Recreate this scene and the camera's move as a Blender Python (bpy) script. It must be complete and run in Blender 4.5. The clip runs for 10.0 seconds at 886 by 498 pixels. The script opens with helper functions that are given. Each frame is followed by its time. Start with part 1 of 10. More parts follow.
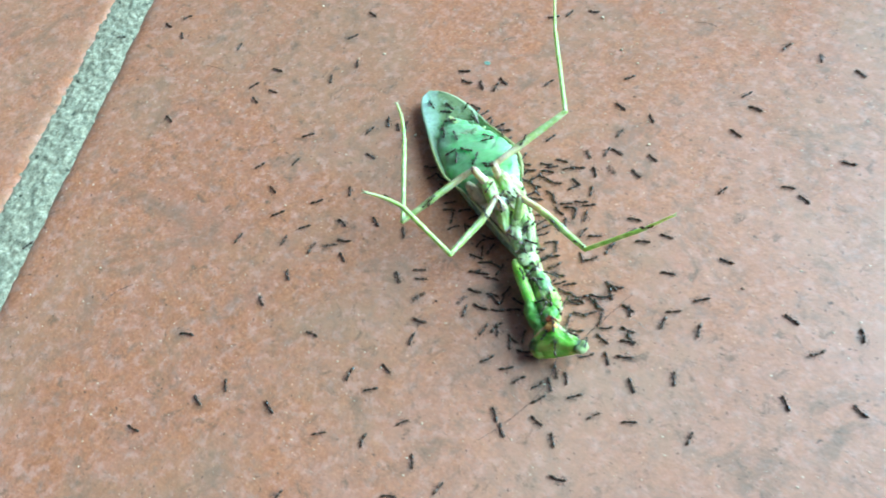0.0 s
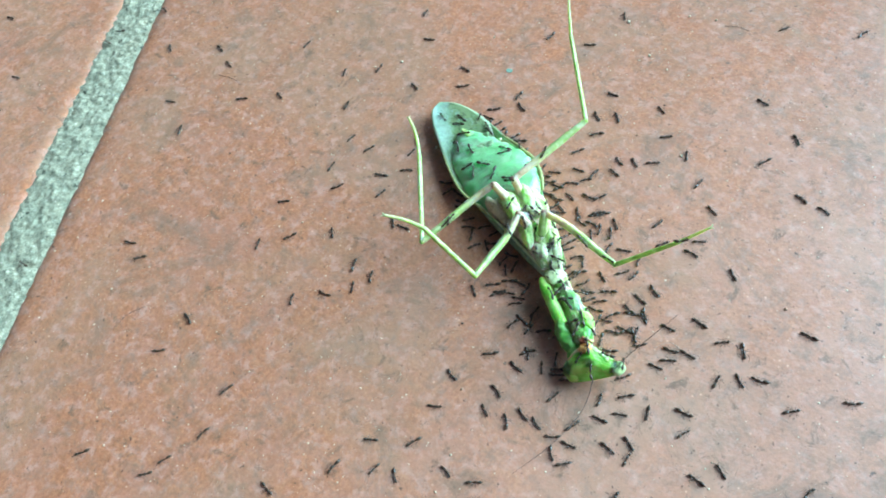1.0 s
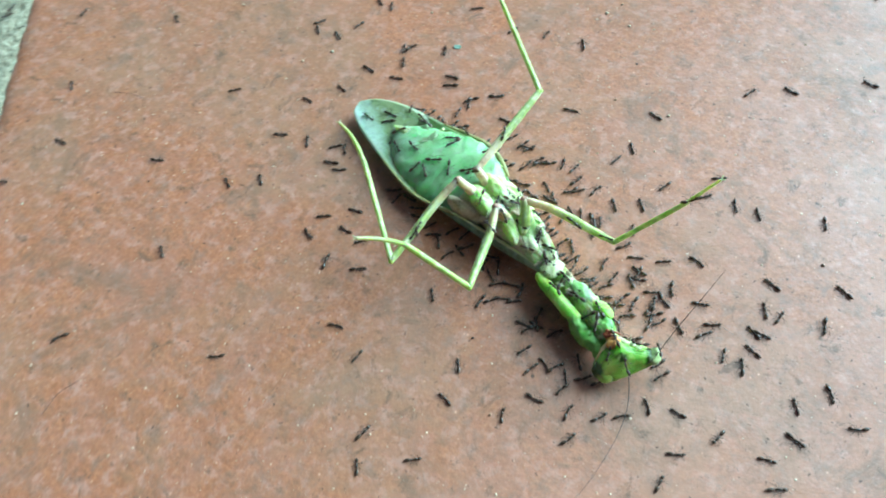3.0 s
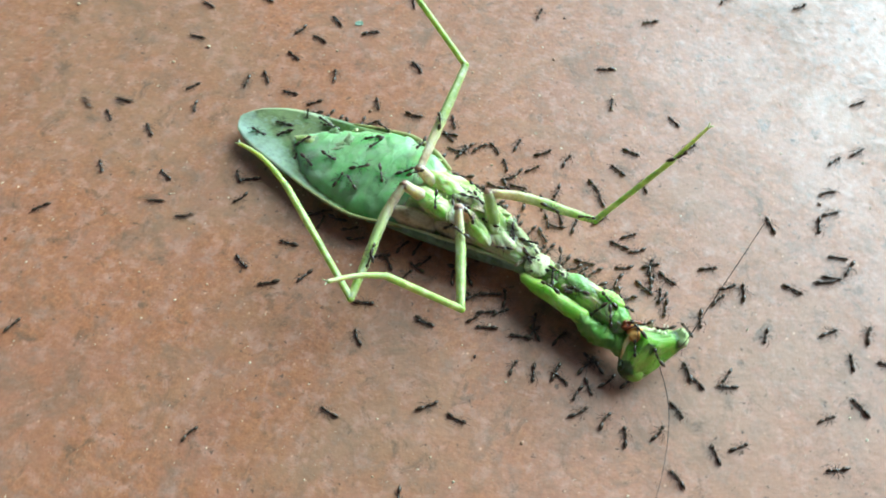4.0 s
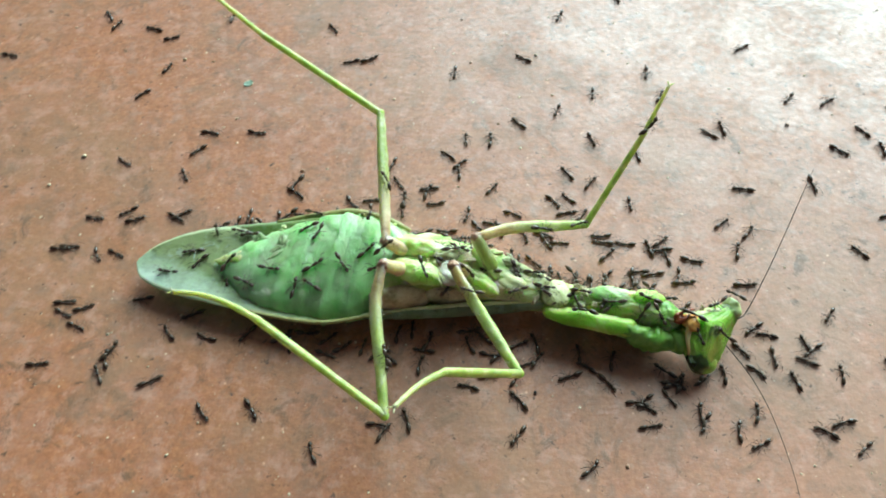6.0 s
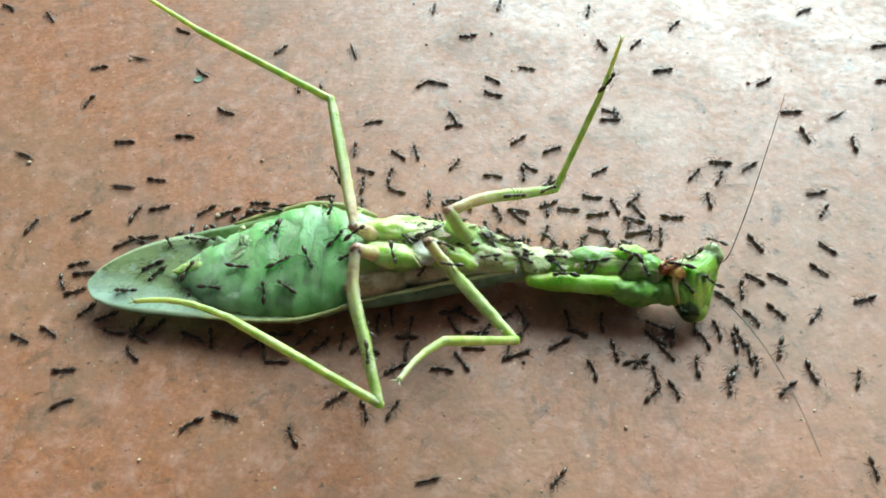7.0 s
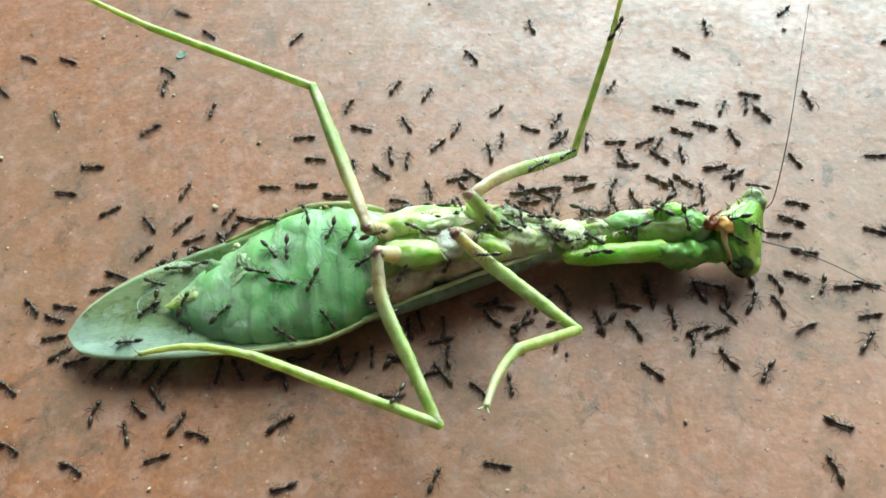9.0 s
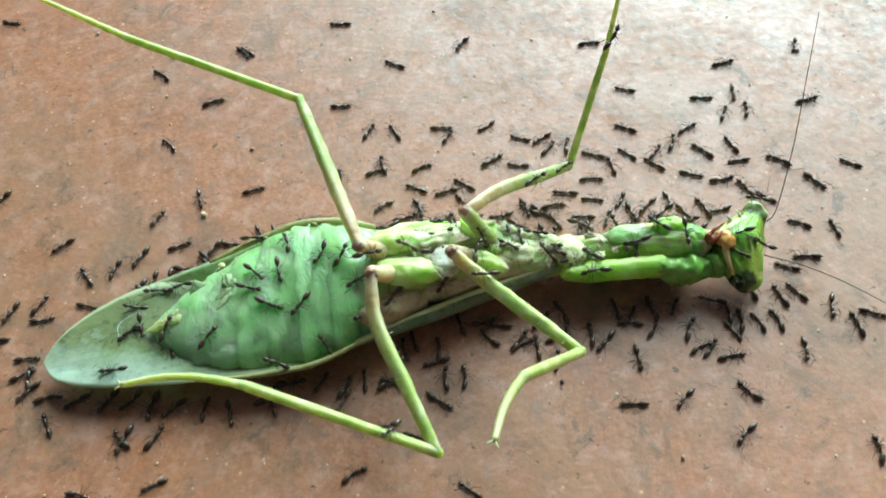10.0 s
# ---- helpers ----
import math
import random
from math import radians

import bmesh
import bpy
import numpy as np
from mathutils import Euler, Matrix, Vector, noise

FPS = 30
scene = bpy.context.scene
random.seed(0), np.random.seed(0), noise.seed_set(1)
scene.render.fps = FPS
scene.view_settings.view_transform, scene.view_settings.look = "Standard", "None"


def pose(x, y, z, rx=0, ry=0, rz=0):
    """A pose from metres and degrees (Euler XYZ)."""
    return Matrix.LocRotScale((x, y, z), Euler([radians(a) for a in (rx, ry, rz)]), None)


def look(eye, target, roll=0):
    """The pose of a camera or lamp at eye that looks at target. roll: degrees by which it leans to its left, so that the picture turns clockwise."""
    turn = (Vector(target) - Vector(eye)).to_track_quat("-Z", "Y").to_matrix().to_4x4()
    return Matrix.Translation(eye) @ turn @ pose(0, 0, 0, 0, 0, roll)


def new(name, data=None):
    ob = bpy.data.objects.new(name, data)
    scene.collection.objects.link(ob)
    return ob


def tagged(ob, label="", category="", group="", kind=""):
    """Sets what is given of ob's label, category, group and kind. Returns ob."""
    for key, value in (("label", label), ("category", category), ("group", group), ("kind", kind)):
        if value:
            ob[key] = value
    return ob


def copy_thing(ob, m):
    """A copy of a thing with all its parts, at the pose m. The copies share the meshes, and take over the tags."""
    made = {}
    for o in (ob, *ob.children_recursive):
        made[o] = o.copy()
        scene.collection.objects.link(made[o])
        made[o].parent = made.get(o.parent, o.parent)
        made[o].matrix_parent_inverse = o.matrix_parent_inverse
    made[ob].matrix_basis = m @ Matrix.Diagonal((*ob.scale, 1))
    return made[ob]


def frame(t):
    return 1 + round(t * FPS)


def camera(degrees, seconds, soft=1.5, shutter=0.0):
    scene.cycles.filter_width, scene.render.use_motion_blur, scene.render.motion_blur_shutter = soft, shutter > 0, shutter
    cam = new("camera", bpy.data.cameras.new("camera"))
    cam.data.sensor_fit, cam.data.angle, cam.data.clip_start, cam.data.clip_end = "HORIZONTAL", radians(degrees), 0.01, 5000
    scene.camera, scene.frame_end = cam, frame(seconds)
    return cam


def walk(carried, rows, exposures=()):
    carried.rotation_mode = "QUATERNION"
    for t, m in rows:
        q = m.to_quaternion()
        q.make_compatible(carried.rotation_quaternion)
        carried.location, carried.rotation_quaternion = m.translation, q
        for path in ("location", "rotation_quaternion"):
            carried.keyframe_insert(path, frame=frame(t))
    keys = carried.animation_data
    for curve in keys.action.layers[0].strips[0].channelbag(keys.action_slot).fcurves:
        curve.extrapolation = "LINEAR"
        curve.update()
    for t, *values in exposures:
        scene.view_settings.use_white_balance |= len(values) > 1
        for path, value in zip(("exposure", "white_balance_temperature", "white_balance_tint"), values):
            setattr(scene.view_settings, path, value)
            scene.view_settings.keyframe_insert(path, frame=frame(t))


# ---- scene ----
cam = camera(57.5, 10.0, soft=1.8, shutter=0.5)
walk(cam, [
    (0.0, pose(0.1012, -0.0597, 0.1540, 34.57, 7.96, 45.75)),
    (0.5, pose(0.0918, -0.0602, 0.1498, 34.29, 8.21, 45.79)),
    (1.0, pose(0.0912, -0.0570, 0.1513, 34.14, 8.49, 45.52)),
    (1.5, pose(0.0901, -0.0610, 0.1510, 34.51, 7.87, 44.90)),
    (2.0, pose(0.0866, -0.0631, 0.1450, 33.19, 6.57, 42.16)),
    (2.2, pose(0.0841, -0.0651, 0.1434, 33.64, 7.64, 41.73)),
    (3.5, pose(0.0454, -0.0598, 0.1254, 31.61, 3.31, 26.04)),
    (4.0, pose(0.0312, -0.0604, 0.1158, 31.22, 0.69, 18.57)),
    (4.5, pose(0.0240, -0.0553, 0.1099, 30.87, 1.07, 12.66)),
    (5.0, pose(0.0155, -0.0530, 0.1046, 31.35, 0.44, 6.30)),
    (5.2, pose(0.0125, -0.0543, 0.1039, 31.83, 0.37, 4.73)),
    (6.3, pose(0.0048, -0.0573, 0.0994, 35.45, 0.46, -5.63)),
    (6.5, pose(0.0048, -0.0597, 0.0969, 36.22, -0.05, -6.79)),
    (7.0, pose(0.0025, -0.0595, 0.0944, 35.99, 1.11, -8.37)),
    (7.5, pose(-0.0015, -0.0574, 0.0920, 36.34, 1.19, -10.33)),
    (8.0, pose(-0.0022, -0.0508, 0.0895, 35.54, 1.22, -12.16)),
    (8.5, pose(-0.0014, -0.0520, 0.0871, 34.23, 2.46, -12.45)),
    (9.0, pose(-0.0013, -0.0498, 0.0876, 33.03, 1.98, -11.48)),
    (9.5, pose(-0.0014, -0.0502, 0.0842, 34.19, 1.30, -10.29)),
    (10.0, pose(-0.0001, -0.0465, 0.0856, 33.28, 0.88, -9.81)),
], exposures=[(0.0, 0.76, 5130, -3), (2.2, 0.76, 5130, -3), (3.5, 0.52, 5780, -1), (4.5, 0.37, 6350, 4), (6.5, 0.30, 6750, 3), (10.0, 0.33, 6700, 2)])

MM = 0.001
SUN_AZ, SUN_EL = 62.0, 28.0        # degrees, counter-clockwise from +x, above the floor

# ---- light: soft bright daylight from one side ----
world = bpy.data.worlds.new("daylight")
world.use_nodes = True
scene.world = world
wn = world.node_tree.nodes
wsky = wn.new("ShaderNodeTexSky")
wsky.sky_type = "NISHITA"
wsky.sun_disc = False
wsky.sun_elevation = radians(SUN_EL)
wsky.sun_rotation = radians(90 - SUN_AZ)
wsky.air_density = 0.3
wsky.dust_density = 6.0
wsky.ozone_density = 0.1
wn["Background"].inputs["Strength"].default_value = 0.062
world.node_tree.links.new(wsky.outputs["Color"], wn["Background"].inputs["Color"])

sun_data = bpy.data.lights.new("sun", "SUN")
sun_data.energy = 5.0
sun_data.angle = radians(52)
sun_data.color = (0.64, 1.0, 1.20)
sun = new("sun", sun_data)
saz, sel = radians(SUN_AZ), radians(SUN_EL)
sun.matrix_world = look((math.cos(saz) * math.cos(sel) * 3, math.sin(saz) * math.cos(sel) * 3, math.sin(sel) * 3), (0, 0, 0))


# ---- materials ----
class Mat:
    """A node material under construction."""

    def __init__(self, name, rough=0.5, metal=0.0, spec=0.5):
        self.m = bpy.data.materials.new(name)
        self.m.use_nodes = True
        self.t = self.m.node_tree
        self.b = self.t.nodes["Principled BSDF"]
        self.b.inputs["Roughness"].default_value = rough
        self.b.inputs["Metallic"].default_value = metal
        self.b.inputs["Specular IOR Level"].default_value = spec

    def node(self, kind, **values):
        n = self.t.nodes.new(kind)
        for k, v in values.items():
            n.inputs[k.replace("_", " ")].default_value = v
        return n

    def link(self, a, b):
        self.t.links.new(a, b)

    def place(self):
        return self.t.nodes.new("ShaderNodeNewGeometry").outputs["Position"]

    def local(self):
        return self.t.nodes.new("ShaderNodeTexCoord").outputs["Object"]

    def noise(self, at, scale, detail=4.0, rough=0.55, distort=0.0):
        n = self.node("ShaderNodeTexNoise", Scale=scale, Detail=detail, Roughness=rough, Distortion=distort)
        self.link(at, n.inputs["Vector"])
        return n.outputs["Fac"]

    def speck(self, at, scale):
        n = self.node("ShaderNodeTexVoronoi", Scale=scale)
        self.link(at, n.inputs["Vector"])
        return n

    def ramp(self, fac, *stops):
        n = self.t.nodes.new("ShaderNodeValToRGB")
        e = n.color_ramp.elements
        while len(e) < len(stops):
            e.new(0.5)
        for el, (p, c) in zip(e, stops):
            el.position = p
            el.color = (*c, 1) if len(c) == 3 else c
        self.link(fac, n.inputs["Fac"])
        return n.outputs["Color"]

    def mix(self, fac, a, b, mode="MIX"):
        n = self.t.nodes.new("ShaderNodeMix")
        n.data_type, n.blend_type = "RGBA", mode
        for sock, v in ((n.inputs[0], fac), (n.inputs[6], a), (n.inputs[7], b)):
            if isinstance(v, (int, float)):
                sock.default_value = v
            elif isinstance(v, tuple):
                sock.default_value = (*v, 1)
            else:
                self.link(v, sock)
        return n.outputs[2]

    def color(self, c):
        if isinstance(c, tuple):
            self.b.inputs["Base Color"].default_value = (*c, 1)
        else:
            self.link(c, self.b.inputs["Base Color"])

    def bump(self, height, strength, distance):
        n = self.node("ShaderNodeBump", Strength=strength, Distance=distance)
        self.link(height, n.inputs["Height"])
        last = self.b.inputs["Normal"].links
        if last:
            self.link(last[0].from_socket, n.inputs["Normal"])
        self.link(n.outputs["Normal"], self.b.inputs["Normal"])


def g(v):
    return (v, v, v)


def terracotta():
    m = Mat("terracotta", 0.45, spec=0.64)
    at = m.place()
    base = m.ramp(m.noise(at, 18, 5, 0.6), (0.3, (0.397, 0.134, 0.046)), (0.52, (0.411, 0.158, 0.060)), (0.75, (0.409, 0.187, 0.083)))
    # blotches of two or three millimetres, then sand-fine grain
    blot = m.ramp(m.noise(at, 300, 6, 0.72, 0.5), (0.32, (0.154, 0.076, 0.034)), (0.43, (0.347, 0.122, 0.044)), (0.54, (0.462, 0.163, 0.060)), (0.66, (0.626, 0.300, 0.129)))
    grain = m.ramp(m.noise(at, 1000, 4, 0.7), (0.32, (0.119, 0.052, 0.023)), (0.48, (0.403, 0.152, 0.059)), (0.66, (0.724, 0.357, 0.167)))
    c = m.mix(0.36, m.mix(0.45, base, blot), grain)
    # burnt and pale patches of a centimetre or two
    burnt = m.ramp(m.noise(at, 75, 6, 0.66, 0.8), (0.50, g(0.0)), (0.66, g(0.38)))
    c = m.mix(burnt, c, (0.263, 0.090, 0.032))
    pink = m.ramp(m.noise(at, 230, 6, 0.72, 0.4), (0.50, g(0.0)), (0.66, g(0.5)))
    c = m.mix(pink, c, (0.490, 0.238, 0.150))
    rosy = m.ramp(m.noise(at, 70, 5, 0.65, 0.6), (0.50, g(0.0)), (0.66, g(0.45)))
    c = m.mix(rosy, c, (0.440, 0.200, 0.118))
    # pale dusty film in wide patches
    film = m.ramp(m.noise(at, 26, 8, 0.68, 0.7), (0.46, g(0.0)), (0.64, g(0.75)))
    c = m.mix(film, c, (0.376, 0.213, 0.112))
    # glare put into the colour: a pale patch half a metre wide beside the insect
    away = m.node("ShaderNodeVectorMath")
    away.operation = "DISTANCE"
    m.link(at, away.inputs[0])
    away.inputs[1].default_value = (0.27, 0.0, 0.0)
    glare = m.node("ShaderNodeMath")
    glare.operation = "MULTIPLY_ADD"
    m.link(away.outputs["Value"], glare.inputs[0])
    glare.inputs[1].default_value = -5.0
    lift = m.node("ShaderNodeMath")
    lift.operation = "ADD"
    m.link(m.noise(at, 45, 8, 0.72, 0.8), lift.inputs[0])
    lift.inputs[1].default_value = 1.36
    m.link(lift.outputs[0], glare.inputs[2])
    c = m.mix(m.ramp(glare.outputs[0], (0.50, g(0.0)), (0.86, g(0.36))), c, (0.590, 0.345, 0.230))
    # mottling of one to three millimetres: rosy, pale and grey
    rose = m.ramp(m.noise(at, 330, 5, 0.66, 0.5), (0.49, g(0.0)), (0.60, g(0.4)))
    c = m.mix(rose, c, (0.540, 0.235, 0.140))
    chalk = m.ramp(m.noise(at, 330, 6, 0.74, 0.1), (0.51, g(0.0)), (0.68, g(0.48)))
    c = m.mix(chalk, c, (0.620, 0.430, 0.325))
    ash = m.ramp(m.noise(at, 260, 6, 0.74, 0.2), (0.51, g(0.0)), (0.68, g(0.55)))
    c = m.mix(ash, c, (0.270, 0.185, 0.130))
    # greyish green grime
    stain = m.ramp(m.noise(at, 60, 9, 0.78, 0.9), (0.52, g(0.0)), (0.66, g(0.6)))
    c = m.mix(stain, c, (0.170, 0.113, 0.062))
    dots = m.ramp(m.noise(at, 210, 8, 0.8, 0.6), (0.56, g(0.0)), (0.64, g(0.7)))
    c = m.mix(dots, c, (0.133, 0.079, 0.042))
    pits = m.ramp(m.noise(at, 620, 3, 0.6), (0.66, g(0.0)), (0.70, g(0.85)))
    c = m.mix(pits, c, (0.098, 0.048, 0.026))
    v = m.speck(at, 520)
    grit = m.ramp(v.outputs["Distance"], (0.0, g(1.0)), (0.13, g(0.0)))
    pick = m.ramp(m.noise(at, 160, 4, 0.6), (0.50, g(0.0)), (0.56, g(1.0)))
    c = m.mix(m.mix(1.0, grit, pick, "MULTIPLY"), c, (0.892, 0.600, 0.373))
    c = m.mix(0.10, c, (0.320, 0.220, 0.150))
    c = m.mix(1.0, c, (1.11, 0.985, 0.965), "MULTIPLY")
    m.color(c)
    r = m.ramp(m.noise(at, 700, 6, 0.78), (0.36, g(0.24)), (0.62, g(0.78)))
    r = m.mix(0.5, r, m.ramp(m.noise(at, 62, 7, 0.72, 0.6), (0.36, g(0.26)), (0.62, g(0.62))))
    m.link(r, m.b.inputs["Roughness"])
    m.bump(m.noise(at, 1300, 4, 0.65), 0.22, 0.0002)
    m.bump(m.noise(at, 420, 3, 0.55, 0.3), 0.16, 0.0004)
    m.bump(m.noise(at, 40, 3, 0.5), 0.14, 0.0010)
    return m.m


def mortar():
    m = Mat("mortar", 0.8, spec=0.4)
    at = m.place()
    c = m.ramp(m.noise(at, 750, 6, 0.8), (0.34, (0.128, 0.108, 0.062)), (0.47, (0.335, 0.285, 0.170)), (0.58, (0.490, 0.415, 0.262)), (0.70, (0.780, 0.665, 0.460)))
    c = m.mix(m.ramp(m.noise(at, 60, 5, 0.7), (0.42, g(0.0)), (0.7, g(0.5))), c, (0.380, 0.335, 0.205))
    v = m.speck(at, 700)
    grit = m.ramp(v.outputs["Distance"], (0.0, g(1.0)), (0.22, g(0.0)))
    pick = m.ramp(m.noise(at, 300, 4, 0.6), (0.46, g(0.0)), (0.50, g(1.0)))
    c = m.mix(m.mix(1.0, grit, pick, "MULTIPLY"), c, (0.856, 0.694, 0.503))
    c = m.mix(m.ramp(m.noise(at, 330, 3, 0.6), (0.66, g(0.0)), (0.70, g(0.85))), c, (0.052, 0.045, 0.025))
    m.color(c)
    m.bump(m.noise(at, 900, 5, 0.7), 0.9, 0.0005)
    return m.m


def skin(name, dark, mid, pale, rough=0.42, scale=260, sss=0.0, bump=0.00012):
    """Soft insect cuticle in three tones."""
    m = Mat(name, rough, spec=0.45)
    at = m.local()
    c = m.ramp(m.noise(at, scale, 5, 0.6), (0.3, dark), (0.5, mid), (0.72, pale))
    c = m.mix(m.ramp(m.noise(at, scale * 4, 3, 0.6), (0.45, g(0.0)), (0.7, g(0.25))), c, pale)
    m.color(c)
    if sss:
        m.b.inputs["Subsurface Weight"].default_value = sss
        m.b.inputs["Subsurface Radius"].default_value = (0.5, 1.0, 0.5)
        m.b.inputs["Subsurface Scale"].default_value = 0.0008
    m.bump(m.noise(at, scale * 6, 4, 0.6), 0.5, bump)
    return m


def belly():
    m = Mat("belly", 0.30, spec=0.5)
    at = m.local()
    c = m.ramp(m.noise(at, 130, 5, 0.6, 0.5), (0.3, (0.280, 0.600, 0.185)), (0.5, (0.375, 0.740, 0.260)), (0.72, (0.530, 0.840, 0.390)))
    c = m.mix(m.ramp(m.noise(at, 520, 6, 0.7), (0.52, g(0.0)), (0.72, g(0.35))), c, (0.235, 0.480, 0.150))
    c = m.mix(m.ramp(m.noise(at, 95, 4, 0.65, 1.2), (0.58, g(0.0)), (0.72, g(0.35))), c, (0.450, 0.660, 0.190))
    c = m.mix(m.ramp(m.noise(at, 210, 6, 0.7, 1.0), (0.62, g(0.0)), (0.68, g(0.6))), c, (0.529, 0.660, 0.319))
    c = m.mix(m.ramp(m.noise(at, 340, 4, 0.7, 0.5), (0.66, g(0.0)), (0.72, g(0.35))), c, (0.170, 0.280, 0.070))
    c = m.mix(m.ramp(m.noise(at, 62, 5, 0.6, 0.9), (0.50, g(0.0)), (0.66, g(0.4))), c, (0.290, 0.570, 0.210))
    c = m.mix(m.ramp(m.noise(at, 74, 4, 0.6, 0.7), (0.56, g(0.0)), (0.70, g(0.45))), c, (0.640, 0.830, 0.480))
    line = m.node("ShaderNodeMapping")
    line.inputs["Scale"].default_value = (1.0, 0.55, 0.7)
    m.link(at, line.inputs["Vector"])
    wrinkle = m.noise(line.outputs["Vector"], 420, 5, 0.7, 1.4)
    c = m.mix(m.ramp(wrinkle, (0.55, g(0.0)), (0.66, g(0.22))), c, (0.640, 0.840, 0.480))
    m.color(c)
    m.b.inputs["Subsurface Weight"].default_value = 0.8
    m.b.inputs["Subsurface Radius"].default_value = (0.4, 1.0, 0.5)
    m.b.inputs["Subsurface Scale"].default_value = 0.0055
    m.bump(wrinkle, 0.5, 0.0004)
    m.bump(m.noise(at, 110, 3, 0.5), 0.35, 0.0012)
    return m.m


def wing_mat(name, dark, mid, pale):
    """Veined wing case; the attribute 'along' is 1 at its thin pale rim."""
    m = Mat(name, 0.42, spec=0.35)
    at = m.local()
    c = m.ramp(m.noise(at, 170, 5, 0.65), (0.3, dark), (0.52, mid), (0.72, pale))
    st = m.node("ShaderNodeMapping")
    st.inputs["Scale"].default_value = (0.12, 1.0, 1.0)
    m.link(at, st.inputs["Vector"])
    veins = m.noise(st.outputs["Vector"], 2600, 3, 0.6)
    c = m.mix(m.ramp(veins, (0.5, g(0.0)), (0.62, g(0.22))), c, pale)
    # thin glassy patches
    c = m.mix(m.ramp(m.noise(at, 85, 4, 0.6, 0.8), (0.46, g(0.0)), (0.62, g(0.4))), c, tuple(0.55 * a + 0.45 * b for a, b in zip(mid, (0.331, 0.340, 0.192))))
    c = m.mix(m.ramp(m.noise(at, 110, 4, 0.6, 0.3), (0.55, g(0.0)), (0.70, g(0.3))), c, tuple(0.5 * a + 0.5 * b for a, b in zip(pale, (0.574, 0.700, 0.463))))
    c = m.mix(m.ramp(m.noise(at, 420, 5, 0.7, 0.5), (0.54, g(0.0)), (0.68, g(0.5))), c, (0.170, 0.210, 0.105))
    c = m.mix(m.ramp(m.noise(at, 150, 6, 0.75, 1.0), (0.48, g(0.0)), (0.60, g(0.55))), c, (0.300, 0.330, 0.200))
    # olive towards the far rim
    xyz = m.t.nodes.new("ShaderNodeSeparateXYZ")
    m.link(at, xyz.inputs[0])
    side = m.node("ShaderNodeMath")
    side.operation = "MULTIPLY_ADD"
    m.link(xyz.outputs["Y"], side.inputs[0])
    side.inputs[1].default_value = 90.0
    m.link(m.noise(at, 140, 5, 0.65, 0.8), side.inputs[2])
    c = m.mix(m.ramp(side.outputs[0], (0.44, g(0.0)), (0.66, g(0.8))), c, tuple(0.4 * a + 0.6 * b for a, b in zip(mid, (0.27, 0.25, 0.11))))
    # brown stipple and pale crumples
    c = m.mix(m.ramp(m.noise(at, 900, 4, 0.7), (0.54, g(0.0)), (0.64, g(0.6))), c, (0.120, 0.130, 0.060))
    c = m.mix(m.ramp(m.noise(at, 230, 6, 0.72, 1.6), (0.55, g(0.0)), (0.62, g(0.6))), c, (0.480, 0.580, 0.400))
    # bluish white towards the tip and the near rim
    tip = m.node("ShaderNodeMath")
    tip.operation = "MULTIPLY_ADD"
    m.link(xyz.outputs["X"], tip.inputs[0])
    tip.inputs[1].default_value = 34.0
    m.link(side.outputs[0], tip.inputs[2])
    edge = m.node("ShaderNodeMapRange")
    m.link(tip.outputs[0], edge.inputs["Value"])
    for k, v in (("From Min", -0.95), ("From Max", -0.46), ("To Min", 0.95), ("To Max", 0.0)):
        edge.inputs[k].default_value = v
    speckled = m.mix(m.ramp(m.noise(at, 1200, 4, 0.7), (0.50, g(0.0)), (0.62, g(0.5))), tuple(0.25 * a + 0.75 * b for a, b in zip(pale, (0.76, 0.96, 0.76))), (0.420, 0.560, 0.400))
    c = m.mix(edge.outputs[0], c, speckled)
    a = m.t.nodes.new("ShaderNodeAttribute")
    a.attribute_name = "along"
    wob = m.node("ShaderNodeMath")
    wob.operation = "MULTIPLY_ADD"
    m.link(m.noise(at, 300, 4), wob.inputs[0])
    wob.inputs[1].default_value = 0.25
    m.link(a.outputs["Fac"], wob.inputs[2])
    c = m.mix(m.ramp(wob.outputs[0], (0.88, g(0.0)), (0.98, g(0.85))), c, tuple(0.35 * x + 0.65 * y for x, y in zip(pale, (0.639, 0.700, 0.415))))
    m.color(c)
    m.b.inputs["Subsurface Weight"].default_value = 0.35
    m.b.inputs["Subsurface Radius"].default_value = (0.5, 1.0, 0.5)
    m.b.inputs["Subsurface Scale"].default_value = 0.001
    m.bump(veins, 0.4, 0.00012)
    m.bump(m.noise(at, 160, 3, 0.5), 0.4, 0.0008)
    thin = m.t.nodes.new("ShaderNodeBsdfTranslucent")
    m.link(c, thin.inputs["Color"])
    both = m.t.nodes.new("ShaderNodeMixShader")
    both.inputs[0].default_value = 0.32
    m.link(m.b.outputs[0], both.inputs[1])
    m.link(thin.outputs[0], both.inputs[2])
    m.link(both.outputs[0], m.t.nodes["Material Output"].inputs["Surface"])
    return m.m


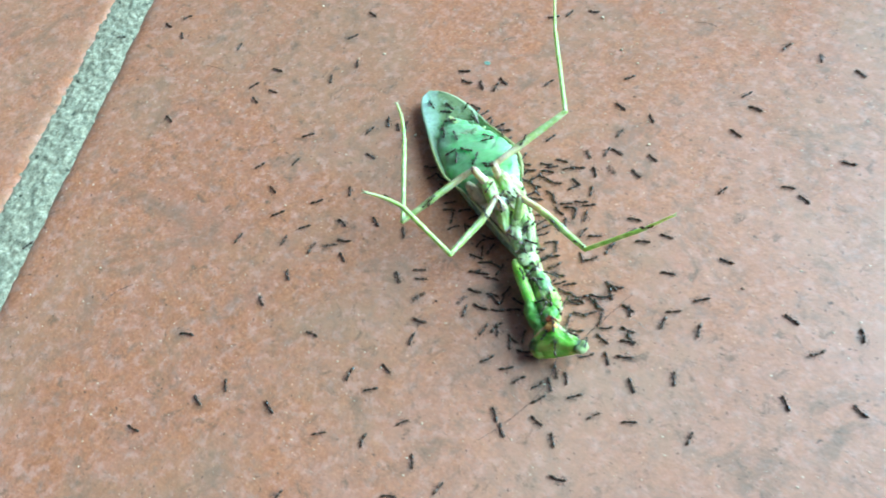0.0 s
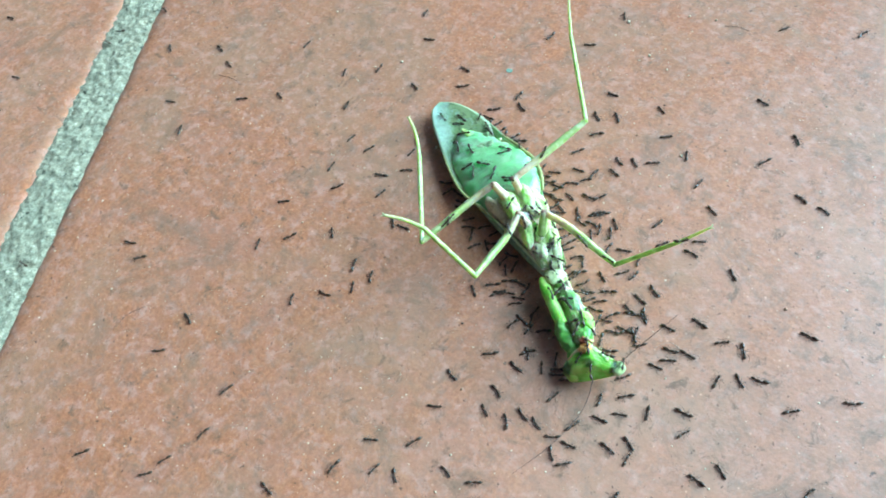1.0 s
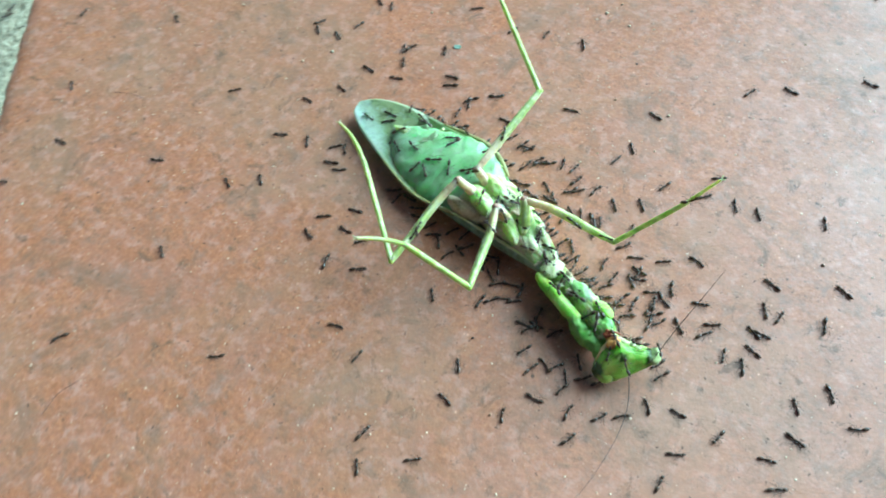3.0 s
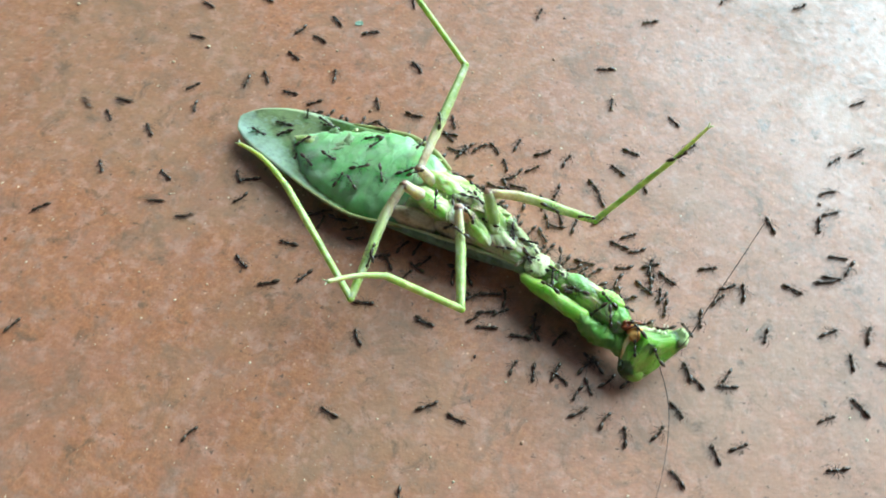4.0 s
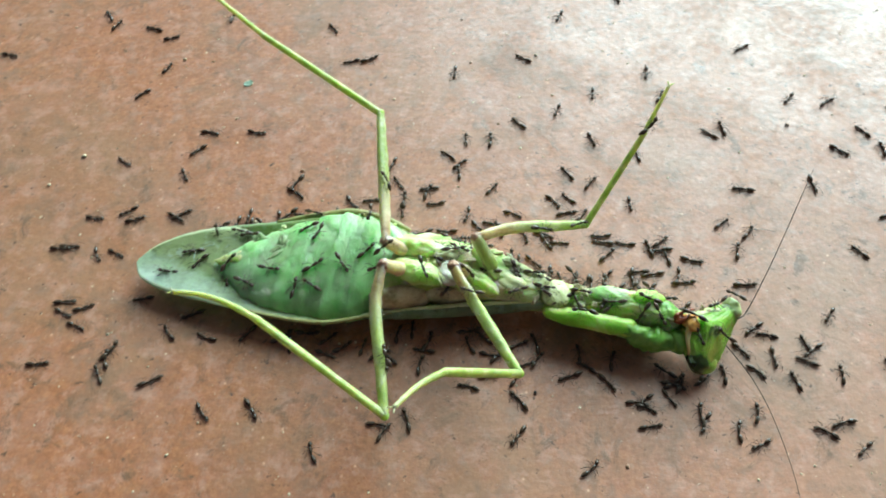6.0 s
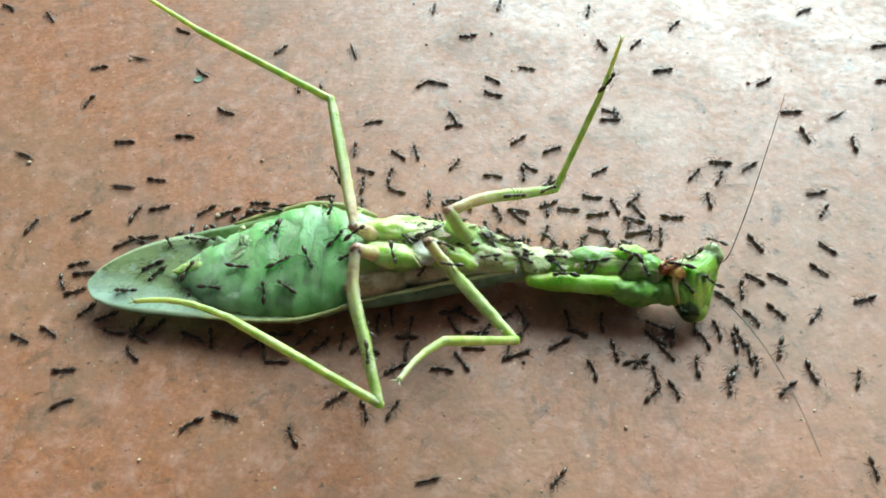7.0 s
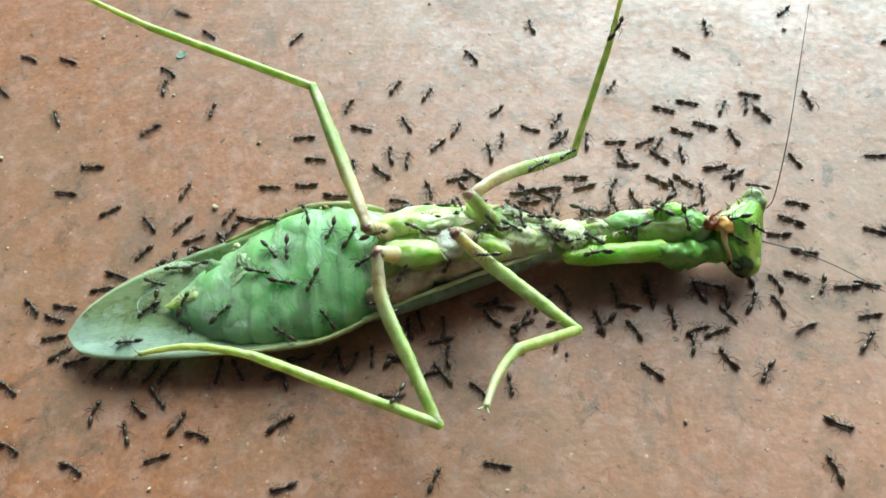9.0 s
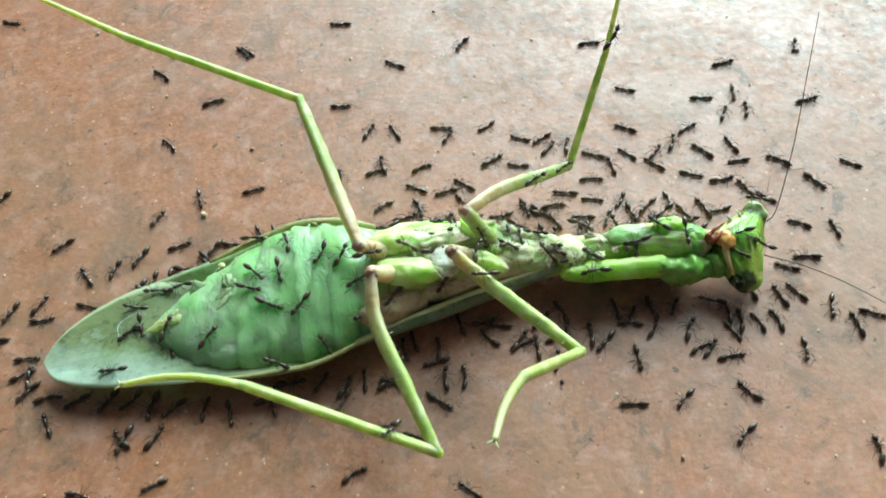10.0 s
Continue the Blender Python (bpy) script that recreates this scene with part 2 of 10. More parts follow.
def leg_mat():
    """Green shank that fades to a fleshy pink towards the hip (attribute 'along')."""
    m = Mat("shank", 0.4, spec=0.45)
    at = m.local()
    green = m.ramp(m.noise(at, 500, 4, 0.6), (0.3, (0.325, 0.421, 0.098)), (0.52, (0.463, 0.533, 0.179)), (0.70, (0.650, 0.654, 0.360)))
    flesh = m.ramp(m.noise(at, 420, 6, 0.7, 0.4), (0.30, (0.480, 0.290, 0.170)), (0.46, (0.740, 0.540, 0.330)), (0.62, (0.860, 0.720, 0.470)), (0.75, (0.920, 0.840, 0.620)))
    a = m.t.nodes.new("ShaderNodeAttribute")
    a.attribute_name = "along"
    wob = m.node("ShaderNodeMath")
    wob.operation = "MULTIPLY_ADD"
    m.link(m.noise(at, 500, 3), wob.inputs[0])
    wob.inputs[1].default_value = 0.3
    m.link(a.outputs["Fac"], wob.inputs[2])
    m.color(m.mix(m.ramp(wob.outputs[0], (0.3, g(0.0)), (0.72, g(1.0))), flesh, green))
    m.b.inputs["Subsurface Weight"].default_value = 0.8
    m.b.inputs["Subsurface Radius"].default_value = (0.9, 1.0, 0.4)
    m.b.inputs["Subsurface Scale"].default_value = 0.002
    m.bump(m.noise(at, 1100, 5, 0.7), 0.7, 0.0002)
    return m.m


def gnawed():
    """Green cuticle eaten through to pale and brown flesh in patches."""
    m = Mat("gnawed_cuticle", 0.42, spec=0.45)
    at = m.local()
    green = m.ramp(m.noise(at, 260, 5, 0.6), (0.3, (0.370, 0.550, 0.100)), (0.52, (0.560, 0.720, 0.210)), (0.72, (0.760, 0.830, 0.390)))
    flesh = m.ramp(m.noise(at, 480, 5, 0.65), (0.3, (0.530, 0.370, 0.190)), (0.5, (0.800, 0.680, 0.390)), (0.72, (0.920, 0.850, 0.551)))
    m.color(m.mix(m.ramp(m.noise(at, 330, 4, 0.6, 0.6), (0.48, g(0.0)), (0.62, g(0.9))), green, flesh))
    m.bump(m.noise(at, 700, 5, 0.7), 0.5, 0.0003)
    m.b.inputs["Subsurface Weight"].default_value = 0.9
    m.b.inputs["Subsurface Radius"].default_value = (0.6, 1.0, 0.4)
    m.b.inputs["Subsurface Scale"].default_value = 0.003
    return m.m


def mottled(name, dark, mid, pale, brown):
    """Bruised cuticle: three greens with brown patches."""
    m = Mat(name, 0.4, spec=0.45)
    at = m.local()
    c = m.ramp(m.noise(at, 230, 5, 0.65, 0.5), (0.3, dark), (0.5, mid), (0.7, pale))
    c = m.mix(m.ramp(m.noise(at, 190, 5, 0.7, 0.8), (0.54, g(0.0)), (0.64, g(0.75))), c, brown)
    c = m.mix(m.ramp(m.noise(at, 700, 5, 0.7), (0.55, g(0.0)), (0.68, g(0.5))), c, dark)
    m.color(c)
    m.bump(m.noise(at, 600, 5, 0.7), 0.6, 0.0003)
    m.b.inputs["Subsurface Weight"].default_value = 0.9
    m.b.inputs["Subsurface Radius"].default_value = (0.6, 1.0, 0.4)
    m.b.inputs["Subsurface Scale"].default_value = 0.003
    return m.m


def plain(name, dark, pale, rough, scale=800, spec=0.5, bump=0.00008):
    m = Mat(name, rough, spec=spec)
    at = m.local()
    m.color(m.ramp(m.noise(at, scale, 4, 0.6), (0.35, dark), (0.68, pale)))
    m.bump(m.noise(at, scale * 3, 3, 0.6), 0.4, bump)
    return m.m


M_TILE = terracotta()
M_MORTAR = mortar()
M_BELLY = belly()
M_GREEN = skin("leaf_green_cuticle", (0.090, 0.250, 0.024), (0.210, 0.460, 0.062), (0.410, 0.630, 0.165), 0.36, 300, 0.1).m
M_HIP = mottled("pale_hip", (0.420, 0.600, 0.120), (0.610, 0.770, 0.250), (0.800, 0.870, 0.480), (0.680, 0.640, 0.300))
M_MINT = mottled("mint_cuticle", (0.250, 0.440, 0.110), (0.420, 0.620, 0.230), (0.640, 0.780, 0.440), (0.470, 0.480, 0.190))
M_LIME = mottled("lime_green_cuticle", (0.290, 0.540, 0.045), (0.460, 0.700, 0.115), (0.660, 0.810, 0.300), (0.500, 0.600, 0.120))
M_PALE = skin("pale_membrane", (0.540, 0.570, 0.190), (0.740, 0.740, 0.350), (0.880, 0.850, 0.540), 0.5, 420, 0.15).m
M_FLESH = skin("chewed_flesh", (0.300, 0.200, 0.095), (0.621, 0.480, 0.266), (0.856, 0.730, 0.475), 0.5, 420, 0.1, 0.0003).m
M_BROWN = skin("brown_membrane", (0.139, 0.090, 0.057), (0.321, 0.240, 0.152), (0.556, 0.460, 0.323), 0.5, 420, 0.1).m
M_NECK = gnawed()
M_HEAD = mottled("mottled_head", (0.170, 0.360, 0.024), (0.310, 0.560, 0.056), (0.500, 0.690, 0.150), (0.470, 0.450, 0.080))
M_WING = wing_mat("wing_case", (0.215, 0.330, 0.105), (0.370, 0.510, 0.195), (0.560, 0.690, 0.365))
M_WING_DARK = wing_mat("wing_case_dark", (0.150, 0.240, 0.105), (0.270, 0.390, 0.190), (0.450, 0.560, 0.340))
M_MARGIN = plain("yellow_margin", (0.300, 0.250, 0.067), (0.482, 0.480, 0.180), 0.5)
M_SHANK = leg_mat()
M_ORANGE = plain("orange_flesh", (0.820, 0.270, 0.030), (0.950, 0.560, 0.170), 0.32, 420)
M_JAW = plain("amber_rim", (0.780, 0.440, 0.110), (0.900, 0.770, 0.360), 0.4, 420)
M_REDBROWN = plain("red_brown_sinew", (0.230, 0.040, 0.012), (0.460, 0.120, 0.038), 0.35)
M_EYE = plain("clouded_eye", (0.360, 0.460, 0.120), (0.620, 0.700, 0.350), 0.3, 420)
M_FIBRE = plain("fibre", (0.321, 0.240, 0.180), (0.482, 0.380, 0.304), 0.6)
M_HAIR = plain("hair", (0.054, 0.035, 0.024), (0.128, 0.090, 0.067), 0.5)
M_ANT = plain("ant_shell", (0.044, 0.028, 0.017), (0.125, 0.074, 0.044), 0.26, 1500)
M_ANT_LEG = plain("ant_leg", (0.034, 0.018, 0.011), (0.090, 0.048, 0.027), 0.4, 1500)
M_CRUMB = plain("pale_crumb", (0.64, 0.47, 0.28), (0.90, 0.76, 0.52), 0.7)
M_CRUMB_RED = plain("brown_crumb", (0.321, 0.160, 0.085), (0.535, 0.320, 0.190), 0.7)
M_CRUMB_DARK = plain("dark_crumb", (0.032, 0.020, 0.015), (0.096, 0.060, 0.048), 0.7)
M_TISSUE = skin("grey_torn_tissue", (0.161, 0.230, 0.076), (0.310, 0.410, 0.171), (0.503, 0.570, 0.294), 0.4, 500, 0.2, 0.0003).m
M_FILM = plain("pale_crumpled_film", (0.300, 0.420, 0.270), (0.520, 0.620, 0.440), 0.35, 900)
M_JOINT = plain("pink_brown_joint", (0.300, 0.110, 0.060), (0.660, 0.400, 0.250), 0.4, 700)
M_FAN = skin("white_membrane", (0.520, 0.500, 0.300), (0.740, 0.700, 0.500), (0.900, 0.870, 0.720), 0.45, 500, 0.4, 0.0003).m
M_FLAKE = plain("leaf_flake_green", (0.182, 0.280, 0.180), (0.353, 0.440, 0.314), 0.5)


# ---- mesh helpers ----
def mesh_of(name, bm, material, smooth=True):
    me = bpy.data.meshes.new(name)
    bmesh.ops.recalc_face_normals(bm, faces=bm.faces)
    bm.to_mesh(me)
    bm.free()
    me.materials.append(material)
    if smooth:
        me.polygons.foreach_set("use_smooth", [True] * len(me.polygons))
    return me


def part(name, bm, material, parent=None, label="", smooth=True):
    ob = new(name, mesh_of(name, bm, material, smooth))
    ob.parent = parent
    if label:
        tagged(ob, label)
    return ob


def curve_points(pts, radii, steps):
    """Catmull-Rom through pts (mm) with radii."""
    P = [Vector(p) for p in pts]
    out = []
    n = len(P)
    for i in range(n - 1):
        a, b, c, d = P[max(i - 1, 0)], P[i], P[i + 1], P[min(i + 2, n - 1)]
        for s in range(steps):
            u = s / steps
            q = 0.5 * ((2 * b) + (c - a) * u + (2 * a - 5 * b + 4 * c - d) * u * u + (3 * b - a - 3 * c + d) * u ** 3)
            out.append((q, radii[i] + (radii[i + 1] - radii[i]) * u))
    out.append((P[-1], radii[-1]))
    return out


def tube(bm, pts, radii, sides=8, steps=5, flat=1.0, wobble=0.0, along=(0.0, 1.0), ridge=0.0):
    """A tapered, round-ended tube through pts; mm in, metres out."""
    lay = bm.verts.layers.float.get("along") or bm.verts.layers.float.new("along")
    line = curve_points(pts, radii, steps)
    first, last = line[0], line[-1]
    d0 = (line[0][0] - line[1][0]).normalized()
    d1 = (line[-1][0] - line[-2][0]).normalized()
    line = [(first[0] + d0 * first[1] * 0.75, first[1] * 0.45)] + line + [(last[0] + d1 * last[1] * 0.75, last[1] * 0.45)]
    rings = []
    up = Vector((0, 0, 1))
    for i, (p, r) in enumerate(line):
        t = (line[min(i + 1, len(line) - 1)][0] - line[max(i - 1, 0)][0]).normalized()
        side = t.cross(up)
        if side.length < 0.05:
            side = t.cross(Vector((1, 0, 0)))
        side.normalize()
        top = side.cross(t).normalized()
        ring = []
        for k in range(sides):
            a = 2 * math.pi * k / sides
            rr = r * (1 + wobble * noise.noise(p * 0.9 + Vector((k, 0, 7))) + ridge * math.cos(3 * a + 0.6))
            v = bm.verts.new((p + side * math.cos(a) * rr + top * math.sin(a) * rr * flat) * MM)
            v[lay] = along[0] + (along[1] - along[0]) * i / (len(line) - 1)
            ring.append(v)
        rings.append(ring)
    for a, b in zip(rings, rings[1:]):
        for k in range(sides):
            bm.faces.new((a[k], a[(k + 1) % sides], b[(k + 1) % sides], b[k]))
    bm.faces.new(rings[0])
    bm.faces.new(rings[-1])


def loft(bm, sections, sides=28, wobble=0.0, power=2.4, caps=True, rim=0.5):
    """Superellipse rings along x: (x, y low, y high, z low, z high) in mm."""
    rings = []
    for x, y0, y1, z0, z1 in sections:
        yc, zc, hw = (y0 + y1) / 2, z0 + (z1 - z0) * rim, (y1 - y0) / 2
        ring = []
        for k in range(sides):
            a = 2 * math.pi * k / sides
            ca, sa = math.cos(a), math.sin(a)
            q = (abs(ca) ** power + abs(sa) ** power) ** (-1 / power)
            w = 1 + wobble * (noise.noise(Vector((x * 0.45, ca * 2, sa * 2))) + 0.5 * noise.noise(Vector((x * 1.3, ca * 5, sa * 5))))
            ring.append(bm.verts.new((x * MM, (yc + hw * ca * q * w) * MM, (zc + (z1 - zc if sa > 0 else zc - z0) * sa * q * w) * MM)))
        rings.append(ring)
    for a, b in zip(rings, rings[1:]):
        for k in range(sides):
            bm.faces.new((a[k], a[(k + 1) % sides], b[(k + 1) % sides], b[k]))
    if caps:
        bm.faces.new(rings[0])
        bm.faces.new(rings[-1])


def blob(bm, c, r, turn=(0, 0, 0), seg=18, rings=12, wobble=0.0, freq=0.6):
    """A turned ellipsoid with an uneven skin; mm."""
    m = Euler([radians(a) for a in turn]).to_matrix()
    got = bmesh.ops.create_uvsphere(bm, u_segments=seg, v_segments=rings, radius=1.0)
    for v in got["verts"]:
        p = Vector(v.co)
        w = 1 + wobble * noise.noise(p * 1.7 + Vector(c) * freq)
        v.co = (Vector(c) + m @ Vector((p.x * r[0] * w, p.y * r[1] * w, p.z * r[2] * w))) * MM


def hull(bm, balls, seg=14):
    """Smooth hull round balls (x, y, z, r) in mm."""
    for x, y, z, r in balls:
        got = bmesh.ops.create_uvsphere(bm, u_segments=seg, v_segments=seg // 2 + 2, radius=1.0)
        for v in got["verts"]:
            v.co = (Vector((x, y, z)) + Vector(v.co) * r) * MM
    res = bmesh.ops.convex_hull(bm, input=bm.verts[:])
    dead = [e for e in res["geom_interior"] if isinstance(e, bmesh.types.BMVert)]
    bmesh.ops.delete(bm, geom=dead, context="VERTS")
    loose = [v for v in bm.verts if not v.link_faces]
    bmesh.ops.delete(bm, geom=loose, context="VERTS")


def roughen(bm, amount, freq, cuts=0):
    """Pushes the skin in and out by amount (mm) at freq per mm, after cutting it finer."""
    if cuts:
        bmesh.ops.subdivide_edges(bm, edges=bm.edges[:], cuts=cuts, use_grid_fill=True)
    bm.normal_update()
    for v in bm.verts:
        p = Vector(v.co) / MM * freq
        v.co = Vector(v.co) + v.normal * MM * amount * (noise.noise(p) + 0.5 * noise.noise(p * 2.3))


def rough_blob(bm, c, r, turn=(0, 0, 0), amount=0.25):
    blob(bm, c, r, turn, 20, 14, amount, 1.3)


# ---- the floor: square clay tiles in wide mortar joints ----
TILE, JOINT = 0.300, 0.0117
TURN = 38.3
CEN = Vector((0.0329, 0.0362, 0))
GRID = Matrix.Translation(CEN) @ pose(0, 0, 0, 0, 0, TURN)


def ground_sheet():
    bm = bmesh.new()
    bmesh.ops.create_grid(bm, x_segments=40, y_segments=40, size=30)
    for v in bm.verts:
        v.co.z = -0.0035
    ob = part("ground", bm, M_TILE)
    return tagged(ob, "dusty terracotta ground round and under the tiles", "ground", kind="structure")


def tile_mesh():
    """A tile with worn, slightly wavy rounded edges."""
    bm = bmesh.new()
    h = TILE / 2
    steps = 120
    outline = []
    for side in range(4):
        for i in range(steps):
            u = -h + TILE * i / steps
            p = Vector((u, -h, 0))
            p.rotate(Euler((0, 0, side * math.pi / 2)))
            outline.append(p)
    levels = [(0.0045, -0.0002), (0.0022, -0.00035), (0.0010, -0.0009), (0.0002, -0.0018), (0.0, -0.006)]
    rings = []
    for inset, z in levels:
        ring = []
        for p in outline:
            w = noise.noise(p * 90) * 0.0006 + noise.noise(p * 230) * 0.00025
            k = (h - inset + w) / h
            q = Vector((p.x * k, p.y * k, 0))
            ring.append(bm.verts.new((q.x, q.y, z + noise.noise(p * 300) * 0.00015 * (inset > 0))))
        rings.append(ring)
    n = len(outline)
    for a, b in zip(rings, rings[1:]):
        for k in range(n):
            bm.faces.new((a[k], b[k], b[(k + 1) % n], a[(k + 1) % n]))
    top = [bm.verts.new((v.co.x * 0.965, v.co.y * 0.965, 0.0)) for v in rings[0]]
    for k in range(n):
        bm.faces.new((top[k], rings[0][k], rings[0][(k + 1) % n], top[(k + 1) % n]))
    bm.faces.new(top)
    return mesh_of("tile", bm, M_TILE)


def joint_mortar(floor):
    """Coarse mortar of the joint beside the tile, with real grain."""
    bm = bmesh.new()
    nx, ny = 26, 520
    w, length = JOINT + 0.0034, TILE + 2 * JOINT
    grid = []
    for j in range(ny + 1):
        row = []
        for i in range(nx + 1):
            x = (i / nx - 0.5) * w
            y = (j / ny - 0.5) * length
            p = Vector((x, y, 0))
            z = -0.00045 + 0.0004 * noise.noise(p * 220) + 0.0005 * noise.noise(p * 620) + 0.0004 * noise.noise(p * 1400) - 0.0005 * abs(2 * i / nx - 1) ** 5
            row.append(bm.verts.new((x - TILE / 2 - JOINT / 2, y, z)))
        grid.append(row)
    for a, b in zip(grid, grid[1:]):
        for i in range(nx):
            bm.faces.new((a[i], a[i + 1], b[i + 1], b[i]))
    part("joint_mortar", bm, M_MORTAR, floor, "rough grey-green mortar joint")
    # the bed that shows in all the other joints
    bm = bmesh.new()
    bmesh.ops.create_cube(bm, size=1.0)
    wide = 9 * (TILE + JOINT) + JOINT
    for v in bm.verts:
        v.co = (v.co.x * wide, v.co.y * wide, -0.0027 if v.co.z > 0 else -0.0033)
    ob = part("mortar_bed", bm, M_MORTAR, floor, "grey mortar bed of the joints", smooth=False)
    ob.matrix_basis = Matrix.Identity(4)
    return ob


ground_sheet()
floor = tagged(new("floor"), "matte terracotta clay floor tiles with wide grey-green mortar joints", "floor", kind="structure")
floor.matrix_world = GRID
joint_mortar(floor)


# ---- the mantis, lying dead on its back (its own space, mm; +x towards the head) ----
def make_mantis():
    root = tagged(new("praying_mantis"), "dead green praying mantis on its back, covered with black ants", "insect")

    # wing cases, under the belly
    def wing_case(name, inner, outer, mat, label):
        """A thin cupped blade; inner and outer are (x, y, z) edges from root to tip."""
        bm = bmesh.new()
        n, k = 60, 20
        rim = bm.verts.layers.float.new("along")
        def along_edge(edge, u):
            f = u * (len(edge) - 1)
            i = min(int(f), len(edge) - 2)
            e = [Vector(p) for p in edge]
            a, b, c, d = e[max(i - 1, 0)], e[i], e[i + 1], e[min(i + 2, len(e) - 1)]
            s = f - i
            return 0.5 * ((2 * b) + (c - a) * s + (2 * a - 5 * b + 4 * c - d) * s * s + (3 * b - a - 3 * c + d) * s ** 3)
        sheets = []
        for lift in (0.0, 0.16):
            rows = []
            for i in range(n + 1):
                u = i / n
                a, b = along_edge(inner, u), along_edge(outer, u)
                row = []
                for j in range(k + 1):
                    s = j / k
                    p = a.lerp(b, s)
                    p.z = a.z + (b.z - a.z) * s ** 2.2 + lift + 0.10 * noise.noise(Vector((p.x * 0.3, p.y * 0.6, 3)))
                    p.z = max(p.z, 0.06 + lift)
                    if j in (0, k):
                        p.y += 0.14 * noise.noise(Vector((p.x * 1.4, j, 1)))
                    v = bm.verts.new(p * MM)
                    v[rim] = max(2 * abs(s - 0.5), (u - 0.86) / 0.14) ** 2
                    row.append(v)
                rows.append(row)
            sheets.append(rows)
        for rows, flip in ((sheets[0], True), (sheets[1], False)):
            for a, b in zip(rows, rows[1:]):
                for j in range(k):
                    q = (a[j], a[j + 1], b[j + 1], b[j])
                    bm.faces.new(q[::-1] if flip else q)
        lo, hi = sheets
        for i in range(n):
            for j in (0, k):
                bm.faces.new((lo[i][j], lo[i + 1][j], hi[i + 1][j], hi[i][j]))
        for j in range(k):
            for i in (0, n):
                bm.faces.new((lo[i][j], lo[i][j + 1], hi[i][j + 1], hi[i][j]))
        return part(name, bm, mat, root, label)

    near = wing_case("wing_case",
        [(21, 4.4, 1.0), (12, 5.4, 0.6), (2, 6.4, 0.45), (-10, 7.6, 0.45), (-20, 8.6, 1.2), (-27, 8.7, 2.5), (-33.2, 6.5, 2.7), (-37.2, 3.6, 2.7), (-39.1, 0.9, 2.7)],
        [(20.6, 1.6, 3.4), (12, 0.0, 3.4), (2, -2.0, 3.2), (-9, -5.9, 3.5), (-18, -5.7, 3.2), (-27, -4.9, 3.0), (-33.8, -3.8, 2.8), (-37.7, -2.2, 2.7), (-39.2, 0.2, 2.7)],
        M_WING, "pale green wing case with fine lengthwise veins")
    far = wing_case("wing_case",
        [(20, 5.0, 0.9), (12, 4.6, 0.4), (2, 3.8, 0.15), (-10, 3.0, 0.1), (-20, 2.4, 0.1), (-28, 1.6, 0.2), (-34, 1.0, 0.9), (-37, 0.6, 1.7), (-38.2, 0.4, 2.1)],
        [(19, 7.2, 2.4), (12, 8.6, 2.8), (2, 10.2, 3.8), (-8, 12.8, 4.4), (-18, 10.8, 3.3), (-27, 8.9, 2.4), (-33, 6.5, 2.3), (-36.7, 3.6, 2.3), (-38.4, 1.3, 2.3)],
        M_WING, "pale green wing case with fine lengthwise veins")
    # rolled leading edge, standing up beside the thorax
    bm = bmesh.new()
    tube(bm, [(-4, -3.9, 3.3), (2, -2.4, 3.2), (10, -0.6, 3.3), (16, 0.7, 3.5), (20.5, 1.7, 3.6)], [0.3, 0.75, 0.9, 0.8, 0.5], 10, 6, 1.35, 0.1)
    part("wing_edge", bm, M_WING_DARK, near, "dark green folded wing edge")
    bm = bmesh.new()
    tube(bm, [(-4, -3.8, 3.7), (2, -2.3, 4.1), (10, -0.5, 4.4), (16, 0.8, 4.5), (20.5, 1.8, 4.2)], [0.14, 0.30, 0.36, 0.30, 0.14], 8, 8, 0.8, 0.4)
    part("wing_edge", bm, M_PALE, near, "thin pale green wing rim")
    bm = bmesh.new()
    tube(bm, [(-20, 9.6, 4.2), (-14, 11.5, 4.6), (-9, 12.7, 4.8), (-4, 12.2, 4.8), (0, 10.8, 4.6)], [0.2, 0.45, 0.55, 0.5, 0.3], 8, 6, 0.8, 0.25)
    part("wing_edge", bm, M_MARGIN, far, "yellowish brown frayed wing edge")
    bm = bmesh.new()
    tube(bm, [(-22, -5.4, 3.3), (-15, -6.0, 3.6), (-9, -5.9, 3.8), (-4, -4.3, 3.9), (0, -3.0, 3.9)], [0.15, 0.3, 0.35, 0.3, 0.2], 8, 6, 0.8, 0.25)
    part("wing_edge", bm, M_MARGIN, near, "yellowish wing edge")
    # crumpled membranes of the hind wing past the belly's end
    bm = bmesh.new()
    tube(bm, [(-28.8, 5.0, 2.85), (-31.0, 3.6, 2.85), (-30.6, 1.4, 2.8), (-28.4, -0.4, 2.75)], [0.05, 0.13, 0.1, 0.04], 6, 6, 0.6, 0.5)
    tube(bm, [(-31.8, 1.8, 2.8), (-30.4, 0.2, 2.75), (-27.6, -1.8, 2.8), (-25.5, -2.6, 2.85)], [0.04, 0.1, 0.12, 0.04], 6, 6, 0.6, 0.5)
    part("hind_wing_fold", bm, M_FILM, near, "crumpled pale hind wing membrane")

    # belly in overlapping plates
    prof = [(-26.9, 1.1, 2.7, 2.4, 3.6), (-25.6, -0.4, 4.1, 1.8, 4.1), (-24.2, -1.8, 5.3, 1.4, 4.6), (-21.5, -3.5, 7.4, 1.1, 5.3), (-18, -4.6, 9.3, 1, 6),
            (-14, -4.9, 11.5, 0.9, 6.6), (-9.5, -4.7, 12.8, 0.8, 7), (-5, -3.6, 12.6, 0.8, 7.2), (-1.5, -2.2, 11.2, 0.8, 7.3), (2, -0.8, 9.6, 0.8, 7.2)]

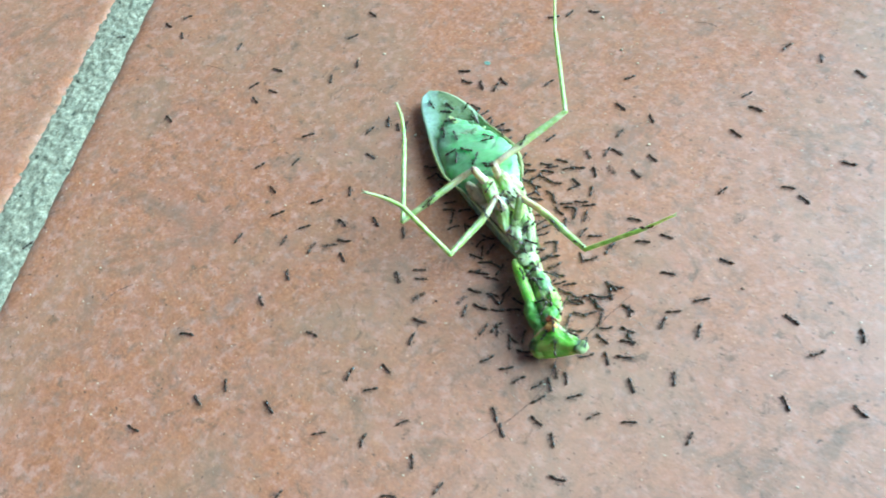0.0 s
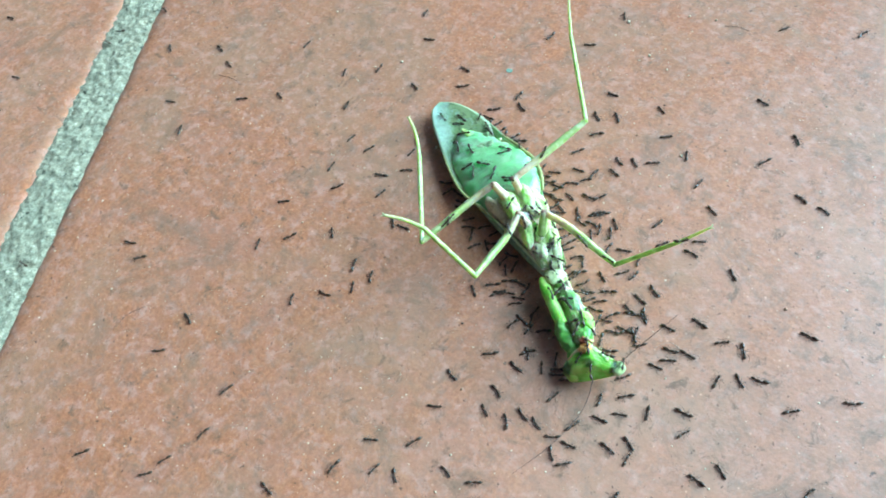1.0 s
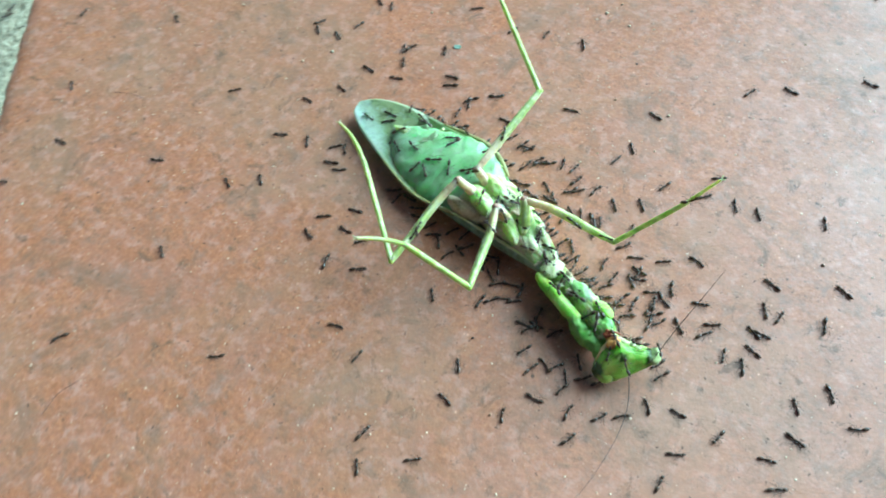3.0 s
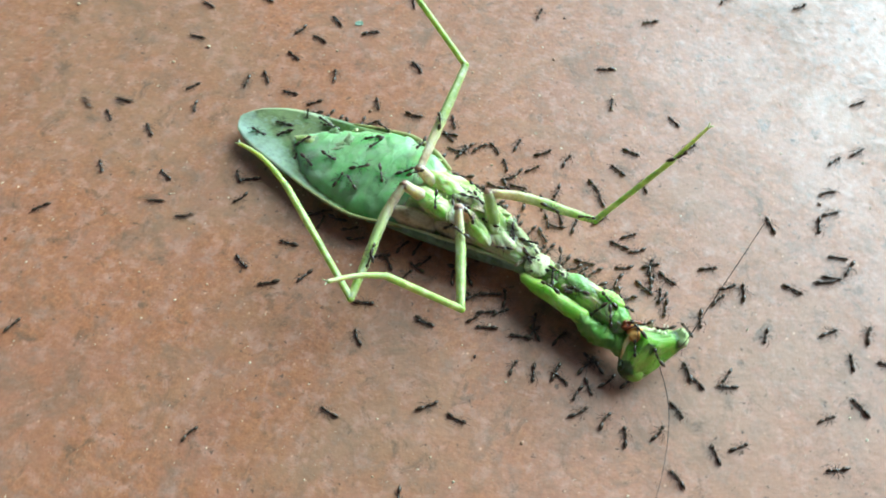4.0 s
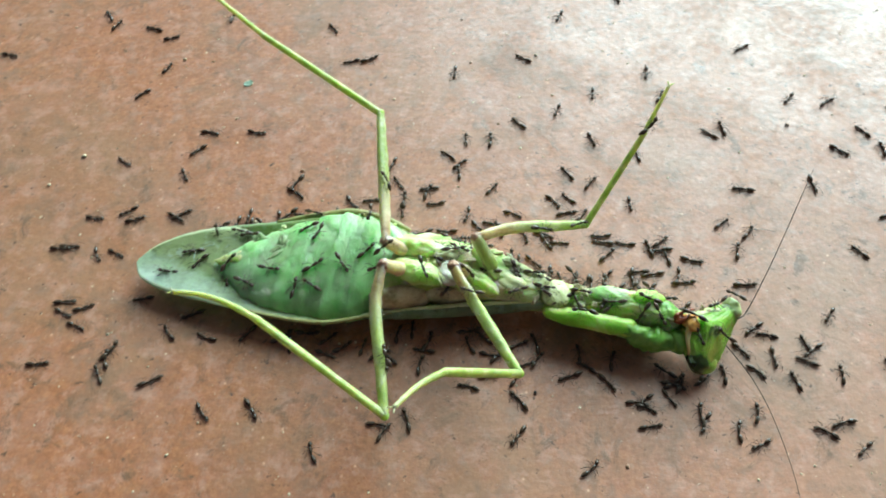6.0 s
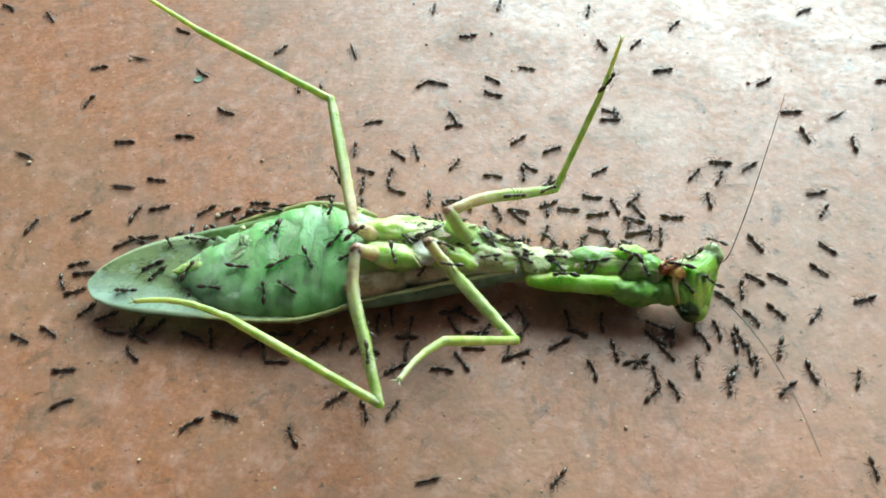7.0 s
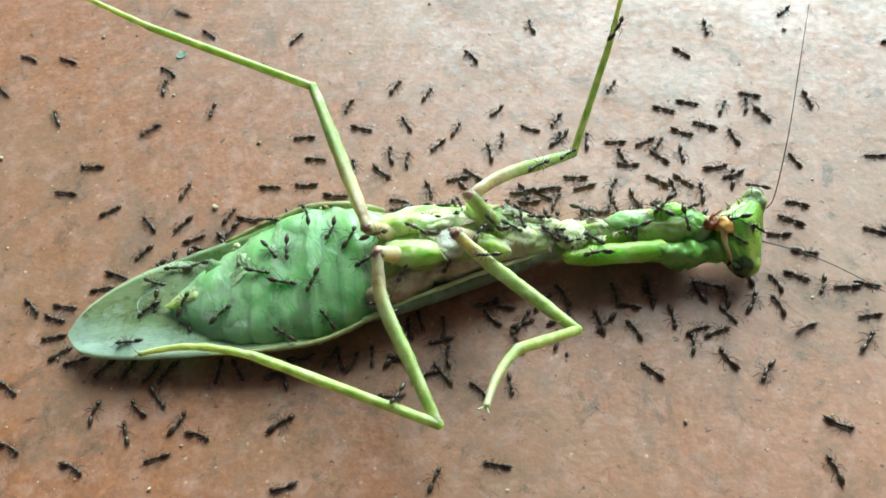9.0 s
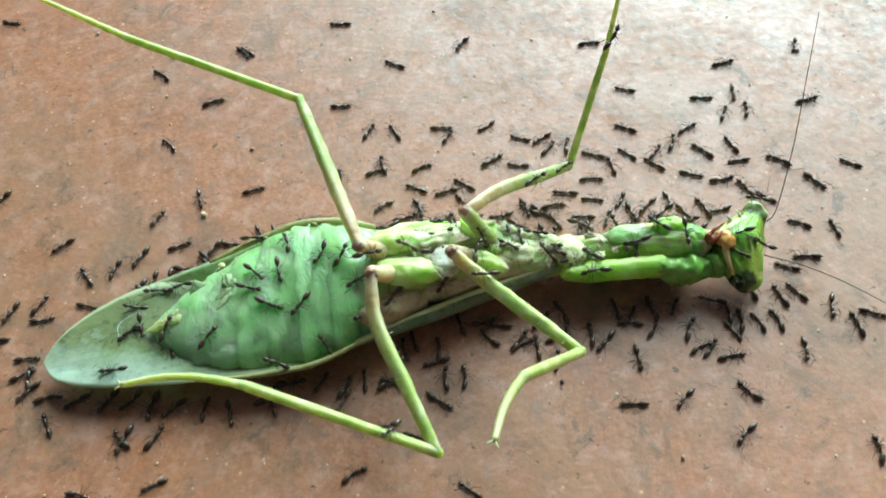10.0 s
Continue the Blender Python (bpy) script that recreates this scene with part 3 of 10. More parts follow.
    def lean(bm):
        """The belly lies tilted, its far side higher."""
        for v in bm.verts:
            v.co.z += 0.06 * (v.co.y - 0.003)

    def at_x(x):
        for a, b in zip(prof, prof[1:]):
            if a[0] <= x <= b[0]:
                u = (x - a[0]) / (b[0] - a[0])
                return [a[i] + (b[i] - a[i]) * u for i in range(5)]
        return list(prof[-1] if x > prof[-1][0] else prof[0])
    prof = [(x, y0 - 0.5 + 0.05 * min(12, max(0, -6 - x)), y1 - 0.3, z0, z1 - 0.05 * (z1 - z0)) for x, y0, y1, z0, z1 in prof]
    bm = bmesh.new()
    core = []
    for p in prof:
        x, y0, y1, z0, z1 = p
        yc, zc = (y0 + y1) / 2, (z0 + z1) / 2
        core.append((x, yc + (y0 - yc) * 0.975, yc + (y1 - yc) * 0.975, zc + (z0 - zc) * 0.95, zc + (z1 - zc) * 0.985))
    loft(bm, core, 36, 0.02, 2.2, True, 0.34)
    lean(bm)
    abdomen = part("abdomen", bm, M_BELLY, root, "swollen mint-green belly of overlapping plates")
    cuts = [-26.6, -23.6, -20.3, -16.9, -13.4, -9.8, -6.2, -2.8, 0.8]
    for x0, x1 in zip(cuts, cuts[1:]):
        bm = bmesh.new()
        secs = []
        for i in range(9):
            u = i / 8
            x = x0 - 0.12 + (x1 - x0 + 0.24) * u
            _, y0, y1, z0, z1 = at_x(x)
            # each plate bulges; its rear corners stand out as saw teeth
            k = 0.994 + 0.008 * math.sin(math.pi * u) ** 0.6
            tooth = 0.38 * (1 - u) ** 2
            yc, zc = (y0 + y1) / 2, (z0 + z1) / 2
            dent = 0.10 * math.sin(x * 1.1)
            secs.append((x, yc + (y0 - tooth - yc) * k, yc + (y1 + tooth - yc) * k, zc + (z0 - zc) * 0.97, zc + (z1 + dent - zc) * k))
        loft(bm, secs, 64, 0.05, 2.2, False, 0.34)
        roughen(bm, 0.34, 0.33)
        roughen(bm, 0.10, 1.1)
        lean(bm)
        part("belly_plate", bm, M_BELLY, abdomen)

    # torn membrane at the belly's end and along its rim
    tear = random.Random(14)
    bm = bmesh.new()
    tube(bm, [(-23.6, 2.4, 4.0), (-25.2, 2.1, 3.8), (-26.6, 1.9, 3.6), (-27.5, 1.9, 3.4)], [1.2, 0.9, 0.55, 0.2], 14, 7, 0.6, 0.3)
    roughen(bm, 0.22, 1.0)
    part("tail_tip", bm, M_HIP, abdomen, "pointed pale lime tail tip")
    for i in range(5):
        bm = bmesh.new()
        x = tear.uniform(-21.5, -17.0)
        _, y0, y1, z0, z1 = at_x(x)
        y = tear.uniform((y0 + y1) / 2 - 0.5, y1 - 0.2)
        z = 0.06 * (y - 3) + z0 + (z1 - z0) * (0.98 - 0.30 * ((y - (y0 + y1) / 2) / (y1 - y0) * 2) ** 2)
        rough_blob(bm, (x, y, z), (tear.uniform(0.7, 1.6), tear.uniform(0.4, 1.0), tear.uniform(0.08, 0.16)), (tear.uniform(-15, 15), -14, tear.uniform(0, 180)), 0.7)
        part("torn_tissue", bm, M_TISSUE, abdomen, "grey torn tissue")
    for i in range(30):
        bm = bmesh.new()
        x = tear.uniform(-21, 0.5)
        _, y0, y1, z0, z1 = at_x(x)
        far_side = tear.random() < 0.75
        p = Vector((x, y1 - 0.30 if far_side else y0 + 0.3, (4.6 if far_side else 2.8) + tear.uniform(-0.5, 0.6)))
        d = Vector((tear.uniform(-1.1, 1.1), 0.35 if far_side else -0.25, tear.uniform(-0.2, 0.3)))
        tube(bm, [p - d * 0.6, p, p + d * 0.6], [0.12, tear.uniform(0.2, 0.45), 0.06], 7, 4, 0.7, 0.7)
        part("torn_rim", bm, M_PALE if tear.random() < 0.6 else M_MARGIN, abdomen, "frayed yellowish rim")

    # thorax
    bm = bmesh.new()
    loft(bm, [(-1.5, -1.0, 9.2, 1.0, 7.0), (1.5, -0.2, 9.7, 0.9, 7.6), (6, 0.4, 9.5, 0.9, 7.8), (10, 0.6, 9.0, 0.9, 7.8), (14, 0.9, 8.0, 1.0, 7.2), (18, 1.2, 6.8, 1.2, 6.0), (20.5, 1.9, 6.0, 1.5, 5.2)], 40, 0.06, 2.2, True, 0.62)
    roughen(bm, 0.45, 0.6, 2)
    roughen(bm, 0.18, 1.7)
    thorax = part("thorax", bm, M_NECK, root, "pale green and brown chewed thorax")
    bm = bmesh.new()
    rough_blob(bm, (6.8, 5.6, 7.7), (2.6, 1.3, 0.6), (0, 0, 10), 0.4)
    roughen(bm, 0.35, 1.1)
    part("breast_plate", bm, M_PALE, thorax, "whitish membrane between the hips")
    bm = bmesh.new()
    rough_blob(bm, (7.3, 2.7, 7.4), (1.9, 2.2, 0.75), (0, 0, 10), 0.3)
    roughen(bm, 0.25, 1.4)
    fan = part("breast_plate", bm, M_FAN, thorax, "whitish frayed membrane between the hips")
    strand = random.Random(77)
    for i in range(9):
        a = radians(strand.uniform(-60, 80))
        p = Vector((5.2, 2.9, 7.9)) + Vector((math.cos(a) * 0.6, math.sin(a) * 1.2, 0))
        q = p + Vector((math.cos(a), math.sin(a), -0.12)) * strand.uniform(1.2, 2.4)
        bm = bmesh.new()
        tube(bm, [p, p.lerp(q, 0.5) + Vector((0, 0, 0.15)), q], [0.10, 0.12, 0.04], 5, 4, 0.6, 0.6)
        part("fibre", bm, M_PALE, fan)
    bm = bmesh.new()
    rough_blob(bm, (15.6, 3.2, 6.0), (2.6, 1.5, 1.1), (0, 0, -20), 0.3)
    part("breast_plate", bm, M_PALE, thorax, "pale yellow torn membrane")
    bm = bmesh.new()
    rough_blob(bm, (7.5, 0.9, 4.2), (4.6, 1.2, 2.0), (0, 0, 6), 0.15)
    roughen(bm, 0.35, 0.9)
    part("side_plate", bm, M_FLESH, thorax, "brownish side membrane")
    bm = bmesh.new()
    rough_blob(bm, (0.6, -0.6, 3.9), (4.4, 1.9, 2.7), (0, 0, 14), 0.2)
    roughen(bm, 0.4, 0.8)
    part("side_plate", bm, M_FLESH, thorax, "torn pinkish brown side membrane")
    for c, r, tn, mt in (((2.8, 5.9, 7.7), (3.9, 1.4, 1.1), (0, 6, -4), M_HIP), ((3.0, 1.9, 7.5), (3.7, 1.75, 1.35), (0, 8, -6), M_HIP),
                         ((12.2, 5.0, 7.2), (3.2, 1.35, 1.2), (0, 12, -52), M_HIP), ((11.6, 2.0, 7.1), (3.1, 1.3, 1.2), (0, 14, -24), M_HIP)):
        bm = bmesh.new()
        blob(bm, c, r, tn, 32, 22, 0.22)
        roughen(bm, 0.22, 0.9)
        roughen(bm, 0.10, 2.6)
        part("hip", bm, mt, thorax, "glossy lime green hip joint")

    shred = random.Random(31)
    for i in range(18):
        x = shred.uniform(2.5, 19)
        y = (5.0 if x < 12 else 4.2) + shred.uniform(-3.4, 3.4)
        z = 7.7 - 0.10 * max(0, x - 10) ** 1.25 - 0.13 * (y - 4.8) ** 2 + shred.uniform(-0.2, 0.25)
        mt, lb = ((M_PALE, "torn whitish membrane flap"), (M_FLESH, "gnawed flesh-coloured flap"), (M_LIME, "torn lime green flap"), (M_HIP, "torn pale green flap"))[shred.choice((0, 0, 1, 2, 2, 3))]
        bm = bmesh.new()
        rough_blob(bm, (x, y, z), (shred.uniform(0.7, 1.7), shred.uniform(0.3, 0.7), shred.uniform(0.18, 0.4)), (shred.uniform(-25, 25), shred.uniform(-20, 20), shred.gauss(-20, 35)), 0.7)
        part("membrane_flap", bm, mt, thorax, lb)

    # long neck shield, gnawed
    bm = bmesh.new()
    loft(bm, [(18, 1.6, 6.0, 0.5, 5.0), (21, 1.9, 5.6, 0.3, 5.2), (25, 1.7, 5.3, 0.2, 5.4), (29, 1.3, 5.1, 0.2, 5.6), (33, 0.6, 5.6, 0.2, 6.0), (35.5, -0.4, 5.4, 0.3, 6.4), (38, -0.4, 3.6, 0.8, 6.2), (39.8, 0.2, 2.4, 2.6, 5.8)], 36, 0.10, 2.1)
    roughen(bm, 0.5, 0.7, 2)
    roughen(bm, 0.25, 1.9)
    shield = part("neck_shield", bm, M_NECK, root, "narrow green neck shield gnawed by ants")
    rag = random.Random(8)
    for i in range(18):
        x = rag.uniform(18.5, 37.5)
        y = 3.6 - 0.05 * (x - 18) + rag.uniform(-1.6, 1.6)
        z = 5.0 + 0.045 * (x - 18) - 0.28 * abs(y - 3.4) + rag.uniform(-0.25, 0.1)
        mt, lb = ((M_PALE, "torn pale yellow flap"), (M_FLESH, "gnawed brown flap"), (M_LIME, "torn lime green flap"), (M_BROWN, "gnawed brown flap"))[(0, 1, 2, 2, 3)[rag.randrange(5)] if x < 30 else 2]
        bm = bmesh.new()
        rough_blob(bm, (x, y, z), (rag.uniform(0.5, 1.3), rag.uniform(0.35, 0.9), rag.uniform(0.25, 0.5)), (rag.uniform(-25, 25), rag.uniform(-20, 20), rag.uniform(0, 180)), 0.6)
        part("shield_flap", bm, mt, shield, lb)
    for c, r, tn, mt in (((22.4, 2.9, 5.0), (2.0, 2.2, 0.85), (0, 0, 8), M_PALE), ((20.0, 4.4, 5.3), (1.6, 1.4, 0.6), (0, 0, 25), M_PALE), ((26.0, 3.3, 4.95), (0.8, 1.3, 0.55), (0, 0, 6), M_FLESH), ((30.0, 3.6, 5.3), (3.1, 1.45, 0.8), (0, 0, -4), M_MINT), ((35.0, 3.7, 5.3), (2.3, 1.5, 1.35), (0, 0, 0), M_LIME), ((37.2, 2.0, 5.0), (1.9, 2.0, 1.5), (0, 0, 0), M_GREEN)):
        bm = bmesh.new()
        rough_blob(bm, c, r, tn, 0.22)
        roughen(bm, 0.22, 1.0)
        part("shield_plate", bm, mt, shield)

    # folded fore legs beside the neck
    bm = bmesh.new()
    tube(bm, [(21.4, 0.40, 4.0), (23, 0.15, 4.1), (25, -0.05, 4.2), (29, -0.35, 4.3), (33.0, -0.65, 4.3)], [0.75, 1.05, 1.2, 1.28, 1.2], 18, 10, 1.12, 0.08)
    roughen(bm, 0.14, 0.9)
    fore = part("fore_leg", bm, M_LIME, root, "thick bright green folded fore leg")
    bm = bmesh.new()
    tube(bm, [(31.6, -0.8, 4.0), (34, -1.3, 3.7), (36.4, -1.4, 3.5), (39.0, -1.0, 3.5)], [0.95, 1.45, 1.45, 0.8], 20, 10, 1.2, 0.25)
    roughen(bm, 0.55, 0.75)
    part("fore_hip", bm, M_GREEN, fore, "dark green fore hip")
    bm = bmesh.new()
    tube(bm, [(14.5, 6.2, 6.4), (17.0, 5.6, 5.8), (19.4, 4.9, 5.4)], [0.75, 0.9, 0.5], 12, 6, 1, 0.15)
    part("fore_leg_stump", bm, M_PALE, root, "torn pale stump")

    bm = bmesh.new()
    rough_blob(bm, (39.6, -0.9, 3.2), (1.7, 1.7, 1.9), (0, 0, 0), 0.3)
    roughen(bm, 0.3, 1.2)
    part("neck_membrane", bm, M_GREEN, root, "leaf green neck membrane")

    # head
    bm = bmesh.new()
    hull(bm, [(40.6, 0.9, 4.8, 1.6), (42.6, 0.6, 4.2, 2.3), (46.0, 3.9, 4.0, 1.5), (42.2, -3.3, 3.0, 1.7), (44.9, 0.2, 3.0, 1.3), (43.6, -3.0, 2.2, 1.3)], 16)
    bmesh.ops.triangulate(bm, faces=bm.faces[:])
    bmesh.ops.subdivide_edges(bm, edges=bm.edges[:], cuts=2, use_grid_fill=True)
    for _ in range(6):
        bmesh.ops.smooth_vert(bm, verts=bm.verts[:], factor=0.5, use_axis_x=True, use_axis_y=True, use_axis_z=True)
    roughen(bm, 0.28, 0.6)
    roughen(bm, 0.08, 2.0)
    head = part("head", bm, M_HEAD, root, "bright green triangular head turned sideways")
    bm = bmesh.new()
    blob(bm, (46.5, 4.6, 4.2), (1.35, 1.6, 1.35), (0, 0, 20), 20, 14, 0.2)
    roughen(bm, 0.15, 1.1)
    part("eye", bm, M_EYE, head, "pale clouded compound eye")
    bm = bmesh.new()
    blob(bm, (43.1, -3.2, 2.4), (1.7, 1.6, 1.6), (0, 0, 20), 20, 14, 0.03)
    roughen(bm, 0.12, 0.9)
    part("eye", bm, M_LIME, head, "lime green compound eye")
    bm = bmesh.new()
    blob(bm, (40.7, 0.5, 6.0), (1.15, 1.35, 0.85), (0, 10, 15), 22, 14, 0.25, 0.9)
    roughen(bm, 0.18, 1.3)
    part("throat", bm, M_ORANGE, head, "raw orange flesh at the throat")
    bm = bmesh.new()
    blob(bm, (39.0, 1.0, 6.0), (0.75, 0.85, 0.75), (0, 0, 20), 16, 10, 0.45, 1.2)
    tube(bm, [(38.7, 1.1, 6.5), (39.6, 1.7, 6.9), (40.8, 2.4, 6.6)], [0.2, 0.26, 0.12], 7, 5, 1, 0.3)
    tube(bm, [(38.6, 0.3, 6.3), (39.4, 0.4, 6.8), (40.2, 1.2, 6.9)], [0.14, 0.2, 0.1], 7, 5, 1, 0.3)
    part("sinew", bm, M_REDBROWN, head, "dark red torn sinew")
    bm = bmesh.new()
    tube(bm, [(40.3, 0.2, 6.3), (40.3, -1.0, 5.6), (40.5, -2.2, 4.8), (40.9, -3.4, 4.0), (41.6, -4.3, 3.2)], [0.42, 0.40, 0.32, 0.24, 0.12], 10, 8, 0.8, 0.35)
    part("jaw_rim", bm, M_JAW, head, "cream and orange jaw rim")
    bm = bmesh.new()
    tube(bm, [(40.6, 1.6, 5.9), (42.6, 2.4, 5.6), (44.8, 3.3, 5.2), (46.2, 4.0, 5.0)], [0.4, 0.75, 0.8, 0.5], 12, 8, 0.55, 0.6)
    roughen(bm, 0.25, 1.3)
    part("brow", bm, M_PALE, head, "torn pale yellow brow")
    fray = random.Random(21)
    for i in range(7):
        bm = bmesh.new()
        u = fray.random()
        p = Vector((40.8, 2.0, 5.9)).lerp(Vector((47.0, 5.4, 4.9)), u)
        d = Vector((fray.uniform(-0.8, 0.5), fray.uniform(0.3, 1.6), fray.uniform(0.0, 1.4)))
        d *= 0.6
        tube(bm, [p, p + d * 0.6 + Vector((0, 0, 0.2)), p + d], [0.16, 0.11, 0.04], 5, 3, 0.6, 0.5)
        part("frayed_fibre", bm, M_FLESH, head, "frayed pale fibre")
    # long thread-like feelers
    bm = bmesh.new()
    tube(bm, [(46.9, 2.6, 5.2), (47.6, 3.0, 7.5), (48.6, 6.4, 15), (49.6, 10.6, 22), (50.4, 14.2, 28)], [0.08, 0.065, 0.055, 0.045, 0.025], 6, 8)
    raised = part("feeler", bm, M_HAIR, head, "thin dark thread-like feeler")
    bm = bmesh.new()
    tube(bm, [(45.9, -0.4, 3.0), (49.5, -4.0, 1.6), (52.2, -9.0, 1.0), (54.4, -16.0, 0.7), (55.6, -22.5, 0.4)], [0.08, 0.065, 0.055, 0.045, 0.025], 6, 8)
    lowered = part("feeler", bm, M_HAIR, head, "thin dark thread-like feeler")

    # walking legs: hip to foot
    def walking_leg(hip, knee, ankle, foot, via=None, r=(0.75, 0.72, 0.5), flesh=(-0.08, 1.1), foot_bend=(0, 0, 0)):
        bm = bmesh.new()
        hip, knee, ankle, foot = Vector(hip), Vector(knee), Vector(ankle), Vector(foot)
        pts = [hip] + ([Vector(via)] if via else [hip.lerp(knee, 0.33)]) + [hip.lerp(knee, 0.66) if not via else Vector(via).lerp(knee, 0.5), knee]
        tube(bm, pts, [r[0] * 0.80, r[0] * 1.02, r[0] * 0.98, r[1] * 0.85], 14, 9, 1.0, 0.17, flesh, 0.13)
        fuzz = random.Random(int(100 * (hip.x + 2 * knee.y)))
        for _ in range(46):
            p = pts[1].lerp(knee, fuzz.random())
            d = Vector((fuzz.uniform(-1, 1), fuzz.uniform(-1, 1), fuzz.uniform(-0.6, 1))).normalized()
            tube(bm, [p + d * r[0] * 0.7, p + d * (r[0] + fuzz.uniform(0.12, 0.4))], [0.055, 0.02], 4, 1, along=(0.9, 0.9))
        leg = part("leg", bm, M_SHANK, root, "slender green leg, fleshy pink towards the hip")
        bm = bmesh.new()
        rough_blob(bm, hip, (r[0] * 1.02, r[0] * 1.0, r[0] * 0.95), (0, 0, 20), 0.25)
        part("hip_joint", bm, M_JOINT, leg, "reddish brown hip joint")
        bm = bmesh.new()
        blob(bm, knee, (r[1] * 0.94,) * 3, (0, 0, 0), 12, 8)
        part("knee", bm, M_LIME, leg)
        bm = bmesh.new()
        tube(bm, [knee, knee.lerp(ankle, 0.3), knee.lerp(ankle, 0.7), ankle], [r[1] * 0.85, r[1] * 0.78, r[2] * 1.1, r[2]], 12, 6, 1.0, 0.06, (0.7, 1.2), 0.08)
        for i in range(5):
            p = knee.lerp(ankle, 0.45 + 0.12 * i)
            tube(bm, [p, p + Vector((0.3, -0.5, -0.2)) * r[2] * 1.6], [0.09, 0.03], 5, 2, along=(1.2, 1.2))
        part("shin", bm, M_SHANK, leg, "thin green shin")
        bm = bmesh.new()
        bend = Vector(foot_bend)
        line, girth = [], []
        for i in range(11):
            u = i / 10
            line.append(ankle.lerp(foot, u) + bend * math.sin(u * math.pi))
            girth.append(r[2] * (0.92 - 0.36 * u) * (1.07 if i % 2 == 0 else 0.93))
        tube(bm, line, girth, 8, 3, 1.0, 0.06, (0.62, 0.42))
        d = (foot - ankle).normalized()
        s = d.cross(Vector((0, 0, 1))).normalized()
        for q in (0.5, -0.5):
            tube(bm, [foot, foot + d * 0.5 + s * q * 0.6, foot + d * 0.7 + s * q], [0.12, 0.1, 0.04], 6, 3, along=(0.6, 0.6))
        part("foot", bm, M_SHANK, leg, "jointed foot with small claws")
        return leg

    walking_leg((-2.0, 4.9, 9.8), (-6.7, 25.1, 13.5), (-25.0, 30.8, 21.3), (-33.8, 34.6, 25.4), r=(0.80, 0.66, 0.45))
    walking_leg((10.5, 6.4, 11.2), (25.6, 15.3, 5.2), (32.0, 25.4, 15.0), (34.4, 30.3, 19.8), via=(15.2, 9.6, 10.0), r=(0.78, 0.6, 0.42))
    walking_leg((-1.1, -0.3, 11.9), (2.8, -19.6, 7.8), (-14.5, -12.4, 15.0), (-25.5, -10.7, 15.7), via=(-1.3, -4.9, 9.7), r=(0.78, 0.66, 0.5), foot_bend=(0, 0.5, 0.8))
    walking_leg((8.1, 1.5, 10.9), (18.6, -13.1, 11.5), (10.6, -19.3, 22.2), (6.6, -25.7, 26.1), via=(11.6, -3.0, 10.0), r=(0.80, 0.66, 0.52), flesh=(0.0, 1.35), foot_bend=(-0.25, 0.35, 0))
    # short hip-to-thigh stubs
    for a, b, tint in (((0.4, 5.2, 7.6), (-2.0, 4.9, 9.8), (-0.3, 0.2)), ((13.0, 4.4, 7.6), (10.5, 6.4, 11.2), (1.2, 0.3)), ((0.6, 1.4, 8.6), (-1.1, -0.3, 11.9), (-0.3, 0.2)), ((9.6, 2.6, 8.0), (8.1, 1.5, 10.9), (-0.1, 0.2))):
        bm = bmesh.new()
        tube(bm, [a, Vector(a).lerp(Vector(b), 0.5), b], [1.05, 0.9, 0.85], 12, 5, 1, 0.08, tint)
        part("thigh_joint", bm, M_SHANK, thorax, "pale fleshy thigh joint")
    return root, raised, lowered


mantis, feeler_up, feeler_down = make_mantis()
MANTIS_ROWS = [
    (0.0, pose(0.0071, 0.0150, 0, 0, 0, -24.95)),
    (0.5, pose(0.0066, 0.0146, 0, 0, 0, -23.86)),
    (1.0, pose(0.0060, 0.0142, 0, 0, 0, -22.81)),
    (1.5, pose(0.0054, 0.0136, 0, 0, 0, -22.13)),
    (2.0, pose(0.0047, 0.0130, 0, 0, 0, -21.45)),
    (3.5, pose(0.0022, 0.0096, 0, 0, 0, -17.69)),
    (4.0, pose(0.0015, 0.0082, 0, 0, 0, -16.48)),
    (4.5, pose(0.0009, 0.0069, 0, 0, 0, -15.50)),
    (5.0, pose(0.0005, 0.0055, 0, 0, 0, -14.58)),
    (6.5, pose(-0.0001, 0.0024, 0, 0, 0, -11.12)),
    (7.0, pose(-0.0001, 0.0019, 0, 0, 0, -9.52)),
    (7.5, pose(-0.0001, 0.0015, 0, 0, 0, -7.99)),
    (8.0, pose(-0.0002, 0.0010, 0, 0, 0, -6.37)),
    (8.5, pose(-0.0002, 0.0006, 0, 0, 0, -4.74)),
    (9.0, pose(-0.0002, 0.0003, 0, 0, 0, -3.13)),
    (9.5, pose(0, 0.0001, 0, 0, 0, -1.59)),
    (10.0, pose(0, 0, 0, 0, 0, 0)),
]


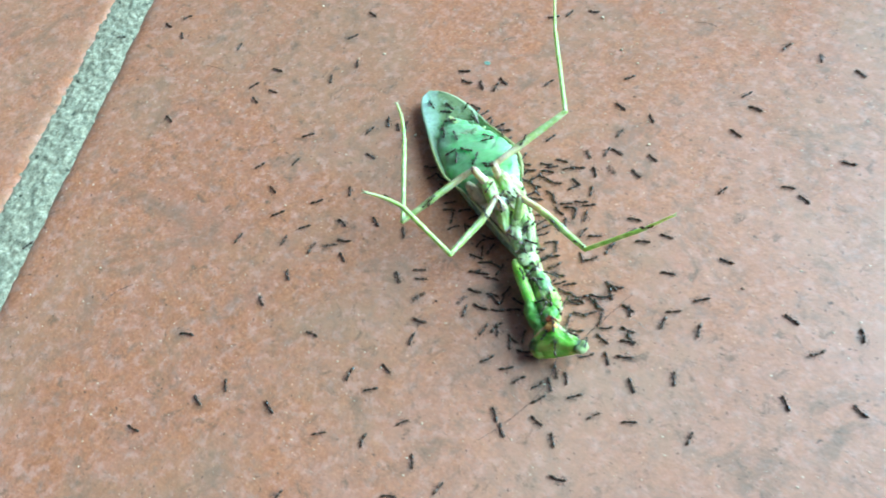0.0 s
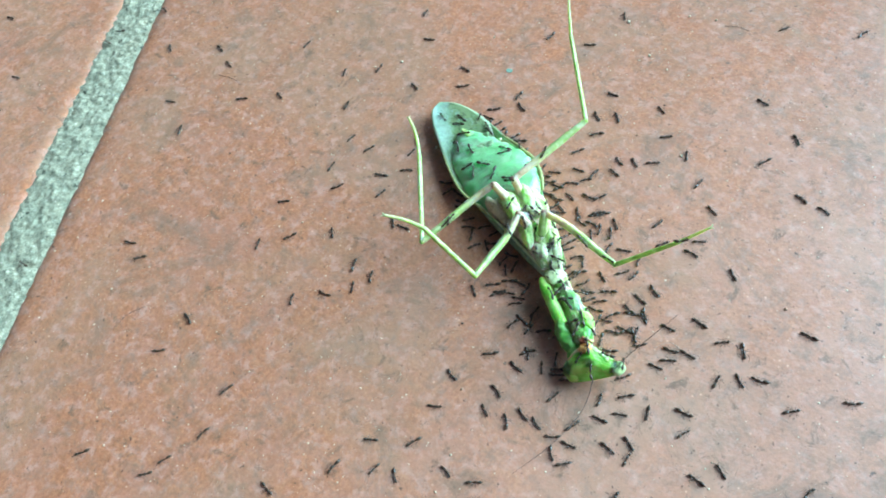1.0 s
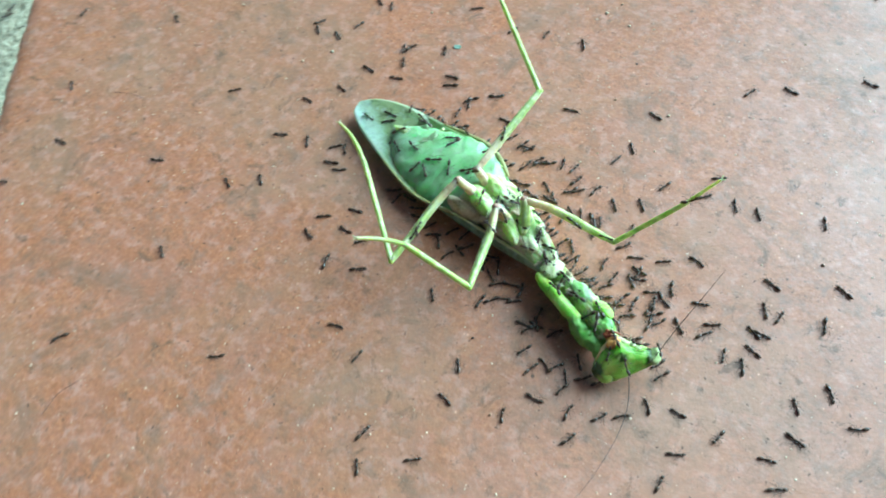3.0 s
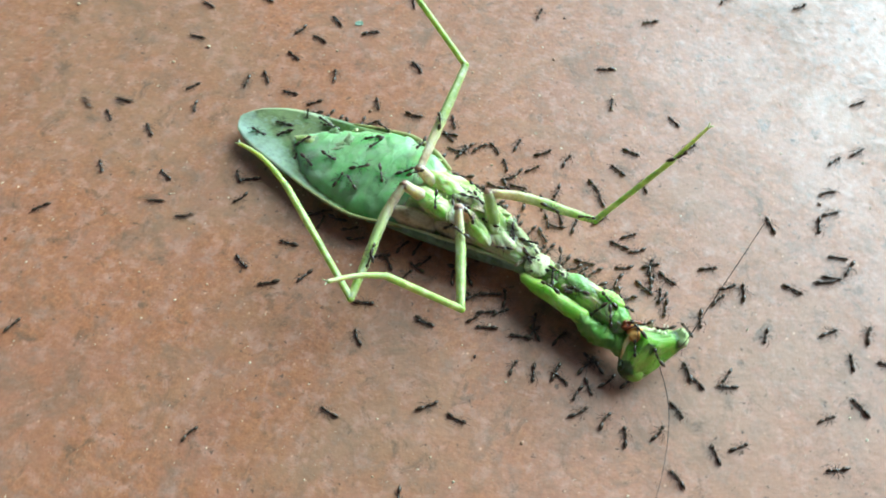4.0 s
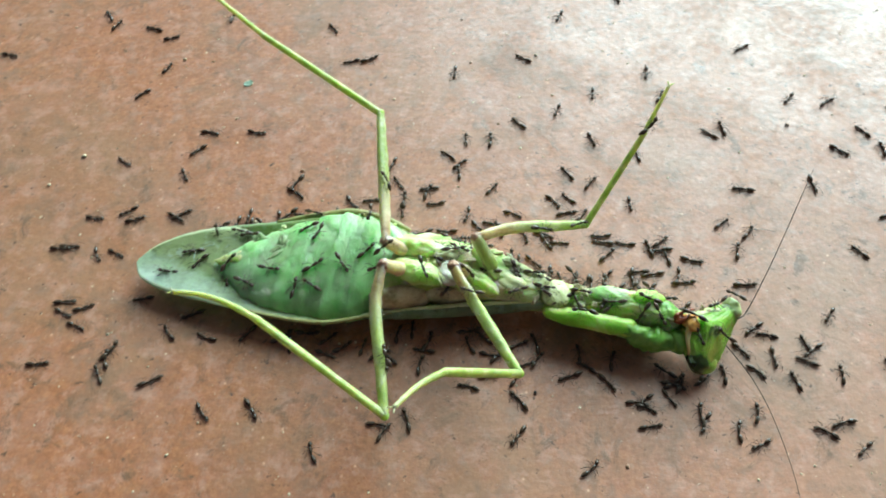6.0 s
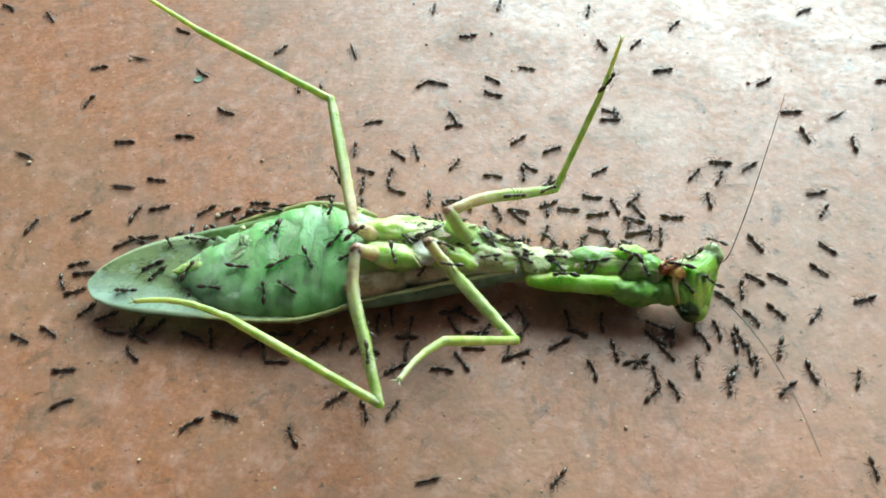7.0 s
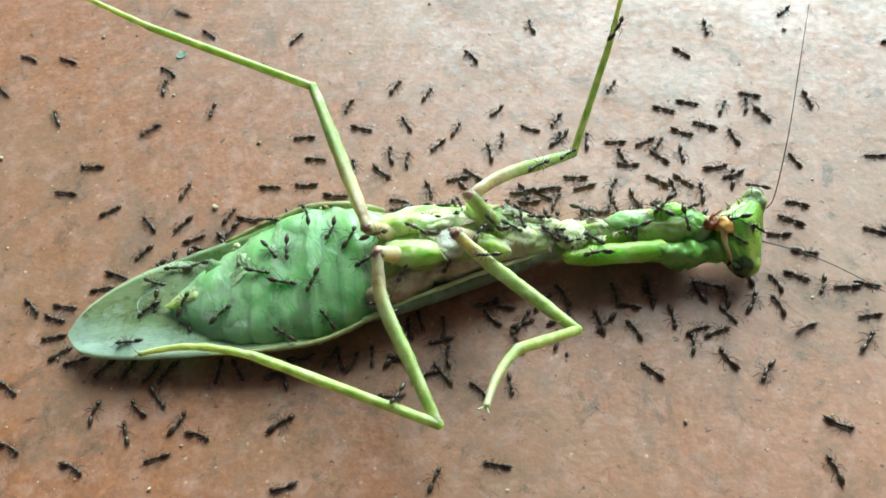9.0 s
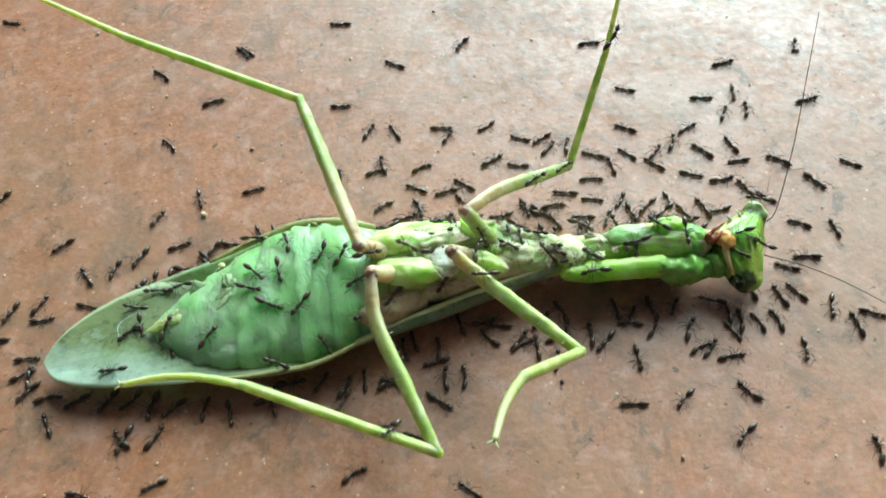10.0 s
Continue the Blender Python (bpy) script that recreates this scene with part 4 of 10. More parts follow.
# ---- ants (own space, mm; +x ahead, feet at z = 0) ----
def make_ant(bend, spread):
    """A small black ant; bend turns head and gaster sideways, spread shifts the stride."""
    root = tagged(new("ant"), "small glossy black ant crawling round the dead mantis", "ant", group="ants at the mantis")
    b = radians(bend)

    def swing(p, about, a):
        v = Vector(p) - Vector(about)
        v.rotate(Euler((0, 0, a)))
        return Vector(about) + v
    bm = bmesh.new()
    tube(bm, [(0.62, 0, 0.27), (0.30, 0, 0.30), (-0.10, 0, 0.28), (-0.42, 0, 0.24)], [0.14, 0.20, 0.17, 0.11], 8, 4, 1.3)
    blob(bm, (-0.56, 0, 0.22), (0.12, 0.11, 0.17), (0, 0, 0), 8, 6)
    part("thorax", bm, M_ANT, root)
    bm = bmesh.new()
    c = swing((-1.22, 0, 0.34), (-0.6, 0, 0), -b)
    blob(bm, c, (0.64, 0.30, 0.32), (0, -6, -bend), 14, 10)
    tip = swing((-1.86, 0, 0.34), (-0.6, 0, 0), -b)
    blob(bm, tip, (0.14, 0.10, 0.10), (0, 0, -bend), 8, 6)
    part("gaster", bm, M_ANT, root)
    bm = bmesh.new()
    c = swing((1.04, 0, 0.30), (0.6, 0, 0), b)
    blob(bm, c, (0.38, 0.27, 0.26), (0, 14, bend), 12, 8)
    for s in (1, -1):
        q = swing((1.10, 0.25 * s, 0.44), (0.6, 0, 0), b)
        blob(bm, q, (0.08, 0.06, 0.08), (0, 0, 0), 6, 4)
        j = [swing(p, (0.6, 0, 0), b) for p in ((1.36, 0.10 * s, 0.32), (1.50, 0.05 * s, 0.28))]
        tube(bm, j, [0.07, 0.03], 5, 2)
    part("head", bm, M_ANT, root)
    for s in (1, -1):
        bm = bmesh.new()
        pts = [swing(p, (0.6, 0, 0), b) for p in ((1.28, 0.12 * s, 0.66), (1.50, 0.48 * s, 0.78), (1.80, (0.52 + 0.1 * spread) * s, 0.50), (2.08, 0.44 * s, 0.30))]
        tube(bm, pts, [0.022, 0.020, 0.020, 0.022], 5, 3)
        part("antenna", bm, M_ANT_LEG, root)
    for s in (1, -1):
        for k, (x0, x1, x2) in enumerate(((0.46, 0.80, 1.20), (0.20, 0.18, 0.10), (-0.08, -0.55, -1.05))):
            step = 0.22 * spread * (1 if (k + (s > 0)) % 2 else -1)
            bm = bmesh.new()
            wide = (0.85, 1.10, 0.95)[k]
            tube(bm, [(x0, 0.12 * s, 0.36), (x0 + (x1 - x0) * 0.6 + step * 0.5, 0.55 * s, 0.58), (x1 + step, wide * 0.85 * s, 0.28), (x2 + step, (wide + 0.18) * s, 0.03)],
                 [0.042, 0.034, 0.026, 0.016], 5, 3)
            part("leg", bm, M_ANT_LEG, root)
    return root


ANTS = []


def raise_ants(count, kinds):
    """The first ants are the makers; the others are their copies, in slightly different sizes."""
    made = [make_ant(b, s) for b, s in kinds]
    for ob in made:
        ob.scale = (MM / 0.001 * 1.0,) * 3
    ANTS.extend(made)
    rnd = random.Random(11)
    while len(ANTS) < count:
        k = made[rnd.randrange(len(made))]
        size = k.scale[0]
        k.scale = (rnd.uniform(0.9, 1.1),) * 3
        ANTS.append(copy_thing(k, Matrix.Identity(4)))
        k.scale = (size,) * 3


FLOOR_AND_BODY_ANTS = 229
CLUSTER_ANTS = 128
NECK_ANTS = 26
raise_ants(FLOOR_AND_BODY_ANTS + CLUSTER_ANTS, [(0, 1.0), (14, -0.8), (-16, 0.6), (6, -1.2), (-6, 0.2)])


TAKEN = []                          # where the floor ants end up


def crawl(ant, *rows):
    """Rows of seconds, x, y in mm and heading in degrees, on the floor."""
    TAKEN.append(rows[-1][1:3])
    walk(ant, [(t, pose(x * MM, y * MM, -0.08 * MM, 0, 0, a)) for t, x, y, a in rows])


def mantis_at(t):
    """The mantis's pose at t seconds."""
    for (t0, a), (t1, b) in zip(MANTIS_ROWS, MANTIS_ROWS[1:]):
        if t0 <= t <= t1:
            return a.lerp(b, (t - t0) / (t1 - t0))
    return MANTIS_ROWS[-1][1].copy()


def ride(ant, first, last, start=6.5, end=9.5):
    """An ant at the mantis: it goes from its first place there to its last between start and end."""
    def local(p):
        return pose(p[0] * MM, p[1] * MM, p[2] * MM, p[3], p[4], p[5])
    a, b = local(first), local(last)
    rows = []
    for t, _ in MANTIS_ROWS:
        u = min(max((t - start) / (end - start), 0), 1)
        rows.append((t, mantis_at(t) @ a.lerp(b, u)))
    walk(ant, rows)


def cluster():
    """Ants that stand packed along the neck and the belly's rim, heads to the prey."""
    rnd = random.Random(4)
    taken = list(TAKEN)

    def spaced(draw, gap):
        """A drawn place that keeps its distance from those already taken."""
        p = draw()
        for _ in range(40):
            if all(math.hypot(p[0] - q[0], p[1] - q[1]) > gap for q in taken):
                break
            p = draw()
        taken.append(p)
        return p

    def on_neck():
        x = rnd.choice((rnd.uniform(13, 27), rnd.uniform(17, 38), rnd.uniform(5, 12)))
        return x, (3.5 if x > 16 else 5.6) + rnd.uniform(-1.9, 3.2)

    def beyond():
        x = rnd.uniform(-4, 50)
        return x, 13.0 - 0.10 * x + rnd.uniform(0, 11)

    def before():
        return rnd.uniform(10, 44), -3.6 - rnd.uniform(0, 6)

    def along_neck():
        x = rnd.uniform(2, 46)
        return (x, 10.4 - 0.10 * x + rnd.uniform(-1.7, 4.0), -90) if rnd.random() < 0.68 else (x, -2.2 - 0.04 * x + rnd.uniform(-2.6, 0.6), 90)

    def along_belly():
        x = rnd.uniform(-33, 4)
        return (x, -6.4 - 0.08 * abs(x + 10) + rnd.uniform(-1.6, 0.5), 90) if rnd.random() < 0.55 else (x, 14.6 - 0.30 * abs(x + 9) + rnd.uniform(-0.2, 2.2), -90)

    for ant in ANTS[-NECK_ANTS:]:
        # busy on the gnawed neck and thorax
        x, y = spaced(on_neck, 1.3)
        off = y - (3.5 if x > 16 else 5.6)
        z = (5.5 if x > 20 else 6.6 if x > 13 else 8.0) - 0.22 * min(off * off, 6)
        turn = rnd.uniform(0, 360)
        tilt = rnd.uniform(-20, 20)
        ride(ant, (x, y, z, tilt, -tilt, turn), (x + rnd.uniform(-1.5, 1.5), y + rnd.uniform(-0.6, 0.6), z - 0.1, tilt, tilt, turn + rnd.uniform(-60, 60)), 0.0, 10.0)
    for ant in ANTS[-NECK_ANTS - 32:-NECK_ANTS]:
        # milling about on the floor beyond the thorax and the head
        near = rnd.random() < 0.3
        x, y = spaced(before if near else beyond, 2.2)
        turn = rnd.uniform(0, 360)
        go = Vector((rnd.uniform(1, 3) if near else rnd.uniform(4, 13), 0, 0))
        go.rotate(Euler((0, 0, radians(turn))))
        ride(ant, (x, y, -0.08, 0, 0, turn), (x + go.x, min(y + go.y, -3.4) if near else max(y + go.y, 11.0), -0.08, 0, 0, turn + rnd.uniform(-50, 50)), 0.0, 10.0)
    def in_the_shade():
        x = rnd.uniform(-4, 48)
        near = rnd.random() < 0.5
        return (x, -2.6 - 0.05 * max(x, 0) - abs(rnd.gauss(0, 2.4)), 90) if near else (x, 8.6 - 0.11 * x + abs(rnd.gauss(0, 2.2)), -90)

    for ant in ANTS[-NECK_ANTS - 54:-NECK_ANTS - 32]:
        # crowding close under the thorax, the neck and the head
        x, y, head = spaced(in_the_shade, 1.4)
        turn = head + rnd.gauss(0, 40)
        ride(ant, (x, y, -0.05, 0, 0, turn), (x + rnd.uniform(-1.5, 1.5), y + rnd.uniform(-0.4, 0.4), -0.05, 0, 0, turn + rnd.uniform(-30, 30)), 0.0, 10.0)
    for ant in ANTS[FLOOR_AND_BODY_ANTS:-NECK_ANTS - 54]:
        x, y, head = spaced(along_neck if rnd.random() < 0.62 else along_belly, 1.9)
        turn = head + rnd.uniform(-65, 65)
        p = (x, y, 0.0, 0, 0, turn)
        q = (x + rnd.uniform(-2, 2), y + rnd.uniform(-0.5, 0.5), 0.0, 0, 0, turn + rnd.uniform(-40, 40))
        ride(ant, p, q, 0.0, 10.0)


# ---- litter on the tiles ----
def crumb(x, y, r, mat, label, name="crumb"):
    bm = bmesh.new()
    r *= 0.72
    blob(bm, (0, 0, r * 0.45), (r, r * 0.75, r * 0.55), (20, 10, 37 * (x + y)), 9, 6, 0.9, x + y)
    ob = part(name, bm, mat)
    ob.matrix_basis = pose(x * MM, y * MM, 0)
    return tagged(ob, label, "crumb", group="crumbs on the tile")


for cx, cy, cr in ((-51.6, 35.7, 0.55), (-21.7, 19.8, 0.62), (-37.7, 57.9, 0.45), (-83.0, 38.4, 0.5), (-56.2, 29.9, 0.4), (-12.2, 83.7, 0.6), (5.7, 97.3, 0.45), (-0.7, 94.6, 0.5),
                   (0.1, 76.6, 0.55), (1.8, 81.0, 0.35), (6.6, 75.1, 0.4), (26.2, 54.4, 0.45), (0.3, 45.2, 0.32), (-26.9, 42.5, 0.3), (-30.7, -17.1, 0.35), (-38.9, -14.2, 0.25),
                   (-85.2, -34.5, 0.35), (-84.6, -39.3, 0.3), (27.9, 44.2, 0.3), (-27.1, -12.8, 0.25)):
    crumb(cx, cy, cr, M_CRUMB, "tiny pale crumb of grit on the clay tile")
for cx, cy, cr in ((-15.0, 30.1, 0.45), (29.0, -22.2, 0.4), (14.3, 53.3, 0.35), (66.3, 34.5, 0.45)):
    crumb(cx, cy, cr, M_CRUMB_RED, "tiny reddish brown crumb on the clay tile")
for cx, cy, cr in ((18.4, -11.3, 0.38), (13.5, 65.0, 0.3)):
    crumb(cx, cy, cr, M_CRUMB_DARK, "tiny dark crumb on the clay tile")


def leaf_flake():
    bm = bmesh.new()
    ring = [(0.9, 0.1), (0.6, 0.65), (-0.1, 0.75), (-0.8, 0.4), (-0.9, -0.3), (-0.2, -0.7), (0.6, -0.5)]
    lo = [bm.verts.new((x * MM, y * MM, 0.00005)) for x, y in ring]
    hi = [bm.verts.new((x * 0.95 * MM, y * 0.95 * MM, (0.10 + 0.22 * x * x) * MM)) for x, y in ring]
    bm.faces.new(lo[::-1])
    bm.faces.new(hi)
    for i in range(len(ring)):
        j = (i + 1) % len(ring)
        bm.faces.new((lo[i], lo[j], hi[j], hi[i]))
    ob = part("leaf_flake", bm, M_FLAKE, smooth=False)
    ob.matrix_basis = pose(-0.0255, 0.0509, 0, 0, 0, 20)
    return tagged(ob, "small pale green leaf flake lying on the tile", "leaf flake")


def hair(pts, mat=None, r=0.045, label="short dark hair lying on the clay tile"):
    bm = bmesh.new()
    tube(bm, [(x, y, z) for x, y, z in pts], [r] * len(pts), 5, 8)
    return tagged(part("hair", bm, mat or M_HAIR), label, "hair", group="hairs on the tile")


leaf_flake()
hair([(-91.5, -0.2, 0.08), (-86.5, 1.6, 0.15), (-82.8, 1.6, 0.08)])
hair([(-42.1, -65.5, 0.08), (-42.6, -61.0, 0.15), (-41.2, -57.0, 0.08)])
hair([(8.9, 96.9, 0.08), (12.0, 98.6, 0.15), (14.6, 98.6, 0.08)])
hair([(52.0, 10.5, 0.08), (54.0, 13.4, 0.3), (58.1, 13.1, 0.08)], M_FIBRE, 0.03, "thin pale curled fibre lying on the clay tile")


def grit():
    """Sand grains strewn over the tile."""
    rnd = random.Random(3)
    verts, faces = [], []
    for _ in range(4200):
        x, y = rnd.uniform(-140, 110), rnd.uniform(-90, 120)
        r = 0.05 + 0.20 * rnd.random() ** 5
        i = len(verts)
        for dx, dy, dz in ((1, 0, 0.3), (0, 1, 0.3), (-1, 0, 0.3), (0, -1, 0.3), (0.1, 0.1, 0.9), (0, 0, -0.2)):
            k = r * rnd.uniform(0.7, 1.3)
            verts.append(((x + dx * k) * MM, (y + dy * k) * MM, max(dz * k, -0.02) * MM))
        for a, b in ((0, 1), (1, 2), (2, 3), (3, 0)):
            faces.append((i + a, i + b, i + 4))
            faces.append((i + b, i + a, i + 5))
    me = bpy.data.meshes.new("grit")
    me.from_pydata(verts, [], faces)
    me.materials.append(M_CRUMB)
    return tagged(new("grit", me), "fine pale sand grains strewn over the clay tile", "grit", kind="stuff")


grit()

# ---- the tiles ----
def lay_tiles():
    me = tile_mesh()
    pitch = TILE + JOINT
    for i in range(-4, 5):
        for j in range(-4, 5):
            ob = new("tile", me)
            ob.parent = floor
            ob.matrix_basis = pose(i * pitch, j * pitch, 0)


lay_tiles()


def sway(feeler, base, *rows):
    """Turns a feeler about its base (mm); rows of seconds and three angles."""
    p = Vector(base) * MM
    walk(feeler, [(t, Matrix.Translation(p) @ pose(0, 0, 0, a, b, c) @ Matrix.Translation(-p)) for t, a, b, c in rows])


def motions():
    walk(mantis, MANTIS_ROWS)
    sway(feeler_up, (46.9, 2.6, 5.2), (0, 5, 3, -2), (1, 5, 3, -2), (4.5, 7, -5, 1), (6.5, 15, -4, -1), (7.5, 11, -6, 1), (8, -3, -11, 7), (8.5, 10, -14, 4), (9, 7, -7, 1), (10, 6, -5, 1))
    sway(feeler_down, (46.6, -0.4, 3.0), (0, 0, 0, 0), (7.5, 0, 0, 0), (8.3, -1, -3, 23), (10, -1, -3, 25))
    crawl(ANTS[0], (0, -125.2, -10.3, 217), (0.77, -130.8, -13.1, 191), (2, -136.9, -14.2, 160), (2.19, -136, -14.2, 108), (2.37, -135.1, -14.1, 56), (2.56, -134.2, -14, 4), (3.5, -131.6, -13.6, 34), (4.12, -131, -10.7, 53), (4.5, -128.7, -8.7, 58), (6.5, -126.5, -5.4, 49), (7, -125.8, -5, -8), (7.5, -125.2, -4.6, -66), (8.5, -125.1, -8.4, -67), (9.5, -123.2, -9.4, -26), (10, -118.2, -11.9, -8))
    crawl(ANTS[1], (0, -115, 8.3, 256), (0.39, -120.9, 7.2, 217), (0.78, -126.8, 6.2, 179), (2, -138.8, 6.2, 178), (2.75, -140.1, 7.6, 125), (3.5, -141.4, 9.1, 72), (4, -139.9, 8.5, 19), (4.5, -138.3, 7.8, -33), (5.5, -138.1, 7.3, -78), (6.5, -137.9, 6.8, -122), (7.5, -139.7, 5.5, -67), (8.5, -136.2, 2.9, -79), (9.13, -136.2, -0.2, -120), (9.5, -138.1, -2.6, -109), (10, -138.3, -3.2, -122))
    crawl(ANTS[2], (0, -117.1, 2.5, 178), (0.86, -131.3, -6.8, 223), (2, -144.2, -17.8, 185), (2.75, -143.7, -17.8, 222), (3.5, -143.3, -17.8, 260), (4, -144.1, -20, 197), (4.5, -145, -22.2, 135), (5.67, -144.3, -19.5, 74), (6.5, -144.3, -16.7, 45), (7, -143.1, -17.9, -11), (7.5, -141.8, -19.1, -67), (8.5, -141.6, -23, -107), (9, -142.3, -22.9, -148), (9.5, -143, -22.8, -188), (10, -151, -21.6, -180))
    crawl(ANTS[3], (0, -108.9, 2.5, -27), (0.19, -110.4, 1.6, -76), (0.38, -111.9, 0.6, -125), (0.69, -112.5, -1.1, -76), (1, -113, -2.8, -27), (1.46, -106, -5.5, -15), (2, -98.5, -6.5, 8), (2.48, -100.6, -5.2, 72), (2.96, -102.7, -3.8, 136), (3.5, -106.4, -0.5, 152), (4, -106.5, -1.4, 215), (4.5, -106.7, -2.3, 279), (5.5, -106.1, -4.4, 218), (6.5, -105.5, -6.6, 157), (6.93, -106.8, -4.2, 117), (7.5, -107.9, -1.8, 138), (7.89, -110.7, -1.3, 159), (8.5, -113.1, 0.2, 142), (9, -112.7, 1, 106), (9.5, -112.4, 1.8, 70), (10, -112.1, 2.7, 78))
    crawl(ANTS[4], (0, -89.8, 11.1, 120), (0.29, -85.9, 13.2, 85), (0.58, -81.9, 15.3, 50), (1, -79.6, 24, 101), (1.27, -81.4, 23.2, 156), (1.53, -83.2, 22.4, 211), (2, -86.7, 20.8, 159), (2.75, -92.2, 26.1, 146), (3.5, -99.8, 26.3, 115), (3.83, -99.5, 25, 67), (4.17, -99.3, 23.7, 19), (4.5, -99, 22.4, -30), (6.5, -94.3, 23.2, 10), (7, -91.9, 23.6, -37), (7.5, -89.5, 24.1, -84), (7.95, -91.9, 21.2, -136), (8.5, -93.7, 17.9, -118), (8.83, -93.2, 18.2, -67), (9.17, -92.8, 18.5, -17), (9.5, -92.3, 18.9, 33), (10, -91.5, 19.4, 40))
    crawl(ANTS[5], (0, -72.2, 12, 199), (0.92, -98.1, 6.7, 172), (2, -121.1, 19.7, 179), (2.47, -120.7, 18, 231), (2.95, -120.3, 16.3, 283), (3.5, -120.8, 12.8, 262), (4, -121.6, 11.5, 299), (4.5, -122.4, 10.1, 335), (5.38, -116.8, 11.7, 344), (6.5, -111.8, 8.7, 356), (7, -111, 9, 320), (7.5, -110.2, 9.3, 284), (8.5, -110.8, 4.6, 253), (9.5, -111.9, 3.7, 222), (10, -114.2, 1.6, 239))
    crawl(ANTS[6], (0, -72.6, 3.6, 262), (0.48, -76.1, 2, 231), (1, -77.7, -1.6, 224), (1.47, -80.8, -6.8, 248), (2, -84.2, -11.9, 229), (2.26, -79.9, -11.7, 279), (2.52, -75.6, -11.6, 330), (2.77, -71.3, -11.5, 380), (3.5, -59.4, -6.7, 384), (3.65, -60.2, -7.1, 331), (3.8, -61, -7.6, 277), (3.96, -61.8, -8, 224), (4.14, -62.2, -8.8, 276), (4.32, -62.6, -9.6, 328), (4.5, -63.1, -10.4, 380), (5.32, -55.2, -5.7, 386), (6.5, -46.8, -2.1, 348), (6.88, -42.5, -3.2, 362), (7.5, -38.6, -1.2, 294), (8, -37.3, -1, 252), (8.5, -36.1, -0.8, 210), (9, -36.1, -1.2, 217), (9.5, -35.5, -3.2, 212), (10, -36.4, -3.9, 206))
    crawl(ANTS[7], (0, -66.3, 5.7, 195), (1, -69.9, 5.9, 170), (1.22, -68.4, 6.8, 108), (1.43, -66.8, 7.6, 47), (1.72, -65.7, 9, 85), (2, -64.7, 10.4, 124), (2.64, -65.1, 13.5, 93), (3.07, -64.6, 15, 36), (3.5, -64.1, 16.5, -22), (3.97, -61.3, 14.2, -43), (4.5, -59, 11.2, -5), (5.36, -52.5, 5.3, -21), (6.5, -44.1, 2.7, -32), (7.5, -44.1, 4, -47), (8.5, -41.3, 3.3, 10), (9, -41.2, 2.1, 25), (9.5, -42.6, 2.4, -2), (10, -42.2, 2.6, -5))
    crawl(ANTS[8], (0, -67.7, 0.4, 171), (1.24, -104.4, 5, 168), (2, -141.3, 5.7, 177), (2.75, -140, 5.2, 220), (3.5, -138.7, 4.7, 263), (4.5, -141.9, 1.1, 233), (5.5, -142, 0.7, 282), (6.5, -142.1, 0.2, 331), (7, -140, -0.5, 369), (7.5, -137.8, -1.1, 408), (7.87, -137.2, 1.7, 462), (8.5, -138.4, 4.3, 483), (8.83, -138.3, 2.7, 533), (9.17, -138.3, 1, 583), (9.5, -138.2, -0.6, 633), (10, -138.1, -1, 615))
    crawl(ANTS[9], (0, -64.6, 34.7, 254), (0.25, -61.8, 34.2, 298), (0.5, -59, 33.7, 343), (1, -54.8, 29.9, 284), (1.26, -50.7, 29.9, 328), (1.53, -46.5, 29.8, 373), (2, -40.5, 35.6, 335), (3.5, -39.6, 34.2, 358), (4.03, -36.8, 31.4, 308), (4.27, -36, 29.6, 353), (4.5, -35.1, 27.8, 399), (4.66, -34.6, 26.4, 347), (4.82, -34.1, 25, 295), (5, -31.9, 23.1, 316), (5.75, -33, 22.6, 368), (6.5, -34.1, 22.2, 420), (7.5, -33.8, 24.1, 422), (8.06, -31.1, 28.6, 430), (8.28, -31.6, 31.1, 469), (8.5, -32.1, 33.7, 508), (8.74, -35.9, 33.6, 566), (9, -38.7, 31, 527), (9.28, -42.9, 27.5, 550), (9.5, -48.4, 27.3, 580), (10, -48.5, 27.2, 585))
    crawl(ANTS[10], (0, -67.2, 45.1, -3), (0.39, -59.7, 48.1, 11), (1, -51.7, 46.5, 29), (1.22, -48.3, 43.2, -8), (1.44, -45, 39.8, -45), (1.72, -40.5, 38.1, -8), (2, -36, 36.4, 28), (2.76, -33.2, 36.3, -7), (3.13, -31.9, 35.5, 39), (3.5, -30.7, 34.8, 86), (3.9, -46.8, 48.2, 135), (4.5, -63.7, 60.6, 112), (5.13, -58.7, 63.1, 72), (5.77, -53.7, 65.7, 32), (6.13, -50.2, 70, 95), (6.5, -46.6, 74.4, 159), (6.96, -50.4, 86.7, 117), (7.5, -61.3, 93.7, 128), (7.83, -61.7, 94.1, 180), (8.17, -62, 94.5, 232), (8.5, -62.4, 94.8, 285), (9.04, -61.5, 92.3, 298), (9.5, -60.2, 89.9, 294), (10, -59.9, 89.2, 294))
    crawl(ANTS[11], (0, -54.8, 28, -41), (0.24, -56.3, 26.5, -91), (0.48, -57.8, 24.9, -141), (0.74, -59.8, 23.9, -99), (1, -61.7, 22.9, -56), (1.39, -52.6, 23.4, -22), (2, -45.2, 18, 23), (2.38, -46, 19, 80), (2.77, -46.8, 20, 138), (3.13, -47.6, 21, 206), (3.5, -48.4, 22, 273), (4.5, -45.3, 18.3, 301), (5, -46.3, 16.5, 366), (5.75, -45.8, 15.4, 319), (6.5, -45.4, 14.4, 272), (7.05, -43.2, 10.8, 296), (7.27, -42.4, 9, 335), (7.5, -41.5, 7.1, 374), (8.5, -42.2, 7.6, 346), (9, -42.2, 7, 332), (9.5, -41.6, 6.9, 349), (10, -41, 7.5, 362))
